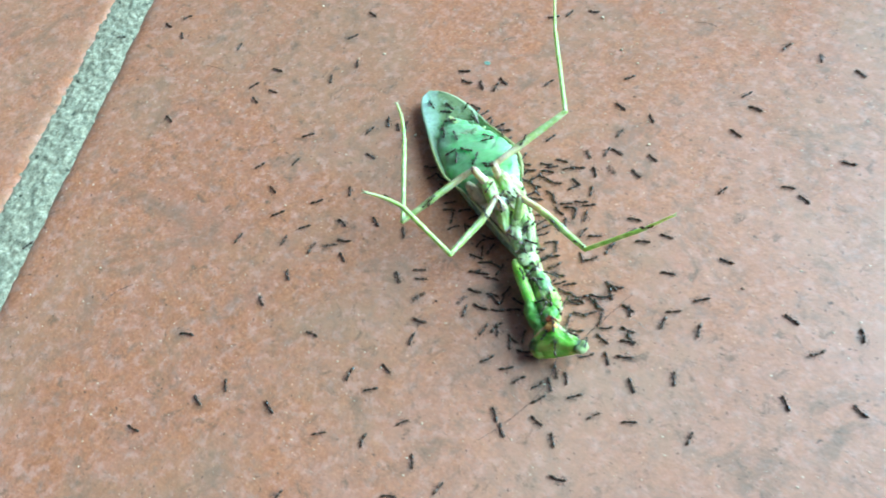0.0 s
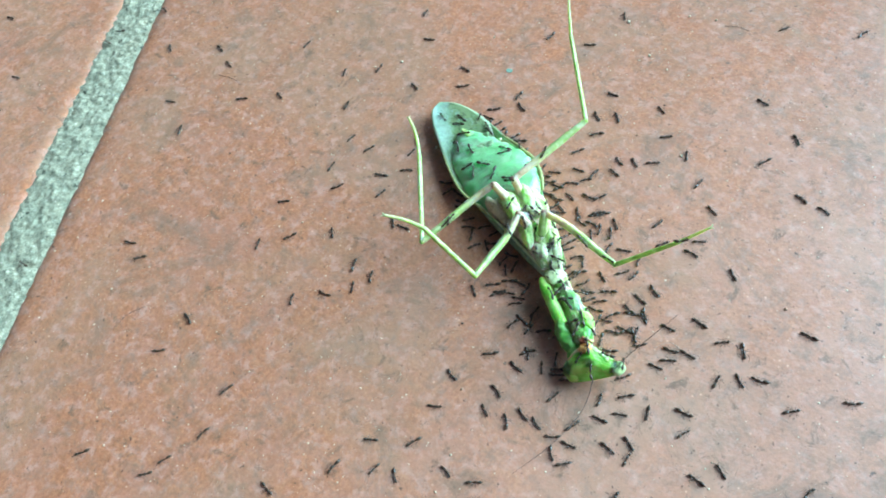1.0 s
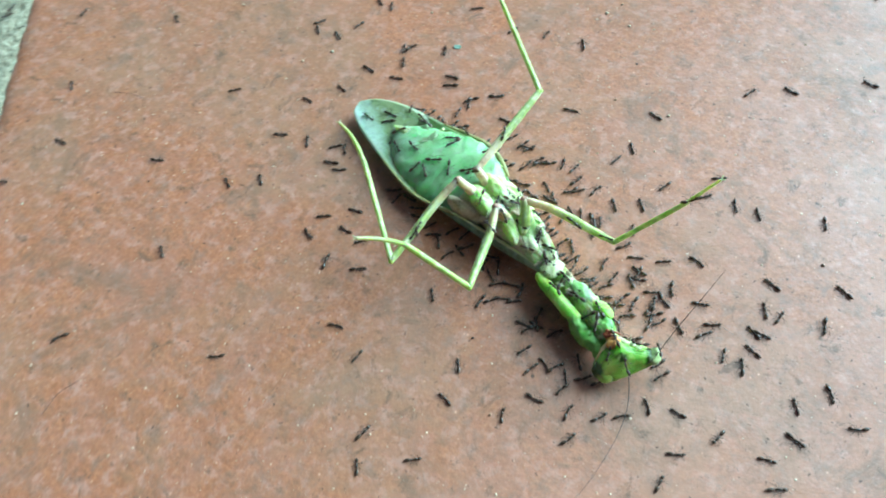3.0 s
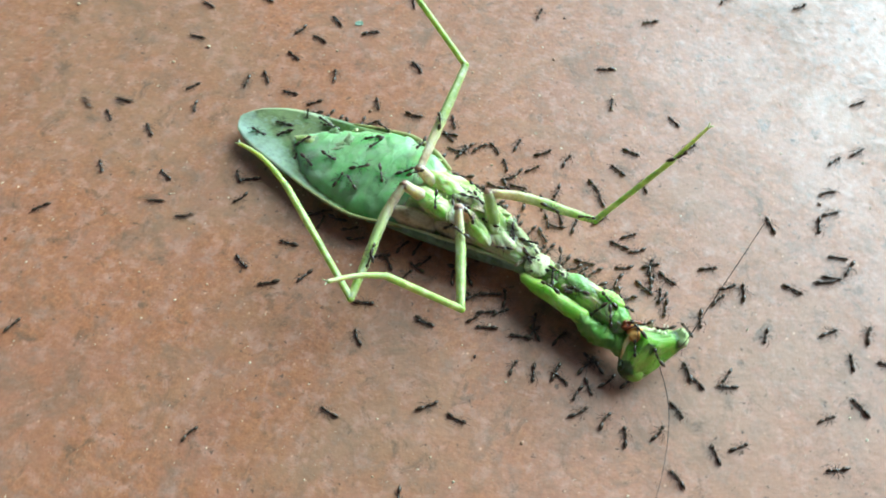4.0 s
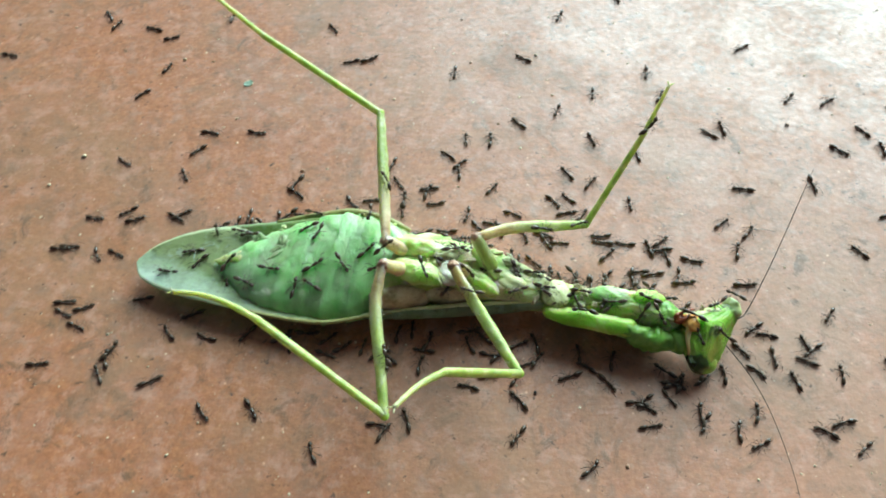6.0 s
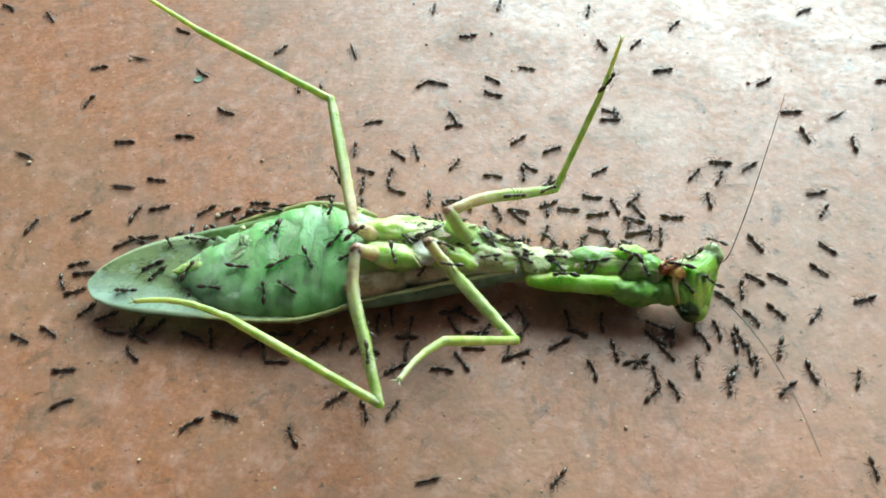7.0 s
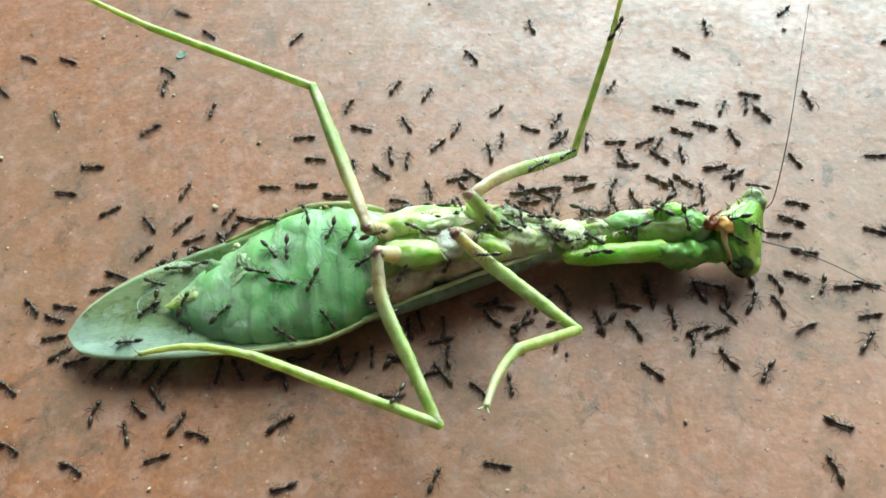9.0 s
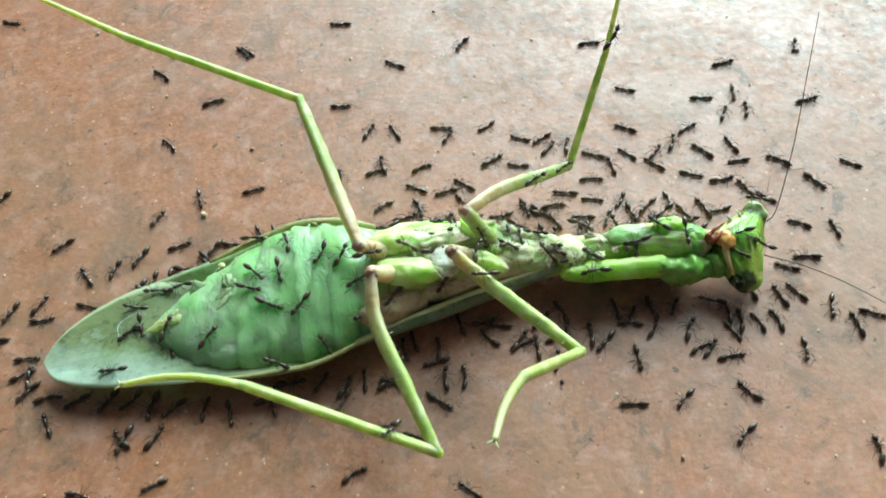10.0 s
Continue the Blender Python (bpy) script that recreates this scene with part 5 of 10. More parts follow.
    crawl(ANTS[12], (0, -56.2, 19.3, 313), (0.6, -53.3, 17.7, 313), (1, -51.5, 15, 294), (2, -49.7, 12.6, 362), (2.64, -47.4, 9.7, 325), (2.93, -46.1, 9.5, 373), (3.21, -44.9, 9.2, 420), (3.5, -43.7, 8.9, 467), (3.93, -51.6, 12.5, 500), (4.21, -53.7, 16.4, 463), (4.5, -55.7, 20.2, 427), (5.14, -53.9, 19.1, 368), (5.77, -52.2, 17.9, 310), (6.02, -51.3, 16.9, 364), (6.26, -50.3, 15.9, 418), (6.5, -49.4, 14.9, 471), (6.95, -49.3, 21.4, 426), (7.5, -46.2, 27.3, 392), (8.1, -36.5, 21.7, 325), (8.5, -28.4, 14.1, 284), (9, -26.2, 18, 219), (9.5, -29.4, 16.1, 202), (10, -29.8, 14.5, 233))
    crawl(ANTS[13], (0, -82, -19.8, 177), (2, -83.5, -18.5, 113), (2.81, -89.3, -17.6, 182), (3.5, -95.1, -17.9, 185), (3.83, -95.5, -18.5, 128), (4.17, -95.9, -19.1, 72), (4.5, -96.4, -19.7, 15), (5.45, -58.5, -16.8, 12), (6.5, -25, 1.1, 66), (6.83, -25, 0.1, 121), (7.17, -24.9, -0.8, 175), (7.5, -24.8, -1.7, 230), (8.5, -25.6, -2.8, 238), (8.68, -28.3, -3.9, 229), (8.84, -28.9, -5.2, 264), (9, -29.6, -6.5, 299), (9.5, -29.8, -8.7, 280), (10, -30.9, -9.6, 241))
    crawl(ANTS[14], (0, -44.7, 1.9, 59), (0.31, -43.2, 1.1, 11), (0.61, -41.8, 0.2, -36), (0.74, -40.7, -0.2, 12), (0.87, -39.7, -0.6, 60), (1, -38.6, -1, 109), (1.4, -37.2, 3.5, 94), (2, -37.5, 8.3, 56), (2.93, -39.3, 10.5, 114), (3.21, -39.5, 11.9, 159), (3.5, -39.8, 13.3, 203), (3.97, -58.8, 18.2, 178), (4.5, -76.7, 10.2, 217), (4.85, -70.8, 8, 264), (5.19, -64.8, 5.9, 311), (5.54, -58.8, 3.7, 358), (6.5, -41.6, 11.9, 359), (7.5, -39.9, 12.6, 353), (8.5, -36.4, 11.4, 358), (9, -34.5, 11.8, 327), (9.17, -34.7, 11.4, 384), (9.33, -35, 11.1, 441), (9.5, -35.2, 10.8, 499), (10, -36.4, 13.1, 477))
    crawl(ANTS[15], (0, -40.1, -6.2, 99), (0.63, -43.7, 0.9, 95), (1, -41.7, 8.5, 91), (1.58, -38.2, 17.1, 78), (2, -40.7, 25.9, 111), (2.75, -42.3, 26.8, 151), (3.5, -43.9, 27.7, 190), (3.88, -48.6, 25.7, 213), (4.19, -50.9, 24.9, 263), (4.5, -53.3, 24, 312), (5.46, -47, 19.1, 315), (6.5, -41, 13.8, 347), (7.5, -41.6, 14.9, 375), (8.14, -38, 13.8, 339), (8.5, -34.6, 12.5, 335), (9, -36.4, 10.2, 359), (9.5, -36.9, 8.4, 368), (10, -35.7, 8.5, 334))
    crawl(ANTS[16], (0, -46.6, -13.5, 260), (1.01, -94, -15.3, 207), (2, -134.7, -39.7, 195), (2.75, -132.8, -38.1, 129), (3.5, -130.9, -36.6, 63), (3.83, -131.6, -36.4, 121), (4.17, -132.3, -36.3, 178), (4.5, -133, -36.2, 235), (6.5, -131.8, -38, 256), (7.04, -133.5, -40.2, 249), (7.5, -134.7, -42.7, 254), (8.5, -133, -42, 271), (9.09, -134.3, -45.2, 257), (9.5, -134.6, -48.6, 257), (10, -134.7, -49.3, 274))
    crawl(ANTS[17], (0, -37.5, -16, 172), (1, -39.6, -16.3, 225), (1.24, -38.8, -17.3, 272), (1.48, -38, -18.3, 320), (1.74, -37.1, -19.3, 253), (2, -36.3, -20.2, 186), (2.75, -45.1, -10.5, 123), (3.13, -48.9, -5.1, 173), (3.5, -52.6, 0.3, 223), (3.71, -54.4, 1.5, 177), (3.93, -56.1, 2.7, 132), (4.5, -58.2, 6.4, 124), (4.85, -56.1, 6.3, 75), (5.21, -54, 6.3, 27), (5.56, -52, 6.3, -22), (6.5, -46.4, 3.6, -32), (7.5, -49.3, 2.7, -35), (8.5, -47.9, 3.4, -48), (9, -47.1, -1.4, -47), (9.25, -46.6, 0, 21), (9.5, -46, 1.4, 88), (10, -42.5, 0.6, 20))
    crawl(ANTS[18], (0, -25, -10.9, 65), (0.28, -26.4, -8.7, 104), (0.56, -27.7, -6.6, 142), (0.78, -29.9, -5.4, 107), (1, -32.1, -4.2, 71), (1.32, -30.5, -6.4, 15), (1.65, -28.8, -8.5, -42), (2, -23.4, -9.8, -20), (3.5, -23.2, -7.9, -20), (4.5, -25.2, -7.1, -83), (4.59, -26.5, -7.3, -118), (4.69, -27.8, -7.6, -153), (5, -29.7, -9.4, -157), (5.46, -28.3, -10.3, -102), (5.91, -27, -11.2, -48), (6.21, -25.8, -12.4, -87), (6.5, -24.7, -13.5, -127), (7.5, -25.1, -12.8, -168), (8, -26.3, -12.4, -207), (8.5, -27.5, -12, -246), (9, -27.2, -10, -308), (9.5, -27, -10.4, -312), (10, -27.2, -9.7, -306))
    crawl(ANTS[19], (0, -21.2, -3.3, 140), (1, -22, 1.3, 90), (1.14, -22.1, 0.2, 146), (1.28, -22.2, -0.8, 202), (1.43, -22.3, -1.8, 258), (1.71, -22.6, -3.3, 219), (2, -23, -4.8, 180), (3.5, -24.3, -2.1, 228), (4.07, -47.6, -0.6, 189), (4.5, -65.7, -15.5, 146), (4.95, -60.8, -7.9, 96), (5.4, -56, -0.4, 47), (6.5, -40.7, 8.9, 13), (7.5, -41.7, 9.6, 8), (8.5, -40.4, 9.8, -14), (9, -40.9, 8.5, -18), (9.25, -40.7, 9.5, 24), (9.5, -40.5, 10.5, 67), (10, -41.5, 9.9, 55))
    crawl(ANTS[20], (0, -30.1, -20.1, 245), (2, -27.2, -22.8, 297), (2.37, -21.2, -17.9, 349), (2.74, -15.2, -13.1, 401), (3.5, -1.2, -6.7, 373), (4.5, -1.2, -10.4, 372), (5, -1.1, -12.2, 307), (6.5, -3.8, -9.9, 259), (6.93, -5.8, -12.5, 207), (7.5, -9.1, -13.1, 240), (7.69, -7.3, -12.4, 301), (7.89, -5.5, -11.7, 362), (8.5, -1.8, -12.6, 346), (9.14, 3.5, -8.9, 390), (9.5, 8.2, -4.5, 447), (10, 8.3, -1.7, 457))
    crawl(ANTS[21], (0, -21.5, -18.3, 239), (0.63, -22.4, -15.8, 184), (1.27, -23.3, -13.2, 129), (1.63, -25.8, -12.1, 167), (2, -28.3, -11.1, 205), (2.41, -34, -8.4, 170), (2.82, -39.6, -5.6, 135), (3.5, -45.8, 5.2, 159), (4.5, -41, 4.7, 101), (4.64, -39.8, 5.8, 62), (4.78, -38.7, 6.9, 23), (4.89, -37.1, 7.2, 69), (5, -35.5, 7.4, 115), (5.75, -37, 7.1, 167), (6.5, -38.5, 6.8, 220), (7.5, -40.8, 5.5, 215), (8.5, -42.5, 5.8, 178), (9, -42.4, 4.4, 179), (9.5, -42.4, 4.6, 166), (10, -46.5, 5.7, 175))
    crawl(ANTS[22], (0, -14.8, -11, -9), (0.56, -10.5, -13.7, -29), (0.71, -9, -14.6, 22), (0.85, -7.5, -15.5, 74), (1, -6.1, -16.4, 125), (1.4, -13.1, -11.9, 132), (2, -16.9, -4.5, 176), (3.5, -18.4, -3.5, 172), (4.09, -43.4, -1.9, 207), (4.5, -61.4, -19.3, 168), (4.86, -56.4, -12.5, 103), (5.23, -51.4, -5.8, 38), (5.86, -43.5, -2.8, 83), (6.5, -35.6, 0.1, 128), (7.5, -36.2, 2.5, 181), (7.89, -39.6, -0.3, 213), (8.19, -41.3, -1.8, 272), (8.5, -43, -3.3, 332), (8.8, -39.4, -3.6, 326), (8.9, -38.2, -5, 376), (9, -37, -6.5, 427), (9.5, -38.4, -1.7, 393), (10, -39.3, -2.8, 361))
    crawl(ANTS[23], (0, -31.8, -31, 105), (1.09, -34.4, -27.8, 128), (2, -37.6, -25.1, 171), (2.53, -44.7, -25.8, 200), (3.01, -47.9, -27.4, 144), (3.5, -51, -29.1, 88), (4.5, -53.9, -28.5, 66), (5.65, -46, -11.1, 62), (6.07, -40.9, -3.1, 130), (6.5, -35.7, 5, 199), (7.5, -38.5, 3.5, 194), (8.5, -39.1, 1.4, 197), (9, -39.5, 0.5, 185), (9.5, -41, -0.8, 233), (10, -42, -1.8, 220))
    crawl(ANTS[24], (0, -22.1, -24.1, 289), (0.44, -16.6, -25.7, 353), (0.63, -14.7, -26, 301), (0.81, -12.8, -26.3, 248), (1, -10.9, -26.6, 195), (1.53, -17.1, -27.1, 198), (1.76, -20, -28, 136), (2, -22.9, -29, 75), (2.83, -9.7, -23.9, 13), (3.5, 3, -17.6, 25), (3.8, 1, -15.4, 80), (4.1, -1, -13.2, 136), (4.3, -3.7, -12, 69), (4.5, -6.4, -10.9, 1), (5.21, -5, -13.6, -36), (6.5, -2.2, -14.7, -7), (6.83, -2.5, -14.9, -57), (7.17, -2.8, -15.1, -108), (7.5, -3.1, -15.3, -158), (8.5, -3.1, -16.3, -188), (9, -3, -12.1, -192), (9.24, -5.7, -12.4, -157), (9.37, -6.7, -13.3, -106), (9.5, -7.7, -14.2, -55), (9.75, -6.9, -15.9, -17), (10, -6, -17.6, 21))
    crawl(ANTS[25], (0, -15.2, -20.7, 108), (0.36, -13.4, -18.7, 54), (1, -11.5, -16.8, 121), (2, -14.4, -20.3, 161), (2.81, -16.3, -14.3, 102), (3.5, -15.3, -8.2, 142), (4.06, -18.2, -9.7, 210), (4.28, -19.8, -10.1, 164), (4.5, -21.4, -10.6, 119), (4.67, -21.6, -10.4, 60), (4.83, -21.8, -10.3, 1), (5, -22, -10.2, -58), (6.5, -19.2, -12.3, -62), (7, -20, -12.8, -25), (7.5, -20.9, -13.2, 11), (8.5, -18.6, -12.1, 32), (9, -15.6, -12.5, 21), (9.09, -16.1, -11.1, 65), (9.18, -16.5, -9.7, 110), (9.5, -16.7, -6.8, 113), (10, -18, -3.8, 132))
    crawl(ANTS[26], (0, -12.4, -17.7, 232), (0.37, -37.7, -28.5, 214), (1, -54.4, -50.4, 238), (1.46, -79, -49.4, 187), (2, -98.9, -64, 204), (2.26, -98.8, -65.5, 245), (2.53, -98.7, -67.1, 285), (3.5, -97.2, -69.7, 261), (4.5, -100.2, -72.3, 228), (5.64, -103, -74.8, 230), (6.5, -104.7, -78.2, 235), (6.83, -103.8, -77.1, 181), (7.17, -102.9, -76, 127), (7.5, -102, -74.9, 73), (8.5, -102.4, -70.4, 42), (9.5, -98.3, -71.6, -16), (10, -94.7, -72.6, 0))
    crawl(ANTS[27], (0, -10.7, -14.5, 209), (0.83, -51.1, -45.2, 205), (2, -99.3, -61.2, 209), (2.24, -98.2, -61, 260), (2.47, -97, -60.7, 311), (2.71, -95.8, -60.5, 362), (3.5, -92.3, -59.5, 407), (4.08, -91.9, -56.3, 450), (4.5, -91.8, -53.1, 449), (5.5, -92, -53.9, 491), (6.5, -92.2, -54.6, 534), (7.5, -93.5, -52.9, 479), (8, -93.6, -52.4, 437), (8.5, -93.8, -51.8, 394), (9.5, -92.4, -52.1, 347), (10, -86.1, -53.5, 362))
    crawl(ANTS[28], (0, -7.1, -17.7, -20), (1, -6.9, -21.2, -50), (1.58, -3, -21.1, 1), (2, 0.8, -22.3, -36), (2.88, 2.1, -24.8, -86), (3.5, 1.4, -27.5, -145), (4, 0.3, -26.7, -194), (4.5, -0.7, -25.9, -244), (4.77, -4.3, -23, -217), (5, -7, -19.3, -269), (5.72, -3.7, -16.1, -334), (6.11, -1.6, -15.2, -290), (6.5, 0.5, -14.3, -246), (7, 0.8, -15.1, -309), (7.5, 1.1, -15.8, -371), (8.5, 0.1, -17.8, -373), (9, 0.2, -22.5, -306), (9.21, 0.2, -19.7, -257), (9.5, -0.7, -17, -318), (9.75, 0.3, -15.9, -355), (10, 1.3, -14.9, -391))
    crawl(ANTS[29], (0, -9, -5.4, 162), (1.2, -14.9, -1.6, 142), (2, -20.6, 2.7, 205), (3.5, -17.7, -0.4, 187), (4.5, -17.9, -1.7, 171), (5, -18.8, 0.8, 155), (5.75, -20.7, 0.3, 205), (6.5, -22.6, -0.3, 256), (7.5, -22, -2.8, 277), (8.5, -22.5, -4.4, 275), (9, -22.5, -4.8, 253), (9.5, -24.2, -5.3, 229), (10, -25.5, -6.8, 212))
    crawl(ANTS[30], (0, -32.6, 13.4, 272), (0.46, -33.7, 10.9, 232), (1, -35.2, 8.8, 258), (1.12, -34.6, 9.7, 313), (1.23, -34, 10.7, 367), (1.35, -33.4, 11.7, 421), (1.57, -33.2, 12.9, 477), (1.78, -33, 14, 533), (2, -32.8, 15.2, 589), (3.5, -32.8, 11.5, 583), (3.88, -57.2, 15.3, 523), (4.5, -81.8, 15.9, 478), (5.14, -70.3, 16.7, 424), (5.77, -58.8, 17.4, 369), (6.5, -35.7, 17, 341), (7, -35.2, 17, 384), (7.5, -34.6, 17, 426), (8.5, -32.3, 18.9, 433), (9, -30.6, 19.3, 480), (9.25, -32.6, 19.5, 518), (9.5, -34.7, 19.8, 556), (9.81, -37.3, 19.4, 547), (10, -39.7, 18.2, 570))
    crawl(ANTS[31], (0, -25.7, 7.9, 6), (1, -22.3, 10.3, 39), (1.33, -22.5, 9.4, 94), (1.67, -22.8, 8.5, 149), (2, -23, 7.6, 204), (2.8, -26.8, 8, 201), (3.5, -29.9, 5.7, 229), (4.5, -27.9, 2.8, 263), (4.8, -25.8, 0.3, 309), (5, -23.7, -2.1, 256), (5.4, -25.4, -1.5, 199), (5.8, -27, -0.9, 141), (6.5, -28.8, 2.1, 211), (7.5, -30.5, 0.3, 219), (8.5, -30.7, -2.4, 228), (9, -30.4, -3.2, 228), (9.5, -30, -4.9, 230), (10, -30.2, -5.1, 217))
    crawl(ANTS[32], (0, -30.8, 18.6, -42), (0.48, -29, 11.7, -65), (0.74, -27.7, 8.3, -109), (1, -26.4, 5, -153), (2, -30.3, 7.4, -156), (3.5, -31, 8.6, -162), (4.5, -28.4, 8.7, -149), (5, -28.5, 7, -196), (6.5, -31.1, 2.9, -135), (7.5, -33.2, 0.8, -116), (8.5, -33.3, -1.6, -144), (9, -33.1, -1.9, -125), (9.5, -33.1, -4, -142), (10, -32.8, -4.6, -129))
    crawl(ANTS[33], (0, -27.3, 19, -35), (0.74, -25.6, 15.9, -76), (2, -25.8, 12.3, -124), (2.41, -25.9, 16.9, -188), (2.82, -26.1, 21.4, -252), (3.16, -28.3, 25.3, -217), (3.5, -30.5, 29.3, -181), (4.5, -32.5, 29.9, -181), (5, -36.2, 31.8, -174), (5.5, -35.2, 31, -120), (6, -34.2, 30.3, -67), (6.5, -33.2, 29.5, -13), (7.5, -29.8, 28.2, -24), (8.5, -31, 27.9, -37), (8.64, -32.6, 27, -85), (8.78, -34.3, 26.1, -133), (8.86, -34.7, 24.9, -82), (8.93, -35.2, 23.7, -31), (9, -35.6, 22.6, 20), (9.3, -33.1, 23.5, 37), (9.5, -31, 25.2, 9), (9.64, -30.4, 23.9, -27), (9.78, -29.7, 22.6, -63), (9.89, -28.7, 21.6, -5), (10, -27.6, 20.5, 54))
    crawl(ANTS[34], (0, -12.1, 1.4, 178), (1, -10.4, -2.3, 197), (2, -13.6, -2.8, 175), (2.75, -13, -4.1, 210), (3.5, -12.4, -5.5, 245), (4.5, -13.1, -6.9, 238), (4.75, -14.1, -4.7, 291), (5, -15.2, -2.5, 345), (5.56, -12.2, -3.4, 346), (6.5, -9.3, -4.4, 282), (6.77, -11.7, -5.3, 225), (7.04, -14.1, -6.1, 168), (7.27, -16.4, -5.2, 235), (7.5, -18.8, -4.3, 301), (8.5, -19, -5.1, 291), (9, -20.1, -5.1, 292), (9.5, -19.2, -7.2, 277), (10, -19.1, -8.6, 278))
    crawl(ANTS[35], (0, -1.4, -3, 145), (0.4, -20.9, 15.2, 134), (1, -42, 31.4, 169), (1.37, -61.6, 40.4, 162), (2, -81.8, 47.6, 128), (2.22, -76.9, 45.8, 79), (2.44, -72, 43.9, 31), (2.66, -67, 42, -18), (2.94, -61.8, 42.4, 41), (3.22, -56.5, 42.9, 100), (3.5, -51.3, 43.3, 158), (4.13, -61.5, 46.9, 166), (4.5, -72.4, 46.8, 206), (4.95, -64.5, 36.8, 272), (5.41, -56.5, 26.8, 339), (6.5, -31.6, 21.3, 381), (7.5, -29.8, 24.6, 337), (7.95, -27.7, 20.8, 312), (8.5, -23.6, 19.2, 324), (8.58, -26.9, 20.1, 265), (8.66, -30.2, 20.9, 206), (8.74, -33.5, 21.7, 147), (9, -42.1, 27.2, 161), (9.22, -50.4, 28.9, 155), (9.5, -56.1, 35, 151), (10, -56.4, 35.2, 149))
    crawl(ANTS[36], (0, -73.7, -69.7, 269), (0.37, -74.9, -70.7, 231), (0.73, -76.1, -71.6, 193), (2, -79.2, -71.7, 188), (2.75, -78.1, -70.9, 126), (3.5, -76.9, -70.2, 65), (4.5, -78.2, -69.4, 113), (5.36, -78.4, -66, 113), (6.5, -79.9, -62.9, 111), (7, -81, -61.1, 149), (7.5, -82, -59.3, 188), (8.5, -81.7, -63.1, 216), (9, -82.8, -62, 175), (9.5, -84, -60.8, 135), (10, -86, -58.8, 135))
    crawl(ANTS[37], (0, -13.7, -29.6, 146), (0.52, -21.6, -45.9, 186), (1.04, -29.5, -62.3, 226), (2, -60.9, -80.6, 227), (2.8, -63.2, -83.1, 218), (3.5, -66.1, -84.9, 241), (4, -65.4, -86.2, 307), (4.5, -64.7, -87.5, 372), (5.5, -63.4, -85.8, 407), (6.5, -62.2, -84.1, 443), (7.5, -63.9, -81.7, 467), (7.83, -63.6, -81.7, 516), (8.17, -63.3, -81.6, 566), (8.5, -63, -81.6, 615), (9.5, -65.1, -86.1, 605), (10, -65.1, -86.1, 602))
    crawl(ANTS[38], (0, -12.8, -38.4, 160), (0.48, -13.2, -34.9, 124), (1, -15.7, -32.4, 123), (1.33, -15.5, -33.6, 179), (1.67, -15.4, -34.9, 235), (2, -15.3, -36.1, 291), (2.34, -17.5, -37.1, 253), (2.69, -19.6, -38, 215), (3.5, -23.1, -41.2, 227), (3.63, -21.7, -39.7, 284), (3.77, -20.3, -38.3, 342), (3.9, -18.8, -36.9, 399), (4.2, -16.4, -35.1, 453), (4.5, -13.9, -33.3, 507), (4.86, -14, -28.9, 468), (5.22, -14, -24.4, 430), (6.5, -10.6, -16.3, 481), (7.5, -13.6, -17.5, 450), (8.5, -9.8, -19.8, 519), (8.81, -13, -20.7, 532), (9, -16.3, -20.1, 543), (9.13, -16.7, -22.8, 590), (9.27, -17.1, -25.6, 638), (9.5, -14, -30.3, 643), (10, -13.9, -30.8, 641))
    crawl(ANTS[39], (0, 7.3, -12.8, -26), (0.9, -9, -51.2, -92), (2, -1.6, -92.3, -100), (2.45, -2.5, -90.9, -165), (2.91, -3.4, -89.5, -229), (3.5, -5.2, -86.6, -273), (4.5, -1.2, -85.6, -324), (6.5, -2.7, -84.7, -293), (7.1, -1.1, -82.4, -319), (7.5, 1, -80.5, -312), (8.5, 2.9, -78.4, -286), (9.5, 1.9, -77.3, -225), (10, 1.4, -76.9, -226))
    crawl(ANTS[40], (0, 9.7, -7.9, 41), (0.54, 12.4, -6.2, 31), (0.77, 13.5, -5, 91), (1, 14.5, -3.8, 151), (1.46, 11.3, -5.8, 201), (2, 7.5, -5.5, 218), (2.75, 7.1, -6.9, 280), (3.5, 6.7, -8.4, 343), (4.13, 10.2, -8, 342), (4.5, 13, -10.1, 394), (6.5, 12.5, -8.2, 353), (7.5, 12.5, -8.4, 326), (7.82, 10.8, -11, 268), (8.15, 9.1, -13.6, 211), (8.5, 3.3, -16, 262), (8.64, 5.1, -15, 319), (8.78, 6.9, -14, 375), (8.89, 9, -13.9, 320), (9, 11, -13.7, 265), (9.2, 6.2, -15.2, 206), (9.5, 2.2, -18.4, 250), (9.62, 0.6, -17.5, 187), (9.74, -1, -16.5, 123), (10, -2.2, -13, 186))
    crawl(ANTS[41], (0, 11.7, -9.4, 41), (0.24, 18.1, -12, 4), (0.49, 24.4, -14.7, -33), (1, 35.9, -22.4, -23), (1.6, 42.3, -37.6, -41), (2, 57.6, -44, -49), (2.75, 56.3, -44.3, 8), (3.5, 55.1, -44.7, 66), (4.5, 58.2, -42.6, 79), (5.5, 59.5, -36.3, 93), (6.5, 58, -30.1, 58), (6.71, 57.4, -30.8, -1), (6.91, 56.9, -31.5, -61), (7.12, 56.4, -32.3, -120), (7.5, 54.7, -34.4, -82), (7.95, 56.6, -37.7, -48), (8.5, 59.4, -40.1, -73), (9, 58.2, -40.9, -109), (9.5, 57, -41.8, -145), (10, 55.2, -43, -159))
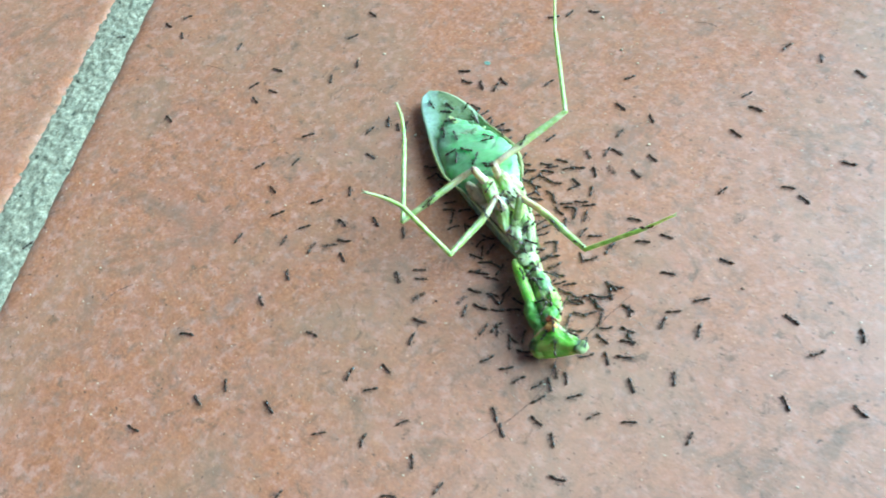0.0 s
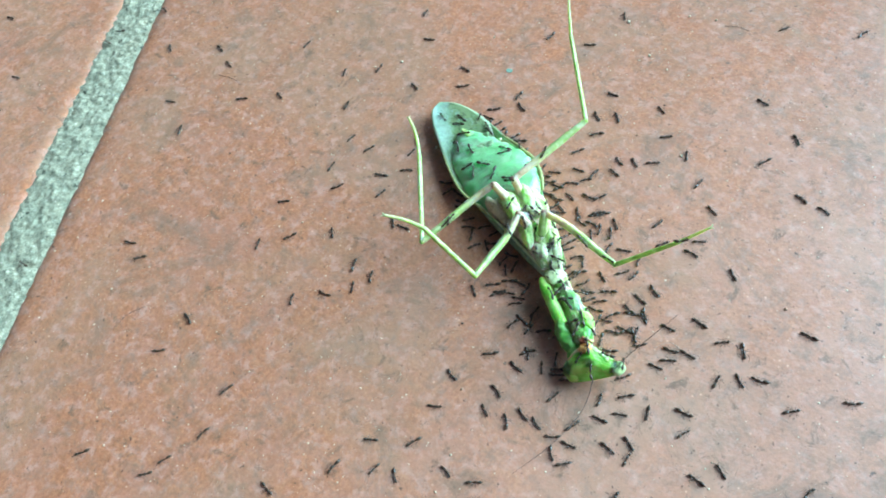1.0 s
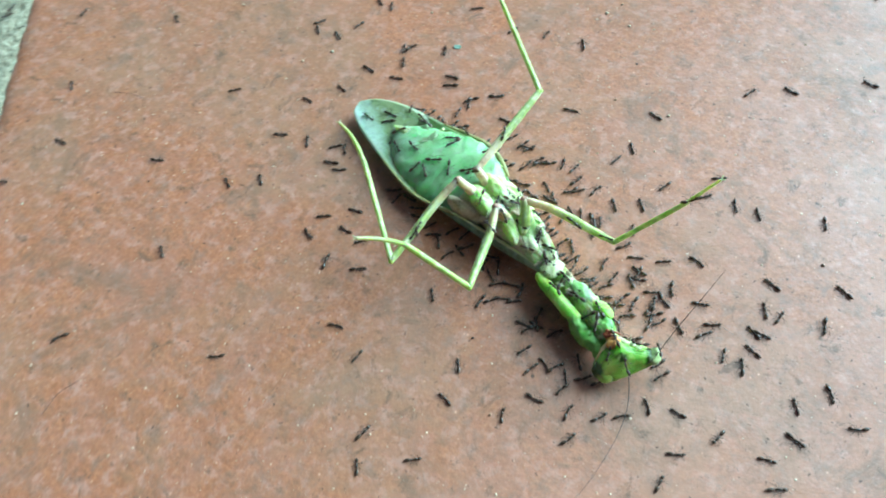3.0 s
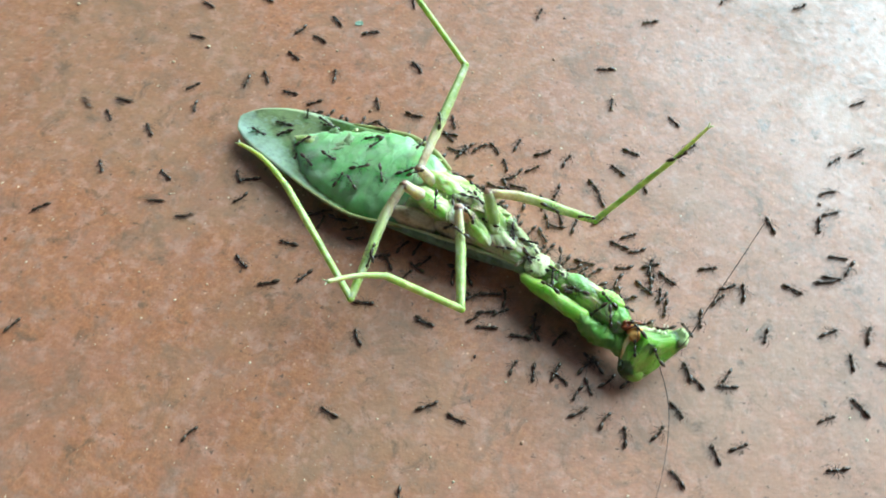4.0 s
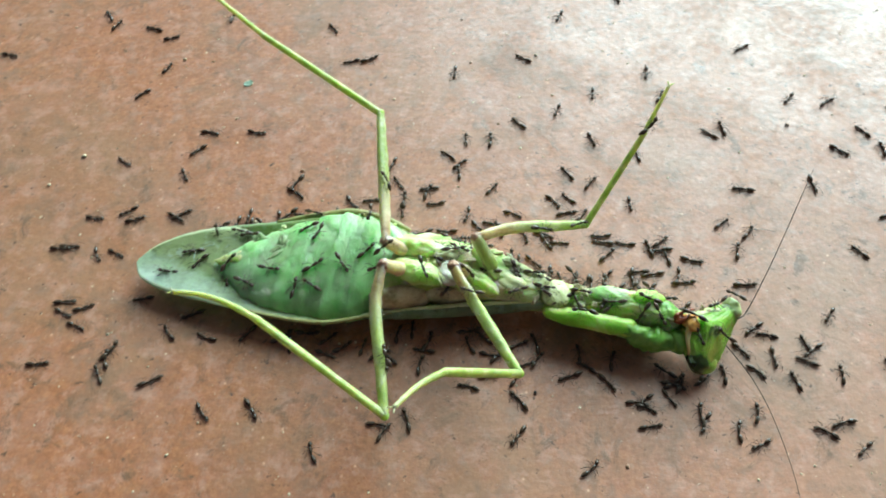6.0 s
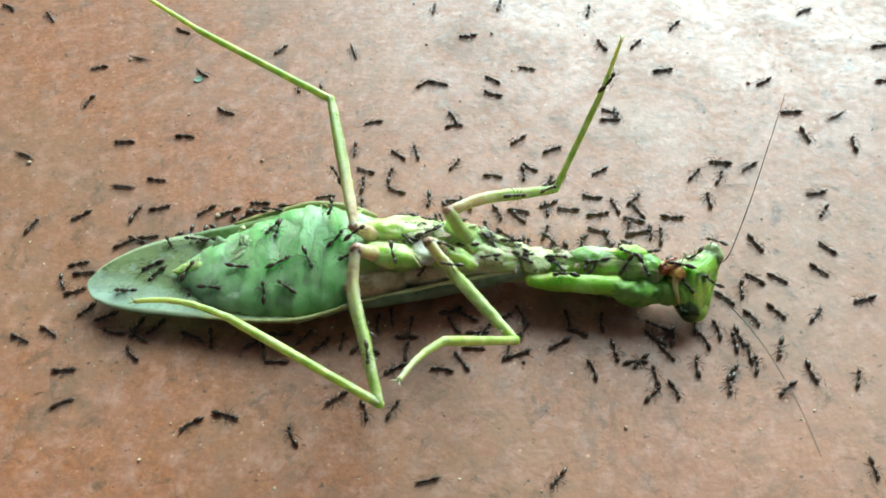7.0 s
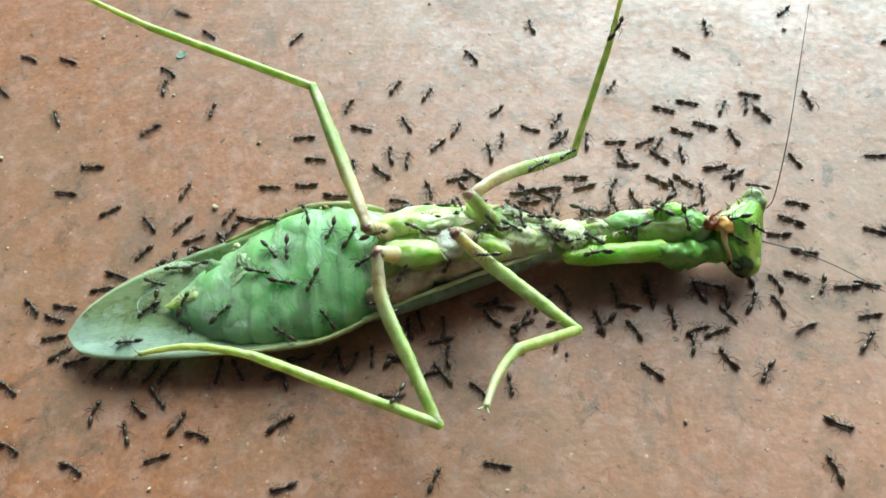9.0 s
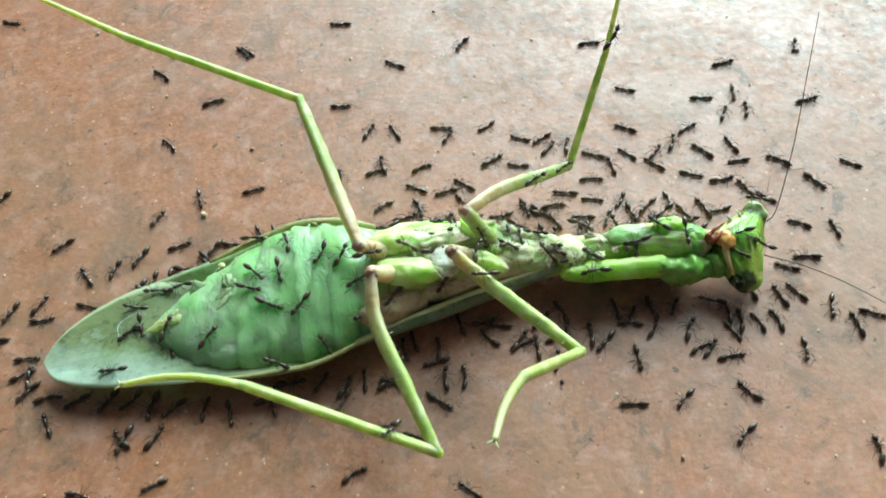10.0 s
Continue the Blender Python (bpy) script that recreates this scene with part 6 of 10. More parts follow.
    crawl(ANTS[42], (0, 14.5, -13.3, 256), (0.36, 26.6, -22.1, 303), (1, 29.7, -36.7, 254), (1.51, 37.5, -47.7, 306), (2, 48.9, -54.8, 318), (2.5, 48.6, -54.2, 372), (3, 48.4, -53.7, 426), (3.5, 48.1, -53.1, 480), (4.5, 46, -49.8, 477), (5.79, 43.4, -38.4, 483), (6.5, 35.9, -29.4, 489), (6.66, 35.8, -31.3, 536), (6.82, 35.8, -33.2, 584), (6.99, 35.8, -35.1, 631), (7.5, 38.3, -40.1, 633), (7.83, 37.7, -40.5, 684), (8.17, 37.2, -41, 734), (8.5, 36.6, -41.5, 785), (8.7, 41.5, -37, 792), (9, 42.8, -30.4, 815), (9.21, 39.9, -28.3, 863), (9.5, 36.5, -27.2, 908), (10, 29, -28.3, 918))
    crawl(ANTS[43], (0, 19.6, -17.2, 25), (1.2, 48.4, -18.7, -16), (2, 69.4, -38.6, -22), (3.5, 70.9, -37.8, -5), (3.9, 73.4, -39.1, -21), (4.1, 74.3, -39.1, 32), (4.3, 75.3, -39.2, 84), (4.5, 76.2, -39.2, 136), (5.31, 67.6, -24.1, 146), (6.5, 51, -18.6, 156), (7, 50.5, -20.1, 212), (7.5, 50, -21.7, 268), (7.68, 48.3, -22.2, 232), (7.85, 46.6, -22.8, 195), (8.5, 43.2, -24.1, 252), (8.75, 44.4, -25.1, 289), (9, 45.6, -26.1, 325), (9.5, 46.8, -29.9, 326), (9.65, 47.3, -28.3, 374), (9.8, 47.7, -26.8, 422), (10, 50.2, -24.8, 443))
    crawl(ANTS[44], (0, 21.3, -21.7, 298), (1, 25.5, -21.4, 352), (1.33, 26.3, -22.4, 294), (1.67, 27, -23.3, 236), (2, 27.8, -24.3, 178), (2.94, 21.4, -23.9, 167), (3.5, 15.7, -21.2, 131), (3.67, 16.9, -21.4, 84), (3.85, 18.1, -21.6, 37), (4.02, 19.3, -21.8, -10), (4.18, 20.5, -21.8, 39), (4.34, 21.7, -21.8, 87), (4.5, 22.9, -21.7, 136), (5, 18, -21.8, 125), (5.32, 20.3, -22.5, 65), (5.64, 22.6, -23.2, 4), (6.07, 24.8, -22, 51), (6.5, 27, -20.9, 97), (6.87, 27.4, -15.4, 98), (7.5, 24.4, -10.8, 106), (8, 24.1, -11.8, 71), (8.5, 23.7, -12.8, 36), (8.75, 25.5, -11.2, 73), (9, 27.3, -9.7, 110), (9.5, 26.9, -6.6, 56), (10, 28.7, -4.4, 48))
    crawl(ANTS[45], (0, -19.2, -55.5, 216), (1.2, -34.3, -50.3, 167), (2, -49.4, -45.4, 156), (2.33, -50.2, -47.9, 201), (2.67, -50.9, -50.3, 246), (3.5, -53.2, -54.9, 218), (4.04, -55.4, -53.1, 159), (4.27, -56.7, -52.7, 115), (4.5, -58, -52.2, 71), (5.38, -52.8, -21.1, 58), (6.5, -33.4, 3.8, 58), (6.76, -32.5, 2.1, 5), (7.03, -31.7, 0.3, -47), (7.5, -28, -0.8, -108), (8.5, -28.2, -2.5, -133), (9, -28.7, -3.4, -132), (9.5, -27.9, -5.5, -80), (10, -27.9, -6.1, -108))
    crawl(ANTS[46], (0, 3.1, -35.7, 201), (0.88, -5.1, -61.4, 269), (2, 8.1, -84.9, 277), (3.5, 8.6, -84.1, 228), (4.5, 6.8, -86.3, 230), (6.5, 6.2, -86.9, 215), (7.5, 2.9, -89.1, 189), (8.5, 0.3, -87.9, 206), (9.5, -1.1, -91.1, 246), (10, -1.6, -92.2, 250))
    crawl(ANTS[47], (0, 22.6, -30.1, -6), (0.57, 25.3, -29.8, 11), (1, 27.7, -28.4, 37), (1.39, 41.6, -22.4, 5), (2, 56, -26.9, 35), (3.5, 59.7, -27.2, 24), (4.5, 62.3, -24, 66), (4.78, 62.5, -20.8, 76), (4.89, 63.1, -19.4, 126), (5, 63.8, -17.9, 176), (5.81, 61.3, -21.1, 218), (6.5, 57.4, -22.2, 213), (6.64, 58.2, -21.6, 159), (6.77, 59.1, -21.1, 105), (6.91, 59.9, -20.6, 52), (7.2, 60.4, -19.1, 110), (7.5, 60.8, -17.7, 169), (8.5, 60.6, -17.2, 148), (8.69, 57.8, -15.8, 156), (9, 55.1, -14.1, 178), (9.25, 48.3, -8.9, 151), (9.37, 44.3, -7.3, 188), (9.5, 40.3, -5.7, 225), (9.72, 37, -5.9, 168), (10, 34.1, -4.2, 235))
    crawl(ANTS[48], (0, 17.4, -36.5, 290), (1.09, 21.9, -53.3, 275), (2, 23.2, -70.7, 277), (2.75, 22.2, -70, 234), (3.5, 21.3, -69.4, 191), (3.99, 17.6, -70.2, 205), (4.25, 16, -71.3, 157), (4.5, 14.4, -72.4, 109), (5.28, 3.5, -41.3, 101), (6.5, 0.7, -8.5, 113), (6.83, 1.3, -9.2, 170), (7.17, 1.9, -9.9, 226), (7.5, 2.4, -10.6, 283), (8.5, 2.5, -10.3, 285), (9, 3.6, -10.8, 296), (9.5, 4.2, -11.2, 297), (10, 4.4, -11.3, 318))
    crawl(ANTS[49], (0, 23.4, -35.7, 233), (0.63, 22, -38.9, 254), (1, 22.9, -42.2, 217), (1.5, 22.3, -42.3, 169), (2, 21.7, -42.4, 121), (2.66, 22.1, -38.2, 74), (3.5, 22.4, -34.1, 6), (4, 24.4, -34.5, 60), (4.5, 26.4, -34.9, 115), (5.3, 23.5, -30.2, 131), (5.9, 21.3, -28.6, 176), (6.5, 19, -27, 222), (7.5, 19.5, -27.3, 208), (7.87, 15.1, -27.1, 154), (8.5, 11.8, -24.1, 104), (9, 7.1, -22.4, 158), (9.5, 6.1, -22, 123), (10, 5.7, -21.5, 135))
    crawl(ANTS[50], (0, -3.3, -63.1, 171), (1.07, -7, -80.2, 237), (2, -16.2, -95.1, 235), (2.65, -18.9, -96.1, 223), (3.5, -20.9, -98.2, 167), (3.93, -22.6, -95.5, 126), (4.5, -24.6, -93.1, 102), (5.5, -23.5, -92.2, 37), (6.5, -22.4, -91.2, -29), (7, -22.5, -92.7, -80), (7.5, -22.5, -94.2, -131), (7.89, -25, -95.6, -146), (8.2, -26.2, -96.4, -105), (8.5, -27.4, -97.1, -64), (8.99, -23.7, -97.2, -13), (9.5, -20.4, -98.8, -13), (10, -19.4, -99, -9))
    crawl(ANTS[51], (0, -1.1, -56.8, -35), (0.5, -7.1, -64.6, -102), (1, -6, -74.4, -105), (1.56, -14.5, -84.4, -125), (2, -19.8, -96.4, -171), (3.5, -22.8, -95.5, -209), (3.83, -22.3, -95.5, -256), (4.17, -21.8, -95.5, -302), (4.5, -21.4, -95.5, -349), (6.5, -20.4, -95.1, -330), (7, -20.1, -94.8, -377), (7.5, -19.8, -94.6, -423), (8, -19.9, -95.3, -386), (8.5, -20, -95.9, -348), (9.03, -17.8, -94.6, -330), (9.5, -15.4, -93.7, -334), (10, -8.8, -90.5, -317))
    crawl(ANTS[52], (0, 10.4, -53.2, -11), (0.56, 13.7, -57.7, -59), (1, 15.2, -63, -1), (2, 12.5, -58.9, 21), (2.4, 13, -50.1, 62), (2.8, 13.4, -41.2, 103), (3.15, 9.9, -33.1, 54), (3.5, 6.3, -25, 4), (4.08, 15.2, -20.4, 42), (4.29, 17, -15.7, -4), (4.5, 18.7, -11, -50), (4.75, 18.6, -12.8, -102), (5, 18.4, -14.6, -153), (5.38, 17.6, -13.7, -188), (5.76, 16.7, -12.7, -224), (6.5, 15, -10.8, -260), (6.75, 16.6, -10.4, -304), (6.99, 18.1, -10, -348), (7.25, 19.7, -10.3, -312), (7.5, 21.2, -10.6, -277), (8.02, 21.6, -7.9, -264), (8.5, 21.8, -5.2, -261), (9, 23.5, -7.8, -265), (9.5, 21.6, -7.1, -209), (10, 23.4, -5.8, -277))
    crawl(ANTS[53], (0, -8.6, -76.8, 197), (0.38, -12.9, -83.9, 223), (1, -20.9, -86, 244), (1.51, -20.3, -88.4, 283), (1.76, -20.4, -89.7, 322), (2, -20.4, -91, 361), (2.59, -17.6, -88.8, 380), (3.5, -14.1, -88.7, 374), (3.83, -15.4, -89.2, 318), (4.17, -16.7, -89.8, 262), (4.5, -17.9, -90.4, 206), (6.5, -22.3, -92.6, 199), (7.5, -22.1, -91.8, 163), (8.5, -23.9, -92.1, 231), (9.5, -24.3, -94.6, 260), (10, -25.1, -98.8, 264))
    crawl(ANTS[54], (0, 22.9, -49.3, 53), (0.64, 25.1, -47.1, 41), (0.82, 26.6, -46.5, -24), (1, 28, -45.8, -90), (1.37, 27.2, -49.4, -122), (2, 24.6, -51.9, -140), (2.48, 19.6, -47.4, -188), (2.95, 14.7, -42.9, -236), (3.23, 13.8, -36.3, -198), (3.5, 12.8, -29.7, -160), (3.79, 13.9, -32.8, -111), (4.08, 15, -35.9, -62), (4.29, 16.9, -38.5, 1), (4.5, 18.9, -41.2, 63), (5.58, 15.8, -33.4, 112), (6.04, 15.5, -29.3, 162), (6.5, 15.2, -25.2, 213), (7.14, -2.2, -24.9, 168), (7.5, -18.3, -18.3, 123), (8.05, -23.6, -17.3, 170), (8.5, -28.9, -16.2, 194), (9.5, -30.1, -12.3, 180), (10, -27.5, -15.2, 197))
    crawl(ANTS[55], (0, 30.8, -44.3, 299), (1, 32.1, -43.9, 327), (2, 35, -45.6, 381), (2.37, 30.2, -35.2, 427), (2.75, 25.4, -24.8, 473), (3.5, 9.7, -8.1, 504), (4.5, 9, -8.2, 563), (5, 10.8, -9.5, 562), (6.5, 8.2, -9.9, 511), (7.5, 7.4, -11.5, 540), (8, 7.9, -13, 493), (8.5, 8.5, -14.5, 445), (9, 7.3, -13.3, 485), (9.5, 8, -8.6, 443), (10, 7.7, -8.6, 444))
    crawl(ANTS[56], (0, 34, -35.8, 64), (0.31, 35.2, -36.2, 26), (0.63, 36.4, -36.7, -12), (1, 39, -36.3, -11), (2, 37, -38.2, 35), (2.45, 34.7, -30.8, 73), (2.89, 32.4, -23.5, 111), (3.5, 23.1, -11.3, 86), (4.5, 26, -11, 71), (5, 26.1, -12.8, 16), (5.78, 31.7, -13.7, -9), (6.14, 34.2, -15, -48), (6.5, 36.8, -16.3, -86), (7.5, 36.1, -20.1, -76), (7.72, 26.2, -20.9, -128), (7.95, 16.2, -21.7, -180), (8.5, -3.7, -24.1, -193), (8.68, -3.9, -25.8, -146), (8.85, -4.1, -27.5, -99), (9.5, -3.7, -30.8, -90), (10, -3.7, -32.4, -79))
    crawl(ANTS[57], (0, 41.7, -40.3, -43), (0.46, 42.8, -37.4, -1), (0.91, 44, -34.6, 42), (2, 49.4, -31.9, 40), (3.5, 52.9, -31.1, 107), (4.04, 50.4, -25.3, 122), (4.27, 48.3, -23, 67), (4.5, 46.1, -20.7, 12), (4.75, 49.5, -20.7, 13), (4.88, 50.9, -19.7, -31), (5, 52.3, -18.6, -75), (5.44, 49.9, -19.2, -117), (5.88, 47.6, -19.7, -159), (6.5, 44.4, -23.3, -154), (6.79, 46.4, -18.1, -220), (7.08, 48.3, -12.8, -287), (7.5, 51.1, -2, -277), (8.5, 51.3, -2.7, -221), (9, 49.5, -0.8, -193), (9.5, 50.6, -1, -257), (10, 49.5, -1.2, -209))
    crawl(ANTS[58], (0, 43.2, -48, 38), (0.89, 45.9, -37.8, 67), (2, 54.1, -31.3, 30), (2.75, 54.5, -32, 82), (3.5, 55, -32.6, 134), (4.12, 51.7, -24.1, 131), (4.31, 47.6, -22.1, 83), (4.5, 43.4, -20.1, 36), (5, 42.3, -19.9, 60), (6.5, 45.2, -17.3, 77), (7, 44.6, -16.7, 41), (7.5, 43.9, -16, 5), (7.93, 49.1, -28.3, -32), (8.5, 61.7, -32.8, -54), (9.07, 62, -36.2, -87), (9.5, 61.1, -39.5, -95), (10, 60.9, -42, -96))
    crawl(ANTS[59], (0, 49.2, -40.2, 95), (1, 48.8, -40.3, 133), (2, 48.5, -40.3, 171), (2.47, 48.9, -42.2, 213), (2.93, 49.4, -44.1, 255), (3.5, 47.6, -47.6, 238), (3.83, 46.9, -46.9, 186), (4.17, 46.1, -46.1, 133), (4.5, 45.4, -45.4, 81), (5.53, 44.8, -37.1, 66), (6.02, 47.5, -34.1, 6), (6.5, 50.3, -31, -54), (6.98, 53.8, -37.9, -43), (7.5, 60.9, -40.9, -46), (7.83, 61.1, -41.4, -94), (8.17, 61.2, -41.9, -141), (8.5, 61.3, -42.4, -189), (9.5, 59.5, -40.7, -222), (10, 59.4, -40.6, -224))
    crawl(ANTS[60], (0, 26.7, -63.6, 98), (1.27, 24.4, -60.3, 134), (2, 21.1, -57.9, 106), (2.44, 20, -58.7, 163), (2.87, 19, -59.5, 221), (3.5, 17.5, -61.7, 203), (3.83, 17.6, -60.9, 156), (4.17, 17.7, -60.1, 108), (4.5, 17.8, -59.3, 60), (5.26, 29.7, -42.2, 53), (6.5, 39.1, -23.6, -7), (6.77, 36.9, -19.4, 44), (7.04, 34.7, -15.2, 95), (7.27, 36.2, -10.7, 164), (7.5, 37.8, -6.2, 234), (8.05, 37.8, -8.9, 262), (8.5, 37, -11.3, 270), (8.75, 37, -11.8, 319), (9, 36.9, -12.2, 369), (9.5, 40, -11.2, 388), (10, 38.7, -11.6, 360))
    crawl(ANTS[61], (0, -28.5, 44.6, 217), (0.39, -32.2, 45.8, 181), (1, -35.6, 44.1, 181), (1.5, -34.3, 42.8, 225), (2, -33, 41.4, 269), (3.5, -34.3, 40, 314), (4.5, -34.2, 37.6, 347), (5, -34.5, 37.6, 322), (5.5, -33.7, 36.5, 270), (6, -32.8, 35.5, 219), (6.5, -32, 34.5, 167), (7.05, -38.5, 38, 171), (7.5, -45.6, 35.7, 102), (7.94, -39.8, 38.7, 41), (8.22, -37.9, 41.4, 77), (8.5, -36, 44, 114), (9.11, -47, 56, 146), (9.5, -62.4, 61.3, 147), (10, -63.5, 62, 130))
    crawl(ANTS[62], (0, -25, 42.1, 192), (0.62, -28.8, 41.8, 207), (1, -31.5, 39.1, 224), (1.28, -32.6, 40.1, 181), (1.56, -33.7, 41, 139), (1.78, -35, 41.5, 94), (2, -36.4, 42, 49), (2.95, -35.5, 45.6, 61), (3.22, -34.1, 46.7, 101), (3.5, -32.6, 47.8, 140), (3.74, -34.2, 46.7, 193), (3.98, -35.8, 45.6, 245), (4.24, -36.2, 43.7, 209), (4.5, -36.6, 41.8, 173), (4.75, -36.6, 42.4, 209), (5, -36.6, 42.9, 246), (5.31, -34.5, 41.8, 284), (5.62, -32.5, 40.8, 322), (6.5, -28.7, 38, 347), (7.5, -26.4, 37.5, 342), (7.67, -26.8, 38.4, 390), (7.84, -27.2, 39.3, 438), (8.01, -27.5, 40.2, 486), (8.5, -30.1, 41.5, 420), (9, -28.3, 44.6, 438), (9.25, -27.2, 42.6, 397), (9.5, -26, 40.6, 355), (10, -20, 40.1, 371))
    crawl(ANTS[63], (0, -20.6, 43.6, -32), (0.59, -17.3, 43.2, -14), (1, -13.9, 42.9, -17), (2, -11.4, 40.2, -15), (2.91, -9.3, 41.9, 19), (3.21, -8, 41.9, 73), (3.5, -6.6, 41.8, 126), (3.94, -10.1, 43.1, 153), (4.13, -10.8, 44.1, 101), (4.31, -11.4, 45.2, 50), (4.5, -12.1, 46.2, -2), (4.81, -9.2, 48.3, 52), (5, -7, 51.2, 26), (5.85, -4.7, 55.1, 29), (6.5, -0.3, 56.6, -21), (7.05, -5, 40.9, -86), (7.5, -3.4, 24.7, -89), (8.5, -4.9, 24.5, -49), (8.68, -1.5, 23.1, -35), (9, 1.3, 20.7, -53), (9.2, 2.2, 17.7, -71), (9.5, 3.9, 15.1, -11), (10, 4.5, 14.6, 14))
    crawl(ANTS[64], (0, -17.2, 45.5, 290), (1, -17.3, 45.5, 280), (1.5, -17.5, 43.9, 227), (2, -17.7, 42.3, 174), (2.69, -20, 40.6, 211), (3.5, -22.4, 38.9, 203), (3.82, -27.8, 46.5, 167), (4.13, -33.2, 54.2, 132), (4.5, -46.2, 67.8, 128), (6.5, -44.4, 66.6, 166), (7.13, -56.9, 77.6, 115), (7.5, -63.7, 92.8, 124), (7.88, -66.1, 95.3, 107), (8.5, -66.4, 98.8, 135), (9, -67.6, 98.3, 171), (9.5, -68.7, 97.7, 207), (10, -69, 97.5, 212))
    crawl(ANTS[65], (0, -16.9, 48.3, -9), (0.28, -17.5, 45.8, -56), (0.57, -18, 43.3, -103), (0.71, -18.3, 41.7, -51), (0.86, -18.6, 40, 0), (1, -18.9, 38.4, 51), (1.42, -15, 41, 40), (1.71, -14, 43.1, 2), (2, -12.9, 45.2, -36), (2.95, -13.7, 37.9, -63), (3.5, -9.2, 32.2, -22), (4.5, -6.3, 30.8, 5), (4.62, -7.3, 29.8, -64), (4.74, -8.3, 28.8, -133), (4.82, -8.8, 28, -82), (4.91, -9.2, 27.2, -32), (5, -9.7, 26.3, 19), (5.37, -8.4, 25, -25), (5.75, -7.2, 23.8, -68), (6.5, -6.2, 20.3, -13), (7.5, -5.9, 19.1, -18), (8.5, -5.5, 19.1, -8), (9.5, -5.2, 16.5, -24), (10, -6.1, 16, -10))
    crawl(ANTS[66], (0, -7.2, 55.2, 264), (0.63, -1.6, 55.3, 331), (1, 3, 52, 332), (1.14, 0.9, 52.4, 279), (1.28, -1.3, 52.8, 227), (1.42, -3.4, 53.2, 174), (2, -9.8, 54, 236), (2.66, -18.7, 46.2, 224), (3.08, -22.1, 41.3, 182), (3.5, -25.4, 36.4, 141), (4.5, -23.5, 36.7, 83), (5.5, -23, 38.3, 26), (6.5, -22.4, 39.9, -32), (7.5, -19.2, 43.2, -25), (8, -19, 42.9, 19), (8.5, -18.9, 42.6, 63), (8.63, -21.2, 43.7, 106), (8.75, -23.5, 44.8, 149), (9, -27.6, 47.8, 133), (9.5, -27, 45.9, 117), (10, -27.7, 47.1, 135))
    crawl(ANTS[67], (0, -23.4, 75.6, 224), (1.18, -25.5, 65.3, 271), (1.59, -26.1, 60, 230), (2, -26.6, 54.8, 188), (2.4, -26.7, 52.2, 228), (2.79, -26.9, 49.7, 268), (3.15, -27.5, 47.2, 316), (3.5, -28.2, 44.7, 363), (3.91, -23.7, 48.5, 387), (4.5, -18.1, 50.3, 385), (5, -21.1, 48.3, 380), (5.27, -20.7, 40.9, 337), (5.53, -20.2, 33.4, 295), (6.5, -11.2, 21.5, 341), (7.5, -10.7, 19.5, 325), (8, -10.9, 19.1, 286), (8.5, -11.1, 18.6, 247), (8.71, -6.9, 16.7, 290), (8.93, -2.7, 14.8, 333), (9.5, 6.5, 13.7, 313), (9.75, 6.8, 13.3, 355), (10, 7.1, 13, 396))
    crawl(ANTS[68], (0, -20.6, 79.4, 271), (0.55, -19.6, 73.8, 300), (0.78, -17.2, 72.2, 258), (1, -14.9, 70.6, 216), (1.55, -16.8, 62.1, 270), (2, -17.8, 53.5, 268), (2.21, -17.7, 55.3, 327), (2.42, -17.5, 57, 387), (2.62, -17.4, 58.7, 447), (3.5, -15.2, 63.4, 382), (3.76, -14.4, 60.9, 345), (4.02, -13.6, 58.4, 307), (4.5, -9.6, 54.9, 339), (4.81, -6.3, 52.5, 337), (5, -2.3, 51.4, 300), (5.2, -3.5, 52.1, 249), (5.39, -4.8, 52.8, 198), (5.59, -6, 53.6, 147), (6.04, -7.4, 55.2, 198), (6.5, -8.7, 56.9, 248), (7.04, -11.5, 55.9, 217), (7.5, -13.7, 53.9, 191), (7.93, -17.7, 55.2, 167), (8.21, -19.8, 55.2, 206), (8.5, -21.9, 55.2, 245), (9, -20.9, 54.4, 307), (9.5, -17.7, 53, 303), (10, -15.4, 49.3, 302))
    crawl(ANTS[69], (0, -15.6, 84.2, 28), (0.67, -14.8, 84.5, -23), (1.33, -14.1, 84.9, -75), (2, -13.3, 85.2, -127), (2.82, -24.7, 69.3, -134), (3.5, -37.7, 54.7, -189), (3.88, -39.4, 60.2, -230), (4.5, -44.3, 63.2, -273), (5.14, -42.5, 63.5, -312), (5.79, -40.8, 63.8, -351), (6.5, -37.3, 63.9, -312), (6.82, -29.7, 55.9, -368), (7.15, -22.2, 47.9, -424), (7.26, -21.1, 40.6, -366), (7.38, -20, 33.4, -308), (7.5, -18.9, 26.1, -250), (7.99, -18.8, 29.6, -271), (8.5, -19.2, 33, -223), (8.76, -20.8, 35.2, -254), (8.84, -21, 36.1, -206), (8.92, -21.2, 37, -157), (9, -21.4, 37.9, -108), (9.25, -22, 33.4, -113), (9.5, -25.5, 30.5, -178), (10, -26.4, 33.1, -232))
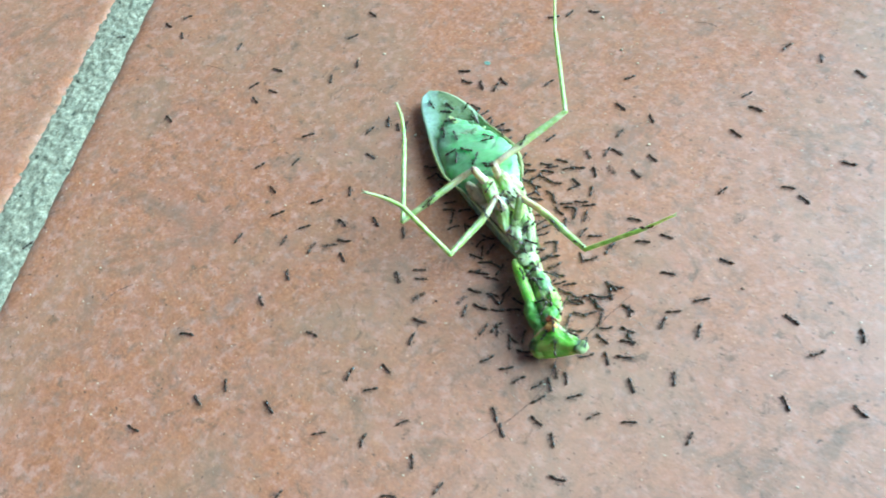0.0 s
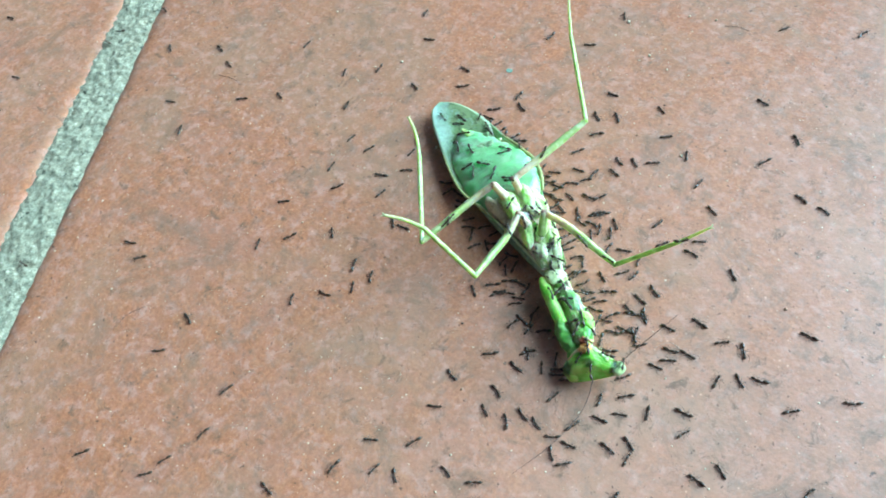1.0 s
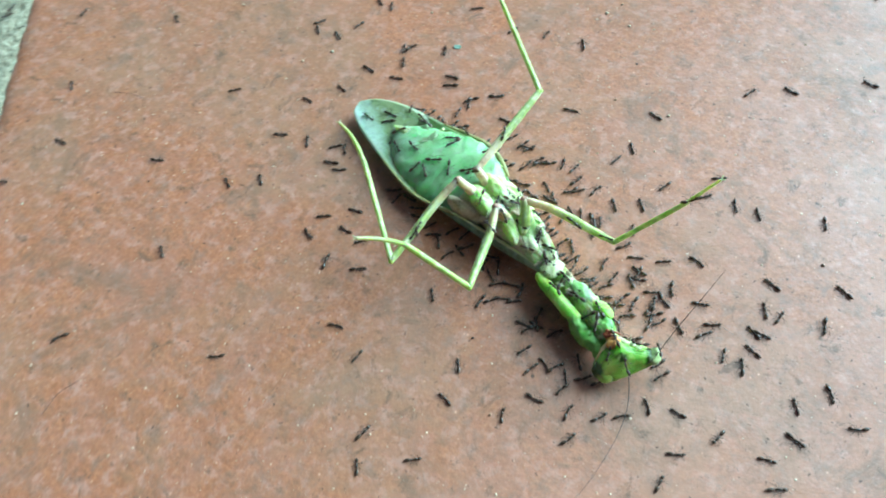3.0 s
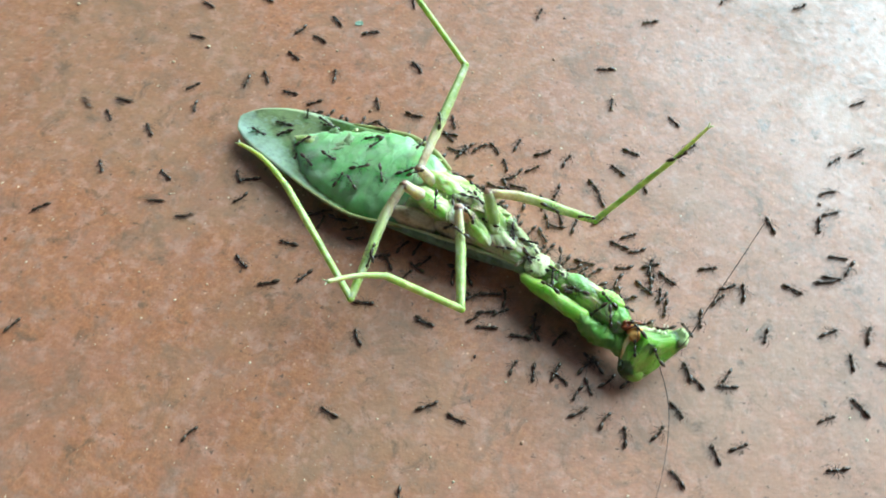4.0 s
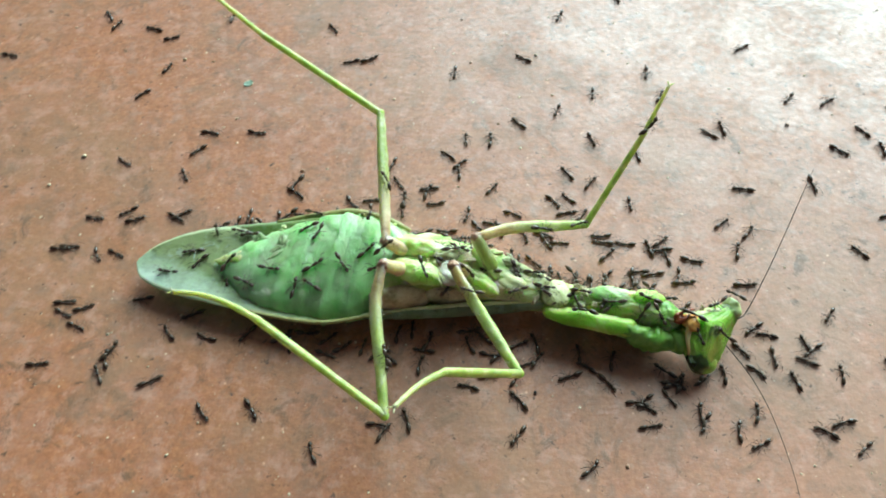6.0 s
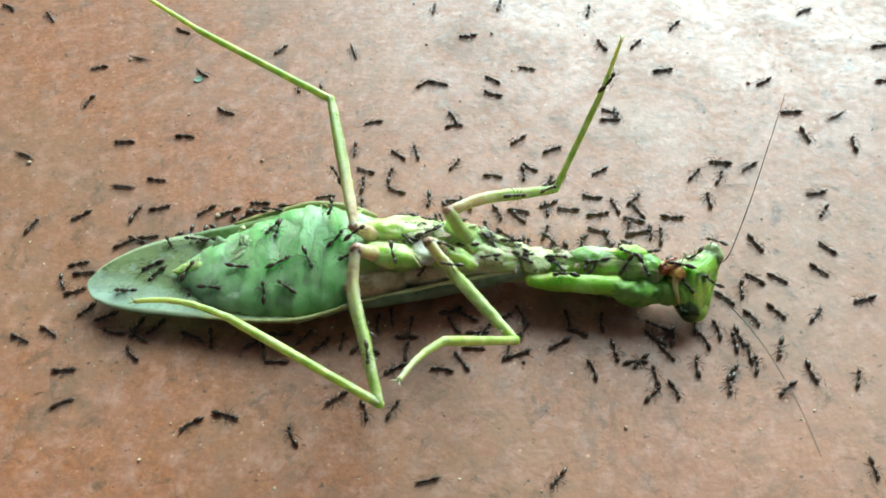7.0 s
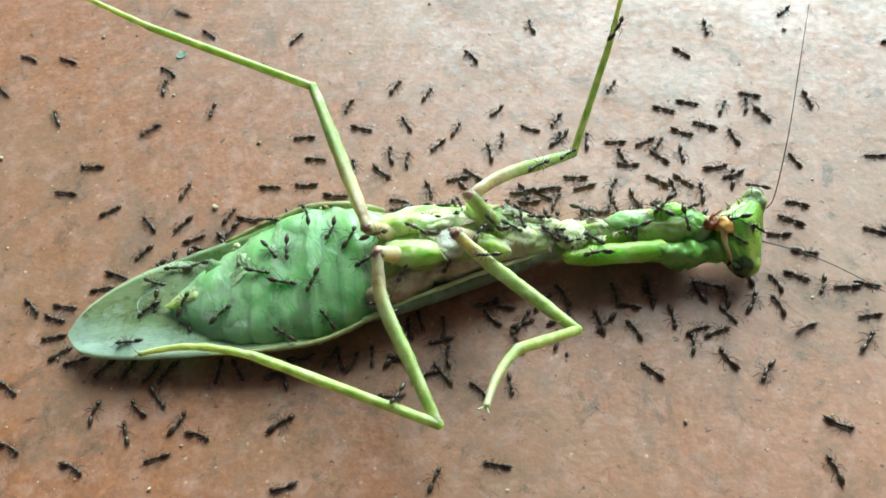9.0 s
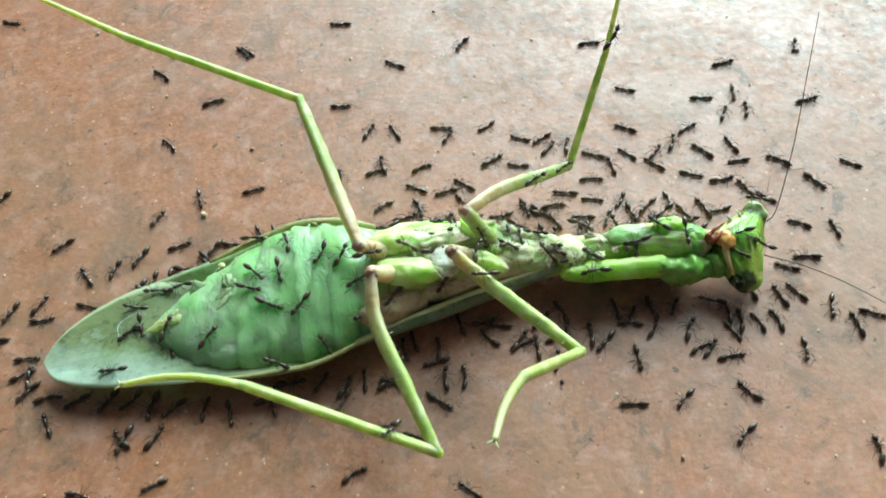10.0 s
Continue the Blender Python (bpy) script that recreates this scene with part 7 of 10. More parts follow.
    crawl(ANTS[70], (0, 8.3, 69.5, 245), (0.53, 4.9, 64.7, 234), (1, 1.2, 60.2, 190), (1.39, -2.2, 59.2, 222), (2, -4.2, 56.2, 229), (2.29, -5.7, 59, 181), (2.58, -7.2, 61.8, 133), (3.04, -9.3, 64.1, 85), (3.5, -11.5, 66.4, 37), (4.08, -11.3, 69.7, 72), (4.29, -10.6, 71.2, 2), (4.5, -9.8, 72.6, -67), (5.66, -11.4, 66.7, -94), (6.08, -10.3, 63.9, -50), (6.5, -9.2, 61.1, -7), (6.78, -8.8, 52.3, -54), (7.06, -8.4, 43.6, -101), (7.5, -12.6, 26.6, -83), (8, -14, 27.4, -135), (8.5, -15.4, 28.2, -188), (9.03, -27.3, 63, -221), (9.5, -60.9, 77.8, -228), (10, -65.9, 83.3, -238))
    crawl(ANTS[71], (0, 12.8, 60.2, 174), (0.48, 10.4, 57, 223), (0.74, 8.6, 56, 183), (1, 6.9, 55, 143), (1.42, 5.7, 58.1, 122), (2, 3.4, 60.7, 133), (2.93, 0.3, 64.6, 126), (3.5, -2.1, 69, 147), (4.05, -3.9, 72.9, 118), (4.27, -4.8, 74.9, 186), (4.5, -5.7, 76.8, 254), (5.36, -13.2, 49.1, 264), (6.5, -16.1, 20.6, 200), (7.5, -16, 19.6, 157), (8.5, -14.8, 18.2, 191), (8.68, -21.8, 27.9, 123), (8.84, -26.2, 32, 166), (9, -30.5, 36.1, 209), (9.28, -43.6, 45.2, 156), (9.5, -58.5, 50.8, 152), (10, -62.6, 52.9, 152))
    crawl(ANTS[72], (0, 21.4, 61.7, 146), (0.45, 17.3, 61.4, 165), (1, 13.7, 63.3, 158), (1.18, 15, 63.8, 108), (1.37, 16.3, 64.4, 58), (1.55, 17.7, 64.9, 9), (2, 21.9, 64.8, -38), (2.54, 30.4, 40.9, -89), (3.5, 22.4, 16.8, -42), (4.5, 23.2, 15.8, -89), (4.75, 22.5, 13.9, -28), (5, 21.8, 12, 34), (5.92, 24.7, 13, -6), (6.5, 27.7, 12.1, -26), (6.83, 27.3, 12.8, -73), (7.17, 26.8, 13.5, -120), (7.5, 26.3, 14.2, -167), (8.5, 25.3, 14.1, -176), (8.75, 24.3, 12.5, -243), (9, 23.4, 10.9, -310), (9.5, 25.7, 14.4, -365), (10, 29, 13.1, -377))
    crawl(ANTS[73], (0, 18.5, 53.1, 97), (0.9, 19.9, 56.9, 52), (1.45, 21.7, 57.8, -5), (2, 23.5, 58.7, -63), (2.97, 22.2, 39.7, -105), (3.5, 16.2, 21.5, -59), (4, 16.2, 21.8, 1), (4.5, 16.2, 22, 62), (4.6, 15.2, 23.1, 102), (4.69, 14.3, 24.1, 142), (5, 12, 25.8, 134), (5.91, 12.6, 34, 98), (6.2, 10.1, 37.2, 56), (6.5, 7.7, 40.5, 14), (7.13, 14, 44.6, 48), (7.32, 15.7, 48, 104), (7.5, 17.4, 51.3, 161), (7.95, 3.2, 44.1, 188), (8.23, -4.8, 43.9, 147), (8.5, -12.8, 43.6, 106), (9.5, -12.5, 47.3, 137), (10, -15, 49.7, 132))
    crawl(ANTS[74], (0, 6.2, 40.9, 263), (1, 6.4, 40.5, 244), (2, 7.7, 38, 275), (2.61, 5.5, 33.7, 230), (3.5, 1, 32.3, 287), (4.5, 0.6, 30.7, 299), (5, -0.2, 28.5, 244), (6.5, -0.3, 30.7, 244), (7.5, -0.2, 29.3, 285), (8.5, -1.8, 29.7, 292), (9, -0.1, 29.3, 330), (9.5, 1.5, 28.9, 369), (10, 1.4, 30.4, 414))
    crawl(ANTS[75], (0, 16.7, 42.9, 145), (1, 15.9, 44.2, 156), (2, 12.3, 43.8, 173), (2.43, 12.4, 38.9, 233), (2.85, 12.6, 33.9, 293), (3.18, 14.6, 29.5, 248), (3.5, 16.7, 25, 204), (3.92, 14.3, 23.2, 214), (4.5, 11.7, 21.9, 237), (4.75, 10.7, 22.5, 181), (5, 9.8, 23.1, 125), (5.79, 7.4, 21.6, 182), (6.5, 4.5, 22.1, 180), (7, 5, 20.6, 142), (7.5, 5.4, 19, 105), (8.5, 7.3, 23.4, 40), (9, 5.1, 22.4, 72), (9.5, 6, 24, 88), (9.75, 6.8, 23.3, 52), (10, 7.7, 22.6, 15))
    crawl(ANTS[76], (0, 19.9, 46.2, 286), (1, 19.3, 46, 332), (2, 19.3, 47.8, 329), (2.81, 22.1, 43.6, 308), (3.5, 26.7, 41.4, 329), (3.73, 27.1, 43.4, 392), (3.96, 27.5, 45.4, 456), (4.5, 25.1, 48.8, 465), (4.67, 24.4, 48.5, 407), (4.83, 23.7, 48.2, 349), (5, 23, 47.8, 292), (5.56, 26.5, 42.7, 306), (6.03, 28.3, 40.2, 240), (6.5, 30.1, 37.7, 173), (6.95, 24.8, 41.6, 136), (7.5, 21, 47, 183), (8.09, 7.8, 37.9, 215), (8.5, -5.8, 29.5, 270), (8.75, -7.2, 29.6, 222), (9, -8.7, 29.6, 173), (9.25, -8, 30.8, 133), (9.5, -7.2, 32, 92), (10, -7.3, 34.5, 105))
    crawl(ANTS[77], (0, 22, 47.9, 1), (1, 22.6, 48.8, 40), (2, 23.3, 49.7, 79), (2.75, 23.6, 51.9, 138), (3.5, 23.9, 54.1, 196), (4.5, 24.5, 53.2, 198), (5, 24.2, 53, 186), (6.5, 22.9, 54.1, 132), (7, 21.7, 54.2, 179), (7.5, 20.6, 54.2, 226), (7.88, -1.7, 53.6, 210), (8.5, -18.6, 39.2, 169), (8.68, -14.5, 43.9, 106), (8.85, -10.4, 48.7, 43), (9.5, 1.6, 52.3, 57), (9.75, 0.5, 52.6, 113), (10, -0.6, 53, 169))
    crawl(ANTS[78], (0, 29.4, 51.5, 170), (1.21, 26.5, 56.2, 121), (1.61, 25.5, 58.7, 172), (2, 24.5, 61.3, 223), (2.58, 11.8, 45, 244), (3.5, 2.8, 26.4, 222), (4, 2.8, 26.1, 175), (4.5, 2.7, 25.8, 127), (5, 2.7, 26.1, 140), (6.5, -0.2, 26.6, 110), (7, 0.8, 25.4, 149), (7.5, 1.8, 24.3, 189), (8, 0.3, 23.2, 146), (8.5, -1.1, 22.1, 104), (8.75, -4.4, 23.1, 147), (8.83, -5.4, 23.8, 92), (8.92, -6.3, 24.5, 36), (9, -7.2, 25.2, -19), (9.32, -3.6, 24.3, -8), (9.5, 0, 24.3, 33), (10, 1.6, 23, 9))
    crawl(ANTS[79], (0, 24.2, 42.5, 161), (0.4, 21.5, 68, 114), (0.81, 18.9, 93.4, 66), (2, 51.4, 132.8, 72), (3.5, 53.9, 134.7, 89), (4, 52.7, 134.8, 153), (4.5, 51.5, 134.9, 217), (6.5, 52.7, 133.8, 251), (7.5, 50.3, 131.6, 194), (8.5, 47.2, 132.4, 184), (9.5, 46.6, 131.4, 240), (10, 42.4, 124, 249))
    crawl(ANTS[80], (0, 29.8, 45.1, -14), (0.49, 32.3, 47.4, 54), (1, 34.2, 50.2, 94), (1.53, 38.5, 53.1, 39), (2, 41.2, 57.5, 91), (2.26, 42.7, 52.8, 41), (2.51, 44.1, 48.1, -10), (2.77, 45.5, 43.5, -61), (3.5, 55.8, 33, -27), (3.89, 67.8, 46.6, 40), (4.5, 85.6, 49.9, 86), (4.95, 78.7, 52.1, 125), (5.41, 71.7, 54.3, 165), (5.95, 64.5, 53.5, 203), (6.5, 57.3, 52.7, 242), (7.5, 59.9, 49.6, 183), (8.14, 57.6, 50.9, 156), (8.5, 55.1, 51.4, 147), (9.5, 54.9, 52.8, 98), (10, 54.3, 56.9, 105))
    crawl(ANTS[81], (0, 17.6, 37.9, 212), (0.5, 15.8, 37.8, 152), (1, 13.9, 37.8, 92), (1.48, 12.3, 43, 115), (2, 8.2, 46.6, 85), (2.75, 7.7, 46.2, 35), (3.5, 7.2, 45.9, -15), (3.73, 7.9, 54.4, 38), (3.95, 8.6, 62.9, 90), (4.23, 5.6, 70.9, 35), (4.5, 2.6, 78.9, -20), (5.51, 10.2, 62.3, -80), (6.5, 12.2, 44.1, -110), (6.7, 13.4, 43.5, -66), (6.89, 14.6, 43, -23), (7.5, 17.1, 42.9, -80), (7.87, 15.4, 36.2, -101), (8.5, 14.3, 29.3, -96), (8.65, 12.6, 31.5, -161), (8.79, 10.9, 33.7, -226), (8.9, 8.4, 35.1, -269), (9, 5.9, 36.4, -312), (9.32, 5.2, 40.2, -266), (9.5, 6.8, 43.7, -203), (10, 6.5, 42.8, -217))
    crawl(ANTS[82], (0, 10.9, 33.8, 206), (1, 9.6, 29.4, 194), (2, 7.8, 32.8, 191), (3.5, 11.3, 29.6, 250), (4, 9.9, 28.7, 317), (4.5, 8.6, 27.7, 384), (5.76, 10.7, 29.2, 408), (6.5, 11.9, 31.5, 353), (6.99, 16.2, 32.8, 359), (7.5, 20.2, 31.2, 353), (8, 20.4, 29.7, 293), (8.5, 20.5, 28.2, 233), (9.5, 17.9, 28.1, 212), (10, 17.6, 28, 207))
    crawl(ANTS[83], (0, 21.6, 39.7, 145), (0.56, 12.6, 41.1, 151), (0.78, 9.5, 44.3, 191), (1, 6.4, 47.6, 231), (1.43, 1.1, 51.1, 167), (2, -5.2, 49.8, 183), (2.79, -13.2, 41.9, 220), (3.5, -19.1, 32.3, 242), (3.81, -27.6, 40.2, 196), (4.12, -36.1, 48.1, 150), (4.5, -53.9, 62.9, 128), (5.61, -54.2, 68.9, 86), (6.06, -53.4, 71.7, 130), (6.5, -52.6, 74.6, 173), (7.09, -64, 78.9, 135), (7.5, -68.6, 90.2, 132), (8.5, -65.2, 88.7, 182), (9.13, -69.5, 89.4, 173), (9.5, -73.8, 90, 172), (10, -78.8, 90.7, 176))
    crawl(ANTS[84], (0, 12.8, 34.4, 46), (0.55, 15.6, 37.3, 55), (0.77, 16.5, 39.1, 113), (1, 17.3, 40.9, 171), (1.65, 9.9, 40.8, 171), (2, 4.3, 45.8, 178), (2.54, 3.4, 37.3, 232), (3.5, -3.1, 31.8, 252), (3.8, -0.6, 29.9, 292), (4.1, 1.9, 28, 332), (4.3, 4.8, 26.9, 268), (4.5, 7.7, 25.7, 204), (5, 5, 23.4, 204), (6.5, 5.8, 26.3, 160), (7.5, 7.1, 29.5, 92), (8, 8.7, 30.6, 41), (8.5, 10.3, 31.7, -11), (9, 10.3, 33.9, 51), (9.5, 11.1, 33.6, 16), (10, 11.6, 29, -11))
    crawl(ANTS[85], (0, 13.4, 30.5, 189), (0.39, 10, 32.1, 159), (1, 6.3, 32.2, 212), (1.2, 3.7, 33.3, 174), (1.41, 1.1, 34.5, 136), (2, -2.6, 38.7, 179), (3.5, -6, 36, 178), (3.89, -15.1, 54.2, 119), (4.5, -20.2, 74, 133), (5.11, -23.7, 71.8, 172), (5.73, -27.3, 69.5, 210), (6.11, -31.3, 68.3, 278), (6.5, -35.2, 67, 346), (6.93, -29.6, 64.7, 324), (7.5, -25.2, 60.4, 341), (8, -25.6, 58.3, 276), (8.5, -26, 56.3, 211), (8.97, -34, 67.4, 142), (9.5, -44.2, 76.5, 132), (10, -45.1, 77.6, 129))
    crawl(ANTS[86], (0, 20.1, 34.4, 172), (1.08, 2.1, 29.8, 169), (2, -15.7, 34.7, 185), (2.75, -14.7, 33.9, 249), (3.5, -13.6, 33, 312), (4.5, -14.8, 29.1, 252), (4.75, -14.7, 26.9, 207), (5, -14.5, 24.7, 162), (6.5, -14.8, 20.7, 173), (7.5, -16.7, 22.2, 145), (8, -17.5, 21.3, 88), (8.5, -18.3, 20.3, 31), (9, -13.9, 21.7, -13), (9.25, -15.1, 22, 41), (9.5, -16.4, 22.3, 95), (9.75, -15.7, 22.6, 52), (10, -14.9, 22.8, 9))
    crawl(ANTS[87], (0, 25.1, 34.3, 298), (0.42, 25.2, 30.1, 250), (0.71, 24.1, 28.2, 307), (1, 23.1, 26.3, 364), (2, 25.5, 23.6, 332), (3.5, 24.9, 22.3, 299), (4.5, 21.1, 23.4, 236), (5, 22.7, 21, 298), (6.5, 25.5, 20.8, 304), (7, 25.1, 20.6, 262), (7.5, 24.7, 20.3, 220), (8.5, 24.5, 18.1, 278), (9, 27.2, 21.2, 218), (9.25, 24.9, 20.8, 270), (9.5, 22.5, 20.5, 322), (9.74, 26, 18.1, 330), (10, 29.8, 16.5, 349))
    crawl(ANTS[88], (0, 17.8, 27.8, 178), (1, 13.8, 29.1, 173), (2, 14.2, 25.7, 217), (2.75, 13.4, 25.6, 169), (3.5, 12.5, 25.6, 121), (4.5, 13.3, 26.2, 121), (5, 16.7, 26.2, 144), (5.8, 10.1, 29.4, 129), (6.5, 7.2, 36.1, 180), (7, 3, 35.7, 186), (7.5, -0.9, 34.1, 122), (8, -1.3, 33.7, 157), (8.5, -1.6, 33.4, 193), (9, -1.6, 34.1, 238), (9.5, -4, 35.5, 286), (9.75, -3, 35.6, 321), (10, -1.9, 35.7, 356))
    crawl(ANTS[89], (0, 16.8, 31, 27), (1, 17.7, 31.6, 14), (2, 17.7, 32.2, 43), (3.5, 17.7, 29, 79), (4, 18.5, 30.4, 42), (4.5, 19.3, 31.8, 5), (5, 15.5, 34.2, 62), (6.5, 16.7, 34.7, 90), (7.5, 15.8, 34.5, 129), (8.5, 19.8, 36.4, 158), (9.11, 18, 41.6, 111), (9.5, 17.6, 47.2, 176), (10, 17.1, 45.1, 229))
    crawl(ANTS[90], (0, 24.6, 27.8, 27), (1, 22, 29.7, 46), (2, 23, 29.1, 73), (3.5, 21.7, 29.9, 73), (4.5, 23.5, 31.5, 74), (5, 20.6, 35.1, 132), (6.5, 22, 38.4, 123), (7.5, 24.4, 39.3, 168), (8.5, 25.3, 39.3, 125), (8.73, 26.8, 42, 59), (9, 28.7, 44.4, 89), (9.25, 30, 43.1, 39), (9.5, 31.4, 41.7, -12), (9.7, 33.9, 41.9, 2), (10, 36.4, 41.8, -4))
    crawl(ANTS[91], (0, 27, 30.7, 226), (0.5, 27, 30, 275), (1, 27.1, 29.4, 325), (2, 27.1, 27.9, 264), (3.5, 27.3, 27.8, 326), (4.1, 29.4, 25.3, 317), (4.5, 31.7, 23.1, 324), (4.75, 31.8, 23.8, 371), (5, 31.9, 24.5, 418), (6.5, 31.1, 24.3, 394), (7.5, 30.5, 25.8, 359), (7.92, 35.9, 23.8, 351), (8.5, 41.7, 23.4, 328), (9, 43, 23, 326), (9.5, 43.8, 23.6, 334), (10, 45.2, 22.8, 384))
    crawl(ANTS[92], (0, 37.5, 34.3, 207), (0.5, 35.8, 34.9, 146), (1, 34.1, 35.5, 85), (1.22, 35.4, 35.9, 49), (1.44, 36.7, 36.3, 13), (2, 39.3, 36.8, 50), (3.5, 42.3, 39.3, 47), (4.5, 44.1, 40.2, 55), (6.5, 46.9, 43, 63), (6.68, 45.3, 38.6, 10), (6.86, 43.7, 34.2, -43), (7.04, 42.1, 29.8, -96), (7.27, 40.8, 22.8, -50), (7.5, 39.5, 15.9, -5), (7.76, 40.1, 17.1, 34), (8.01, 40.7, 18.4, 73), (8.26, 41, 19.8, 27), (8.5, 41.3, 21.1, -19), (9, 43.9, 18.2, -34), (9.25, 43, 19, 20), (9.5, 42.1, 19.8, 74), (10, 42.4, 20.8, 64))
    crawl(ANTS[93], (0, 39.2, 31.1, 75), (1, 38.1, 31.8, 64), (1.39, 36.2, 35, 105), (2, 36.9, 38.6, 50), (2.25, 36, 38.2, 104), (2.5, 35.1, 37.8, 159), (2.75, 34.2, 37.5, 214), (3.12, 33.2, 36.4, 264), (3.5, 32.3, 35.4, 314), (4.5, 34.5, 35.4, 359), (4.75, 33.7, 33.8, 323), (5, 32.8, 32.2, 286), (6.5, 33.9, 33.7, 282), (6.9, 39.6, 30.1, 351), (7.5, 46.3, 29.4, 344), (8.5, 45.9, 25.4, 356), (9, 46.7, 23.4, 333), (9.5, 47.6, 24.7, 374), (10, 49.2, 27.8, 349))
    crawl(ANTS[94], (0, 43, 30.8, 34), (1, 44.3, 33.7, 3), (1.2, 43, 32.8, -58), (1.39, 41.8, 32, -118), (2, 41.1, 28.9, -98), (2.31, 43.4, 27.2, -61), (2.61, 45.6, 25.5, -24), (3.5, 50.8, 23.2, -7), (3.91, 63.2, 37.1, 30), (4.5, 81.8, 37.8, 31), (4.61, 80.7, 38, 81), (4.72, 79.6, 38.1, 131), (4.82, 78.5, 38.2, 181), (5, 75.1, 38, 129), (5.5, 74.9, 38.6, 79), (6, 74.6, 39.3, 28), (6.5, 74.4, 39.9, -22), (7.05, 85.6, 52.3, 20), (7.5, 102.1, 55.1, 25), (8.5, 106.1, 54.4, 7), (9.5, 108.4, 55.9, 33), (10, 112.1, 58.3, 19))
    crawl(ANTS[95], (0, 46.3, 35.2, 15), (1, 43.8, 37.3, 40), (1.32, 42.9, 38.7, 97), (1.65, 41.9, 40.1, 154), (1.82, 40.3, 40.6, 105), (2, 38.6, 41.1, 56), (2.55, 40.5, 43.1, 45), (3.5, 42.8, 44.6, 23), (3.79, 40.8, 44.9, 90), (4.08, 38.7, 45.1, 156), (4.29, 37.5, 46.7, 191), (4.5, 36.3, 48.4, 227), (4.77, 33.1, 47, 217), (5, 30.1, 45.3, 260), (5.28, 31.8, 44.7, 297), (5.56, 33.4, 44.2, 334), (5.87, 34.5, 43.9, 281), (6.19, 35.6, 43.6, 227), (6.5, 36.7, 43.2, 173), (7.06, 29.1, 44.7, 157), (7.5, 24.7, 51, 176), (7.69, 27.5, 53.2, 117), (7.88, 30.3, 55.3, 59), (8.5, 32.5, 62, 53), (9, 32.5, 61.8, -7), (9.5, 32.6, 61.7, -68), (10, 33.2, 60.1, -71))
    crawl(ANTS[96], (0, 34, 25.1, 40), (1, 32.9, 25.2, 28), (2, 32.4, 26.4, 44), (2.63, 31.9, 29.1, 109), (3.5, 31.2, 31.8, 145), (4.5, 32.2, 27.5, 179), (4.78, 30.5, 24.7, 222), (5, 27.6, 23.1, 234), (5.23, 27.7, 24, 184), (5.47, 27.8, 24.8, 134), (5.7, 27.9, 25.7, 84), (6.1, 28, 27, 138), (6.5, 28.1, 28.2, 193), (6.99, 25.5, 27.8, 209), (7.5, 23.2, 26.6, 264), (8.5, 25.9, 24.7, 332), (8.75, 26.6, 24.6, 279), (9, 27.2, 24.5, 227), (9.25, 25.4, 25.1, 188), (9.5, 23.7, 25.7, 148), (10, 24.6, 24.5, 206))
    crawl(ANTS[97], (0, 38.4, 26.1, 284), (1, 38.5, 21.2, 265), (2, 36.9, 21.7, 289), (2.89, 38.2, 17.1, 274), (3.5, 38.2, 12.4, 204), (4.5, 35.6, 11.2, 198), (4.75, 36.7, 12, 150), (5, 37.9, 12.7, 102), (5.95, 35.1, 12.1, 162), (6.5, 32.7, 13.4, 180), (7.5, 35.5, 14.9, 135), (8.5, 35.6, 14.6, 159), (9, 34.4, 14.5, 160), (9.5, 33.7, 14.4, 230), (10, 32.4, 12.2, 230))
    crawl(ANTS[98], (0, 35.5, 18.4, -33), (1, 33.7, 16.7, -25), (2, 34.5, 19.6, -28), (3.5, 36.7, 18.5, 41), (4.5, 36, 17.6, 18), (5, 35, 22.5, -19), (5.75, 36.3, 20.5, -72), (6.5, 37.7, 18.5, -126), (7.5, 35.4, 20.1, -185), (8.5, 35.7, 18.7, -208), (9, 34, 18.8, -193), (9.5, 34.4, 19.3, -225), (10, 35.4, 19.9, -230))
    crawl(ANTS[99], (0, 52.4, 27.6, 28), (0.51, 56.8, 23.8, -31), (0.76, 59.1, 22, 8), (1, 61.4, 20.2, 47), (1.31, 64, 18.9, 4), (1.62, 66.7, 17.7, -38), (1.74, 68.2, 16.4, -96), (1.87, 69.8, 15.2, -153), (2, 71.3, 14, -211), (2.7, 64.2, 14.6, -208), (3.5, 58.4, 18.7, -205), (3.67, 62.6, 20.7, -256), (3.85, 66.9, 22.6, -306), (4.02, 71.2, 24.5, -357), (4.26, 78.2, 23.9, -302), (4.5, 85.3, 23.2, -247), (5.49, 63.7, 26.3, -203), (6.5, 48.6, 42.1, -270), (6.95, 50.3, 47, -311), (7.22, 52.6, 48.1, -370), (7.5, 55, 49.2, -430), (7.94, 53.4, 40.6, -462), (8.5, 51.2, 32.1, -469), (9, 49.5, 33.2, -417), (9.5, 47.8, 34.3, -365), (9.78, 52.2, 32.3, -413), (10, 53.8, 27.8, -464))
    crawl(ANTS[100], (0, 61.4, 26.4, 233), (0.53, 58.8, 23.1, 220), (1, 55.3, 20.8, 179), (1.23, 56, 22.2, 122), (1.46, 56.6, 23.6, 64), (1.73, 57.6, 24.8, 114), (2, 58.7, 26, 164), (3.5, 59.9, 26.1, 160), (4, 58.7, 27.5, 122), (4.5, 57.5, 28.8, 83), (5, 55.9, 28.6, 93), (5.9, 55.4, 33.6, 96), (6.5, 54, 38.5, 39), (7.5, 53.3, 40.2, -12), (8.5, 56.5, 42, 33), (8.72, 55.7, 40, -36), (8.95, 54.8, 38, -105), (9.22, 55.2, 35.8, -55), (9.5, 55.6, 33.7, -5), (10, 54.7, 34, 9))
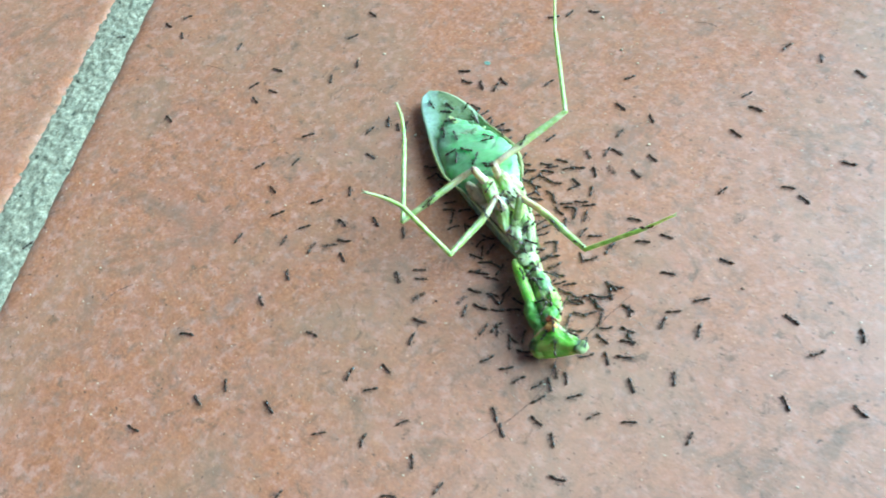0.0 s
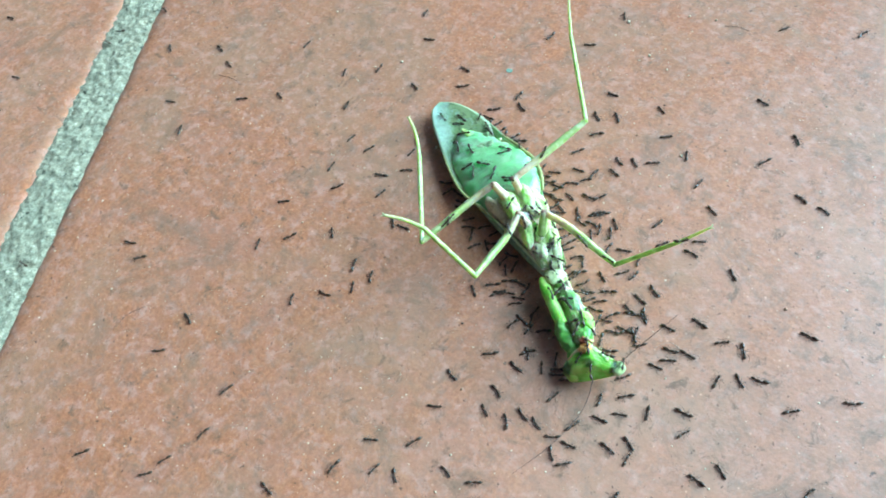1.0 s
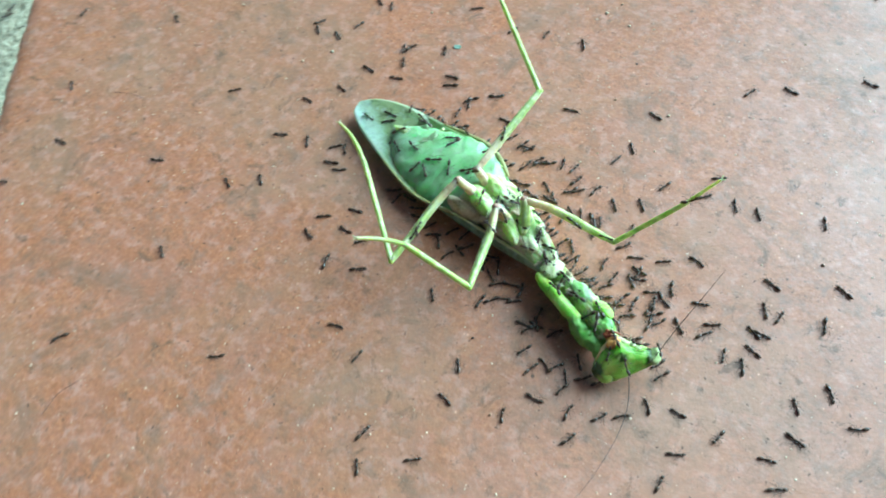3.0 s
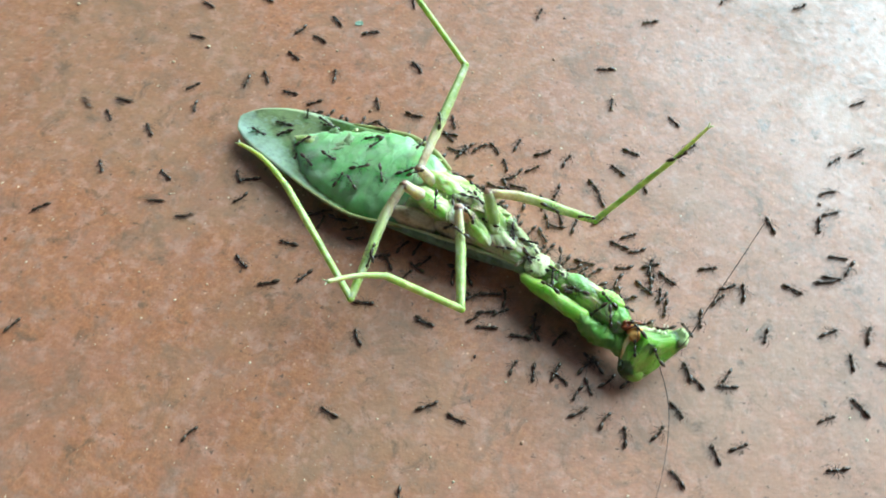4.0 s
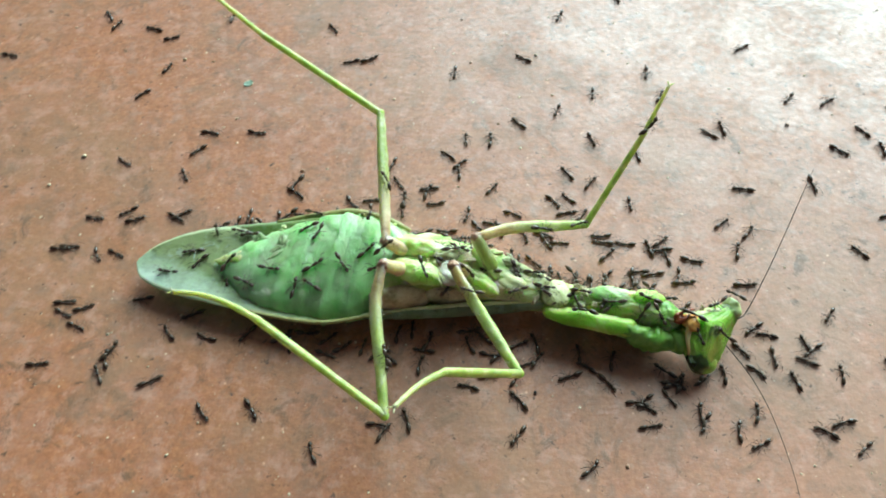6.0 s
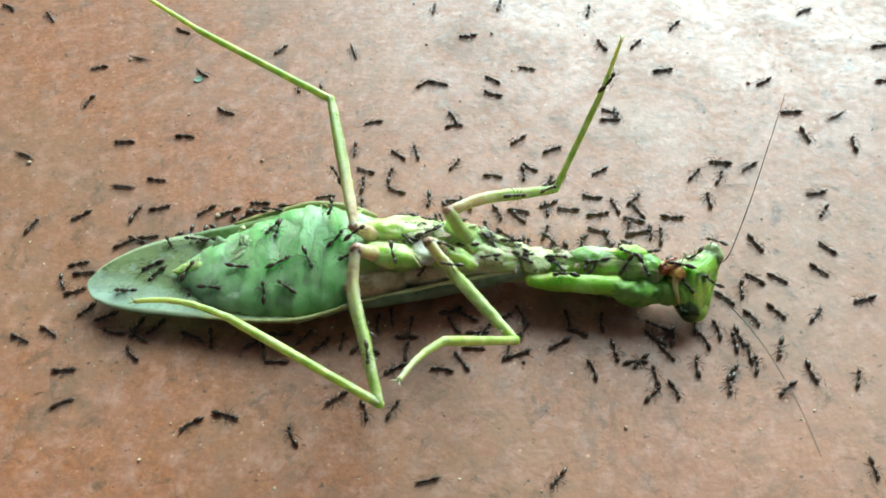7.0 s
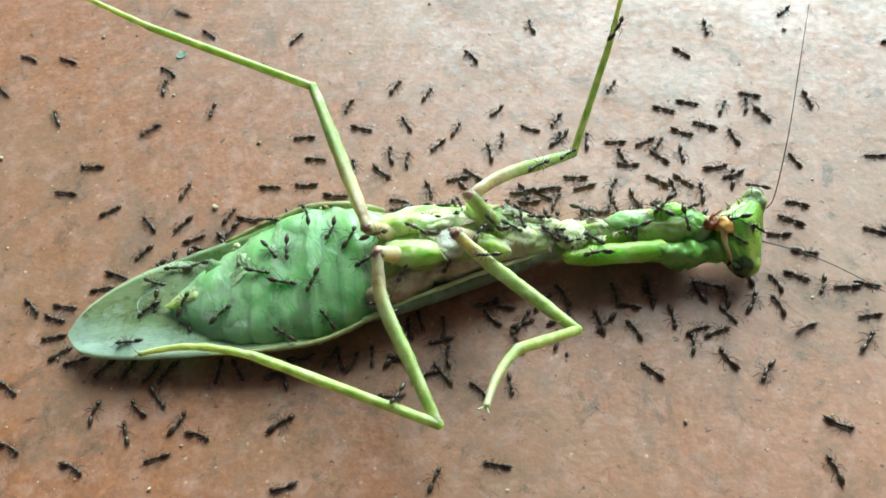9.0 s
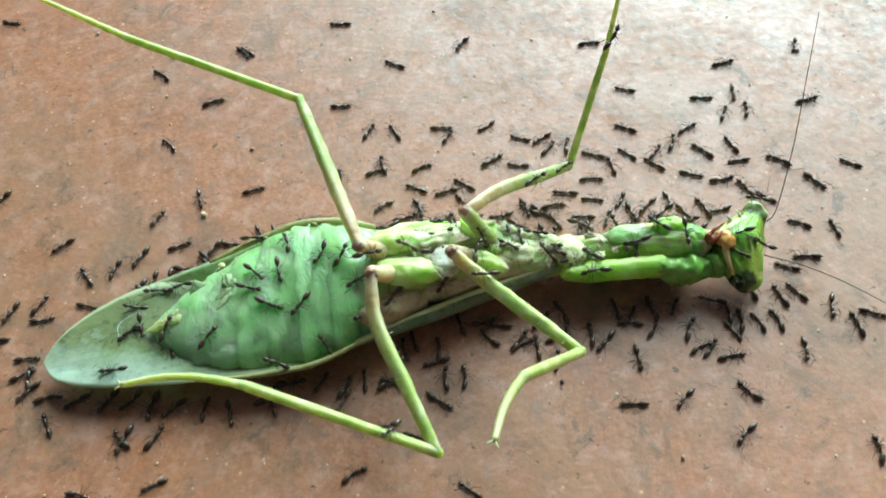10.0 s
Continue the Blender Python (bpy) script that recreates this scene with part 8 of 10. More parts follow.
    crawl(ANTS[101], (0, 46.2, 17.4, 29), (1, 44.2, 20.9, -17), (2, 43.4, 19, -9), (2.75, 44.7, 16.9, -45), (3.5, 46, 14.8, -81), (3.71, 56, 16.6, -29), (3.92, 66, 18.3, 23), (4.5, 85.2, 24.7, 24), (4.92, 83.4, 25.5, 79), (5.35, 81.5, 26.3, 134), (5.92, 80.5, 28, 93), (6.5, 79.5, 29.7, 52), (6.89, 87.1, 30.9, 2), (7.5, 94.8, 32.2, 13), (7.89, 98.8, 33.2, 10), (8.5, 102.6, 34.9, -1), (9, 102.8, 33.5, -43), (9.5, 102.9, 32.1, -84), (10, 103.6, 25.1, -80))
    crawl(ANTS[102], (0, 46, 14, 227), (1, 42.6, 14.1, 170), (2, 38.9, 13.8, 206), (3.5, 38.6, 15.2, 192), (4.5, 36.9, 15.2, 243), (5, 33.6, 13.5, 262), (5.75, 31.8, 13.7, 205), (6.5, 30, 13.9, 148), (7.12, 25.9, 14.1, 198), (7.5, 22, 13, 199), (8.5, 22, 13.5, 178), (9, 19.6, 11.3, 167), (9.5, 20.5, 13.4, 110), (10, 20.1, 13.1, 133))
    crawl(ANTS[103], (0, 46.3, 11.3, -14), (1, 47.5, 9.7, -34), (2, 48.1, 9.8, -46), (3.5, 50.1, 9.1, -39), (3.95, 50.5, 6.2, -86), (4.23, 50, 4.8, -49), (4.5, 49.6, 3.5, -11), (5, 46.7, 3.8, 27), (5.84, 50.3, 3.7, 8), (6.5, 53.8, 4.1, -40), (7.08, 55.3, 1.7, -72), (7.5, 55.8, -0.9, -52), (7.83, 55.2, -0.5, -104), (8.17, 54.5, -0, -156), (8.5, 53.9, 0.4, -208), (9, 52, 1.1, -219), (9.5, 53.8, -1.9, -211), (10, 52.5, -0.2, -190))
    crawl(ANTS[104], (0, 41.6, 9.7, 181), (0.46, 39.9, 13, 145), (0.73, 38.3, 13.9, 183), (1, 36.7, 14.7, 220), (1.22, 37.1, 12.8, 260), (1.43, 37.6, 10.9, 300), (1.72, 39.2, 9.8, 253), (2, 40.9, 8.8, 206), (2.75, 40.5, 9.3, 254), (3.5, 40.1, 9.9, 302), (4.5, 42.1, 6.3, 349), (5, 42.2, 4.9, 342), (6.5, 42.5, 4.7, 391), (7, 42.3, 5.9, 434), (7.5, 42.2, 7.2, 477), (8, 42.9, 7.5, 433), (8.5, 43.7, 7.9, 389), (9, 42.7, 7.9, 436), (9.5, 41.8, 7.8, 482), (10, 42.6, 9.4, 466))
    crawl(ANTS[105], (0, 44.8, 11.3, 166), (2, 44.7, 8.9, 213), (3.5, 44.3, 9.8, 245), (3.88, 44.6, 6.7, 280), (4.19, 45.5, 5.5, 239), (4.5, 46.5, 4.2, 198), (5, 44.7, 6.5, 162), (5.85, 39.2, 6.6, 186), (6.5, 34, 5.2, 173), (6.67, 35.8, 5.8, 118), (6.84, 37.7, 6.3, 62), (7, 39.6, 6.9, 6), (7.5, 45.4, 7.1, 62), (8, 45.1, 6.9, 100), (8.5, 44.7, 6.7, 139), (8.68, 45.9, 7.7, 97), (8.86, 47.1, 8.7, 55), (9.18, 48.1, 9.9, 98), (9.5, 49.1, 11, 141), (10, 49.1, 11.4, 110))
    crawl(ANTS[106], (0, 51.8, 14.6, 133), (0.38, 48.9, 14, 174), (1, 46.1, 14.5, 150), (1.5, 42.7, 16.6, 140), (2, 40.8, 20, 92), (2.75, 41, 20.9, 52), (3.5, 41.3, 21.7, 12), (3.7, 39.3, 24.6, 66), (3.89, 37.3, 27.4, 120), (4.5, 36.1, 34.1, 55), (4.6, 35.9, 31.6, -9), (4.7, 35.7, 29.1, -74), (4.85, 36.8, 26.8, -18), (5, 37.8, 24.5, 39), (5.66, 38.8, 28.5, 57), (6.08, 40.3, 29.9, 105), (6.5, 41.7, 31.4, 152), (7.5, 40.5, 32.1, 140), (8.5, 36.6, 34.6, 136), (8.61, 36.9, 33.2, 204), (8.72, 37.3, 31.8, 273), (9, 36.9, 29, 226), (9.5, 40.4, 27.8, 210), (10, 38.6, 31.5, 155))
    crawl(ANTS[107], (0, 59.1, 20.6, 47), (0.62, 64.9, 19.8, -18), (1, 68.7, 15.2, -28), (1.5, 68.2, 15.6, 35), (2, 67.8, 16, 97), (2.61, 65.2, 19.5, 137), (3.06, 63.4, 20.5, 72), (3.5, 61.5, 21.5, 6), (4.13, 74.8, 19.9, 11), (4.5, 86.9, 25.6, 45), (5, 83.2, 27, 94), (5.49, 79.4, 28.3, 143), (6.5, 74.7, 34.8, 102), (6.69, 68.9, 26.5, 154), (6.89, 63.2, 18.2, 207), (7.5, 43.4, 14.2, 187), (8.5, 43.2, 15, 219), (9, 42.3, 14.5, 261), (9.5, 43, 14.8, 321), (10, 43.1, 14.7, 335))
    crawl(ANTS[108], (0, 59, 16.7, 286), (0.5, 58.5, 15.1, 326), (1, 58.1, 13.5, 366), (1.58, 61.3, 13.7, 372), (2, 64.6, 13.5, 363), (3.5, 61.8, 16.2, 360), (4.5, 65.9, 14, 297), (4.77, 64.6, 10.4, 242), (5, 61.7, 7.8, 180), (5.62, 55.4, -2.3, 232), (6.5, 48.5, -12.1, 292), (7.5, 47.3, -12, 255), (7.75, 52.6, -11.6, 294), (8.01, 57.8, -11.2, 333), (8.5, 66.3, -17.4, 346), (9.5, 68.6, -17.2, 366), (10, 74.6, -16.6, 371))
    crawl(ANTS[109], (0, 56.5, 9.3, -24), (1, 55, 7.3, 13), (2, 56.5, 9.3, 9), (2.75, 57.9, 8.5, -49), (3.5, 59.3, 7.7, -108), (4.5, 61.5, 3.8, -81), (4.75, 61.6, 2.6, -130), (5, 61.8, 1.4, -180), (5.75, 61.7, -1, -143), (6.5, 61.5, -3.5, -107), (7, 62.3, -3.6, -56), (7.5, 63.2, -3.7, -5), (7.83, 63.9, -4.3, 45), (8.17, 64.7, -5, 95), (8.5, 65.4, -5.7, 146), (8.99, 61.6, -2.8, 146), (9.5, 57.8, 0, 181), (9.75, 57.9, 1.7, 136), (10, 57.9, 3.3, 92))
    crawl(ANTS[110], (0, 65.6, 20, 293), (1, 65.6, 21, 313), (2, 67.5, 22.1, 356), (2.75, 69.9, 22.3, 307), (3.5, 72.2, 22.5, 258), (4.5, 70.9, 22.7, 231), (4.75, 68, 22.6, 187), (4.87, 66.5, 22.8, 223), (5, 65.1, 23, 259), (6.5, 68.5, 20.9, 274), (7.5, 71.9, 21.8, 263), (8.08, 68.1, 18.6, 206), (8.5, 63.1, 18.5, 263), (9, 63.4, 20, 268), (9.2, 63.1, 17.4, 252), (9.35, 62.5, 16.2, 297), (9.5, 61.8, 15, 342), (9.6, 60.8, 14.1, 294), (9.71, 59.8, 13.1, 246), (10, 58.7, 10.6, 301))
    crawl(ANTS[111], (0, 52.2, 5.5, -3), (0.24, 53.3, 3.9, -45), (0.47, 54.3, 2.2, -86), (1, 54.3, -1.7, -127), (2, 52.4, 2.7, -153), (2.82, 50.7, -0, -100), (3.16, 50.8, -1.6, -147), (3.5, 50.8, -3.2, -195), (4.5, 49.2, -3.4, -257), (5, 50.8, -2.4, -197), (5.75, 50.4, -3.2, -160), (6.5, 50, -4.1, -124), (7.5, 51.1, -5.7, -87), (8.5, 52.2, -6.1, -20), (9, 51.9, -4.1, -25), (9.25, 53.2, -5.6, -74), (9.5, 54.4, -7.1, -123), (10, 52.6, -7.6, -110))
    crawl(ANTS[112], (0, 58.2, 5.4, 36), (0.53, 61.4, 3.8, -28), (1, 64.9, 3, 14), (2, 66.7, 2.1, -7), (2.88, 72.8, 0.8, -13), (3.5, 78.4, -2.1, 35), (3.76, 76.7, -1.6, 90), (4.02, 75.1, -1, 145), (4.5, 72, 0.6, 175), (4.74, 69.3, -2.3, 228), (5, 67.9, -6, 265), (5.96, 58, -7.2, 212), (6.5, 51.4, -14.6, 227), (7.5, 52.5, -14.4, 267), (8, 52.2, -13.9, 312), (8.5, 52, -13.3, 357), (9, 53.5, -17.2, 400), (9.5, 51.9, -16.5, 447), (9.78, 53.1, -13.3, 436), (10, 54.6, -10.1, 453))
    crawl(ANTS[113], (0, 55.7, 2.6, -37), (0.64, 57.5, 0.2, -36), (1, 59.8, -1.8, -66), (1.5, 61.7, -3.3, -109), (2, 63.6, -4.8, -152), (3.5, 63.5, -6, -88), (3.8, 59, -5, -130), (4.1, 54.6, -4, -172), (4.3, 50.4, -5.7, -127), (4.5, 46.2, -7.4, -81), (5, 47.2, -7.2, -46), (6.5, 47.9, -6.5, -57), (7.5, 47.7, -5.7, -50), (8.5, 48.5, -6.2, -60), (9, 49.4, -7.1, -38), (9.25, 49.6, -6.1, 27), (9.5, 49.9, -5, 93), (10, 49.2, -4.7, 118))
    crawl(ANTS[114], (0, 63.2, 1.1, -33), (0.56, 68.1, -3.3, -39), (0.78, 71, -4.7, -108), (1, 73.9, -6.1, -176), (1.52, 67.1, -5, -199), (2, 61.3, -1.2, -245), (2.93, 62, 7.2, -242), (3.5, 56.8, 13.8, -279), (4.5, 55.7, 12.4, -240), (4.72, 53.6, 17, -253), (5, 53.6, 22.2, -187), (6.5, 55.8, 20.1, -194), (7.5, 54.1, 17.1, -198), (8.01, 51.9, 19.5, -213), (8.5, 48.7, 20.1, -249), (9, 47.2, 19, -214), (9.5, 45.7, 18, -179), (10, 45.7, 18.6, -231))
    crawl(ANTS[115], (0, 68.2, 8.2, 127), (0.48, 67.6, 10.9, 116), (1, 65.4, 12.5, 100), (2, 69.2, 9.8, 145), (2.67, 64.9, 11.8, 162), (3.5, 60.1, 11.3, 156), (3.71, 64.4, 10.7, 106), (3.93, 68.7, 10.2, 56), (4.14, 72.9, 9.7, 5), (4.32, 78, 13.7, -58), (4.5, 83, 17.8, -122), (5.45, 69.3, -4.1, -150), (5.98, 57.2, -8.6, -204), (6.5, 45.1, -13, -259), (7.5, 48, -9.1, -281), (8, 40.5, 2.2, -244), (8.5, 31.6, 12.5, -194), (9, 27.5, 12.1, -175), (9.25, 26, 11.7, -217), (9.5, 24.6, 11.3, -260), (10, 23, 10.9, -249))
    crawl(ANTS[116], (0, 61.6, -8.7, 69), (1, 62.4, -11.3, 101), (2, 59.3, -7.6, 159), (3.5, 55.5, -4.4, 199), (4, 55.8, -2.5, 248), (4.5, 56.1, -0.6, 296), (4.68, 57.6, -4.5, 284), (5, 58.8, -8.4, 300), (5.3, 58.2, -7.8, 357), (5.6, 57.6, -7.1, 415), (5.91, 57, -6.4, 473), (6.2, 56.6, -5.2, 416), (6.5, 56.1, -3.9, 359), (7.5, 56.4, -4.4, 308), (8.13, 63.6, -5.1, 355), (8.5, 70.8, -4.6, 409), (8.71, 71.4, 2.5, 473), (9, 67.6, 8.4, 527), (9.5, 64.4, 11.9, 511), (10, 64.4, 12.8, 501))
    crawl(ANTS[117], (0, 67.6, -5.1, 42), (1, 67.1, -0.4, 73), (1.5, 68.3, -1.8, 31), (2, 69.5, -3.2, -11), (3.5, 72.2, -5.6, 30), (4.5, 69.5, -3.3, 40), (6.5, 72.7, -3.2, 88), (7.04, 64.3, 0.5, 128), (7.27, 62.4, 4.7, 182), (7.5, 60.5, 8.9, 235), (7.95, 57.6, 8.1, 195), (8.5, 54.8, 7.3, 172), (8.75, 55.8, 8.8, 136), (9, 56.8, 10.3, 100), (9.16, 55.7, 9.6, 156), (9.32, 54.5, 8.8, 212), (9.41, 53.2, 8.3, 147), (9.5, 52, 7.8, 83), (10, 51.1, 9.5, 129))
    crawl(ANTS[118], (0, 78, -0, 104), (1, 76.2, -1.8, 155), (1.59, 73.4, 0.2, 144), (2, 70.7, 2.2, 114), (3.5, 73, 6.5, 132), (4.5, 73.8, 5.5, 75), (4.64, 72.3, 6.7, 113), (4.78, 70.8, 7.9, 151), (5, 67, 8.5, 141), (6.5, 70.5, 8.5, 124), (6.73, 68.9, 7.5, 175), (6.97, 67.3, 6.5, 226), (7.23, 66.4, 4.8, 179), (7.5, 65.4, 3.2, 133), (7.96, 64, 16.5, 129), (8.23, 58.8, 20.7, 91), (8.5, 53.7, 25, 53), (8.75, 54.6, 24, 103), (9, 55.6, 23, 152), (9.12, 54.4, 21.3, 194), (9.23, 53.3, 19.5, 236), (9.5, 50.9, 16, 184), (10, 49.8, 15.9, 180))
    crawl(ANTS[119], (0, 56, -8.3, 238), (1, 53.5, -8.7, 195), (2, 54.5, -9.4, 214), (2.32, 51, -4, 169), (2.65, 47.4, 1.5, 124), (3.5, 41.8, 13.3, 75), (4.5, 41, 13, 122), (5, 42.4, 11.4, 162), (6.5, 39.1, 10.3, 185), (7.5, 39, 8.8, 123), (8.5, 39.3, 9.5, 139), (8.78, 38.9, 13.7, 95), (8.89, 38.5, 15.8, 146), (9, 38, 17.8, 197), (9.5, 39.1, 22.2, 141), (10, 36.5, 24.4, 146))
    crawl(ANTS[120], (0, 50.9, -9.7, -39), (0.99, 58.7, -12.1, -3), (2, 66.6, -10.3, 40), (2.29, 59.5, 0.2, 93), (2.58, 52.3, 10.6, 146), (3.5, 27.3, 14.9, 103), (4.09, 27.3, 17.8, 85), (4.5, 28.6, 20.4, 134), (4.75, 27.2, 19.4, 70), (5, 25.8, 18.3, 6), (6.5, 28.4, 18.7, 12), (7.5, 30.8, 18.7, 52), (8.5, 30.3, 17.4, 115), (9.14, 30.4, 21.5, 67), (9.5, 32.5, 25, 89), (10, 30.8, 20.5, 150))
    crawl(ANTS[121], (0, 54.2, -17.3, 0), (1, 52.8, -16.6, 16), (1.41, 55.1, -13.7, 33), (2, 58.5, -12.3, 65), (3.5, 59.1, -11.9, 14), (4.5, 60.2, -13.8, 65), (5, 63.1, -10, 42), (6.5, 59.2, -11.4, 97), (7, 58.9, -10.3, 40), (7.5, 58.5, -9.1, -17), (8.12, 62.9, -13.7, -35), (8.5, 69.1, -14.9, -33), (8.83, 68.2, -14.6, -87), (9.17, 67.2, -14.3, -141), (9.5, 66.3, -14.1, -195), (10, 65, -13.7, -206))
    crawl(ANTS[122], (0, 58.8, -18, 141), (0.5, 56.6, -19, 97), (1, 54.4, -20, 53), (1.56, 57.4, -18.8, 7), (2, 60.6, -18, 40), (2.75, 59.2, -17.7, 78), (3.5, 57.8, -17.4, 117), (4.01, 56, -14.9, 123), (4.25, 55.3, -13.5, 70), (4.5, 54.5, -12.1, 17), (5, 55.2, -15.1, 62), (5.88, 54.1, -12.1, 117), (6.19, 53.6, -10.6, 52), (6.5, 53.1, -9.1, -13), (7.5, 54.9, -9.3, -71), (8.5, 55.4, -10.6, -14), (9, 57.2, -10.1, -25), (9.5, 57.1, -9.8, -30), (10, 57.2, -9.3, -29))
    crawl(ANTS[123], (0, 46.7, -21.7, 152), (0.49, 43.7, -20.1, 162), (1, 40.4, -21, 142), (1.33, 40.8, -21.4, 93), (1.67, 41.2, -21.8, 43), (2, 41.6, -22.2, -7), (2.37, 41.9, -20.9, 33), (2.74, 42.3, -19.7, 73), (3.5, 43.5, -17.4, 64), (4, 43.2, -16.4, 106), (4.5, 42.9, -15.3, 148), (4.78, 40.5, -16.8, 201), (5, 37.7, -16.8, 250), (6.5, 42.2, -17.4, 236), (7.5, 44.4, -19.3, 251), (8.5, 42.5, -17.9, 228), (9.5, 38, -19.4, 223), (10, 36.5, -20.8, 216))
    crawl(ANTS[124], (0, 50.3, -23.6, -28), (1, 51.4, -20.3, -39), (2, 52.1, -24.9, 19), (2.81, 57, -23.3, 0), (3.16, 59.5, -23.5, 59), (3.5, 62.1, -23.7, 117), (3.99, 51.4, -20.1, 144), (4.5, 44.8, -10.9, 125), (5, 42.9, -11, 102), (6.5, 45.1, -9.7, 91), (7.5, 44.9, -11, 95), (8.5, 45.6, -9.2, 134), (9, 45.4, -10.3, 99), (9.5, 45, -8.2, 105), (10, 45.6, -7.9, 101))
    crawl(ANTS[125], (0, 37.1, -14.1, 249), (0.5, 36, -15.9, 295), (1, 34.9, -17.7, 341), (1.57, 37.1, -16.4, 400), (2, 39.3, -15, 466), (3.5, 40.2, -14.6, 438), (4.5, 39.2, -15.2, 428), (5, 40, -14, 490), (6.5, 40, -15.9, 425), (7.5, 40.9, -14.4, 456), (8.5, 37.8, -15.2, 496), (9, 36.5, -15.7, 468), (9.5, 38.9, -15.2, 486), (10, 38.7, -16, 482))
    crawl(ANTS[126], (0, 41.7, -12.7, 53), (1, 44, -11, 84), (2, 42.6, -9.3, 28), (2.79, 42.8, -0.5, 87), (3.14, 43, 3.8, 47), (3.5, 43.2, 8.2, 7), (3.83, 43.5, 8.3, 67), (4.17, 43.7, 8.4, 127), (4.5, 43.9, 8.5, 186), (5, 40.1, 7.7, 186), (6.5, 35.5, 7, 173), (6.79, 37, 7.6, 111), (7.09, 38.5, 8.3, 48), (7.29, 39.6, 9.6, 2), (7.5, 40.6, 10.9, -45), (8.5, 41.3, 12.5, -19), (9, 41, 10, -52), (9.5, 42, 11.9, -11), (10, 40, 8.7, -62))
    crawl(ANTS[127], (0, 45.1, -13.1, 254), (0.5, 45.2, -15.4, 300), (1, 45.3, -17.7, 345), (1.19, 45, -16.4, 404), (1.37, 44.7, -15.1, 463), (1.69, 44.4, -13.8, 426), (2, 44, -12.5, 388), (3.5, 46.7, -13.4, 433), (4.5, 48.2, -15, 418), (5, 46.6, -13.7, 433), (6.5, 48.1, -16.7, 436), (7.5, 48.5, -15.7, 414), (7.92, 55.5, -18.7, 351), (8.11, 58, -19.1, 398), (8.31, 60.5, -19.5, 445), (8.5, 63, -19.8, 492), (8.81, 54.8, -17.5, 513), (9, 46.9, -14, 557), (9.27, 39.1, -13.9, 552), (9.5, 31.4, -15.5, 581), (10, 31.3, -15.7, 578))
    crawl(ANTS[128], (0, 49, -11.5, 254), (0.47, 48.2, -14.6, 274), (1, 49.2, -17.6, 217), (1.27, 48, -15.9, 164), (1.55, 46.8, -14.3, 112), (2, 47.4, -10.2, 137), (2.5, 47.9, -10.4, 88), (3, 48.4, -10.6, 40), (3.5, 48.9, -10.8, -8), (4.5, 50.3, -9.5, -57), (5, 49.1, -10.4, -40), (6.5, 49.6, -9.8, -57), (7.5, 50.8, -9.4, -76), (8.5, 49.6, -9.8, -99), (9, 51.8, -9.1, -127), (9.5, 50.1, -11.8, -98), (10, 47.3, -12.5, -105))
    crawl(ANTS[129], (0, 51.3, -13.4, 74), (1, 50.8, -13, 78), (2, 53.9, -13.3, 29), (2.45, 48.1, -7.3, 84), (2.9, 42.3, -1.4, 139), (3.2, 36.5, 4.7, 70), (3.5, 30.8, 10.7, 1), (4.5, 31, 9.8, 6), (5, 31.5, 9.5, 17), (6.5, 32.8, 10.9, 46), (7, 34.5, 11.1, 1), (7.5, 36.1, 11.4, -44), (8, 36.2, 11.1, 5), (8.5, 36.3, 10.8, 55), (8.75, 36.9, 10.9, 94), (9, 37.4, 11.1, 134), (9.5, 37.5, 15.4, 96), (9.57, 37.1, 14.6, 148), (9.64, 36.7, 13.9, 199), (9.7, 36.3, 13.2, 251), (10, 35.4, 10.8, 217))
    crawl(ANTS[130], (0, 65.1, -23.2, 28), (0.86, 65.4, -19.4, 90), (2, 64.3, -15.8, 24), (2.82, 69.7, -17.4, -16), (3.5, 74.2, -20.7, -15), (4, 77.7, -20.2, 12), (4.16, 78.9, -20.2, 68), (4.33, 80.1, -20.3, 124), (4.5, 81.2, -20.3, 179), (5.55, 67.3, -15.9, 192), (6.5, 53.5, -20.4, 202), (6.83, 54.2, -19.2, 251), (7.17, 54.8, -17.9, 300), (7.5, 55.5, -16.7, 349), (7.9, 58.3, -17.4, 344), (8.2, 59.8, -17.4, 399), (8.5, 61.2, -17.3, 453), (9.07, 63.5, -1.3, 462), (9.5, 53.8, 11.6, 451), (10, 55.2, 15.2, 502))
    crawl(ANTS[131], (0, 47.8, 53.4, 265), (0.44, 42.8, 51, 223), (0.72, 41.9, 48.3, 284), (1, 41, 45.6, 344), (1.36, 43.9, 46.9, 390), (1.68, 45, 48.1, 338), (2, 46, 49.2, 287), (2.73, 50.8, 42.2, 313), (3.5, 57.2, 36.9, 292), (3.69, 61.8, 46.6, 343), (3.88, 66.3, 56.4, 393), (4.5, 86.7, 63.3, 404), (5.37, 88.6, 68.5, 411), (6.5, 93.3, 71.2, 417), (7, 93.2, 72.1, 370), (7.5, 93, 73, 323), (8.5, 95.5, 69.6, 293), (9, 95, 69.6, 239), (9.5, 94.5, 69.5, 186), (10, 89.3, 69, 178))
    crawl(ANTS[132], (0, 58.6, 63.6, 26), (1, 59.1, 60.4, -8), (1.32, 58.9, 64, 34), (1.63, 58.7, 67.7, 76), (2, 62.9, 73.7, 67), (2.69, 67, 81.2, 86), (3.5, 65.5, 89.7, 107), (4.5, 67.7, 90.3, 169), (5.37, 64.2, 90.3, 174), (6.5, 60.6, 90.7, 161), (7.5, 60.1, 92.9, 121), (8.5, 58.8, 93.8, 88), (8.97, 61.1, 97.5, 86), (9.5, 60.4, 101.8, 79), (10, 60.9, 104.3, 65))
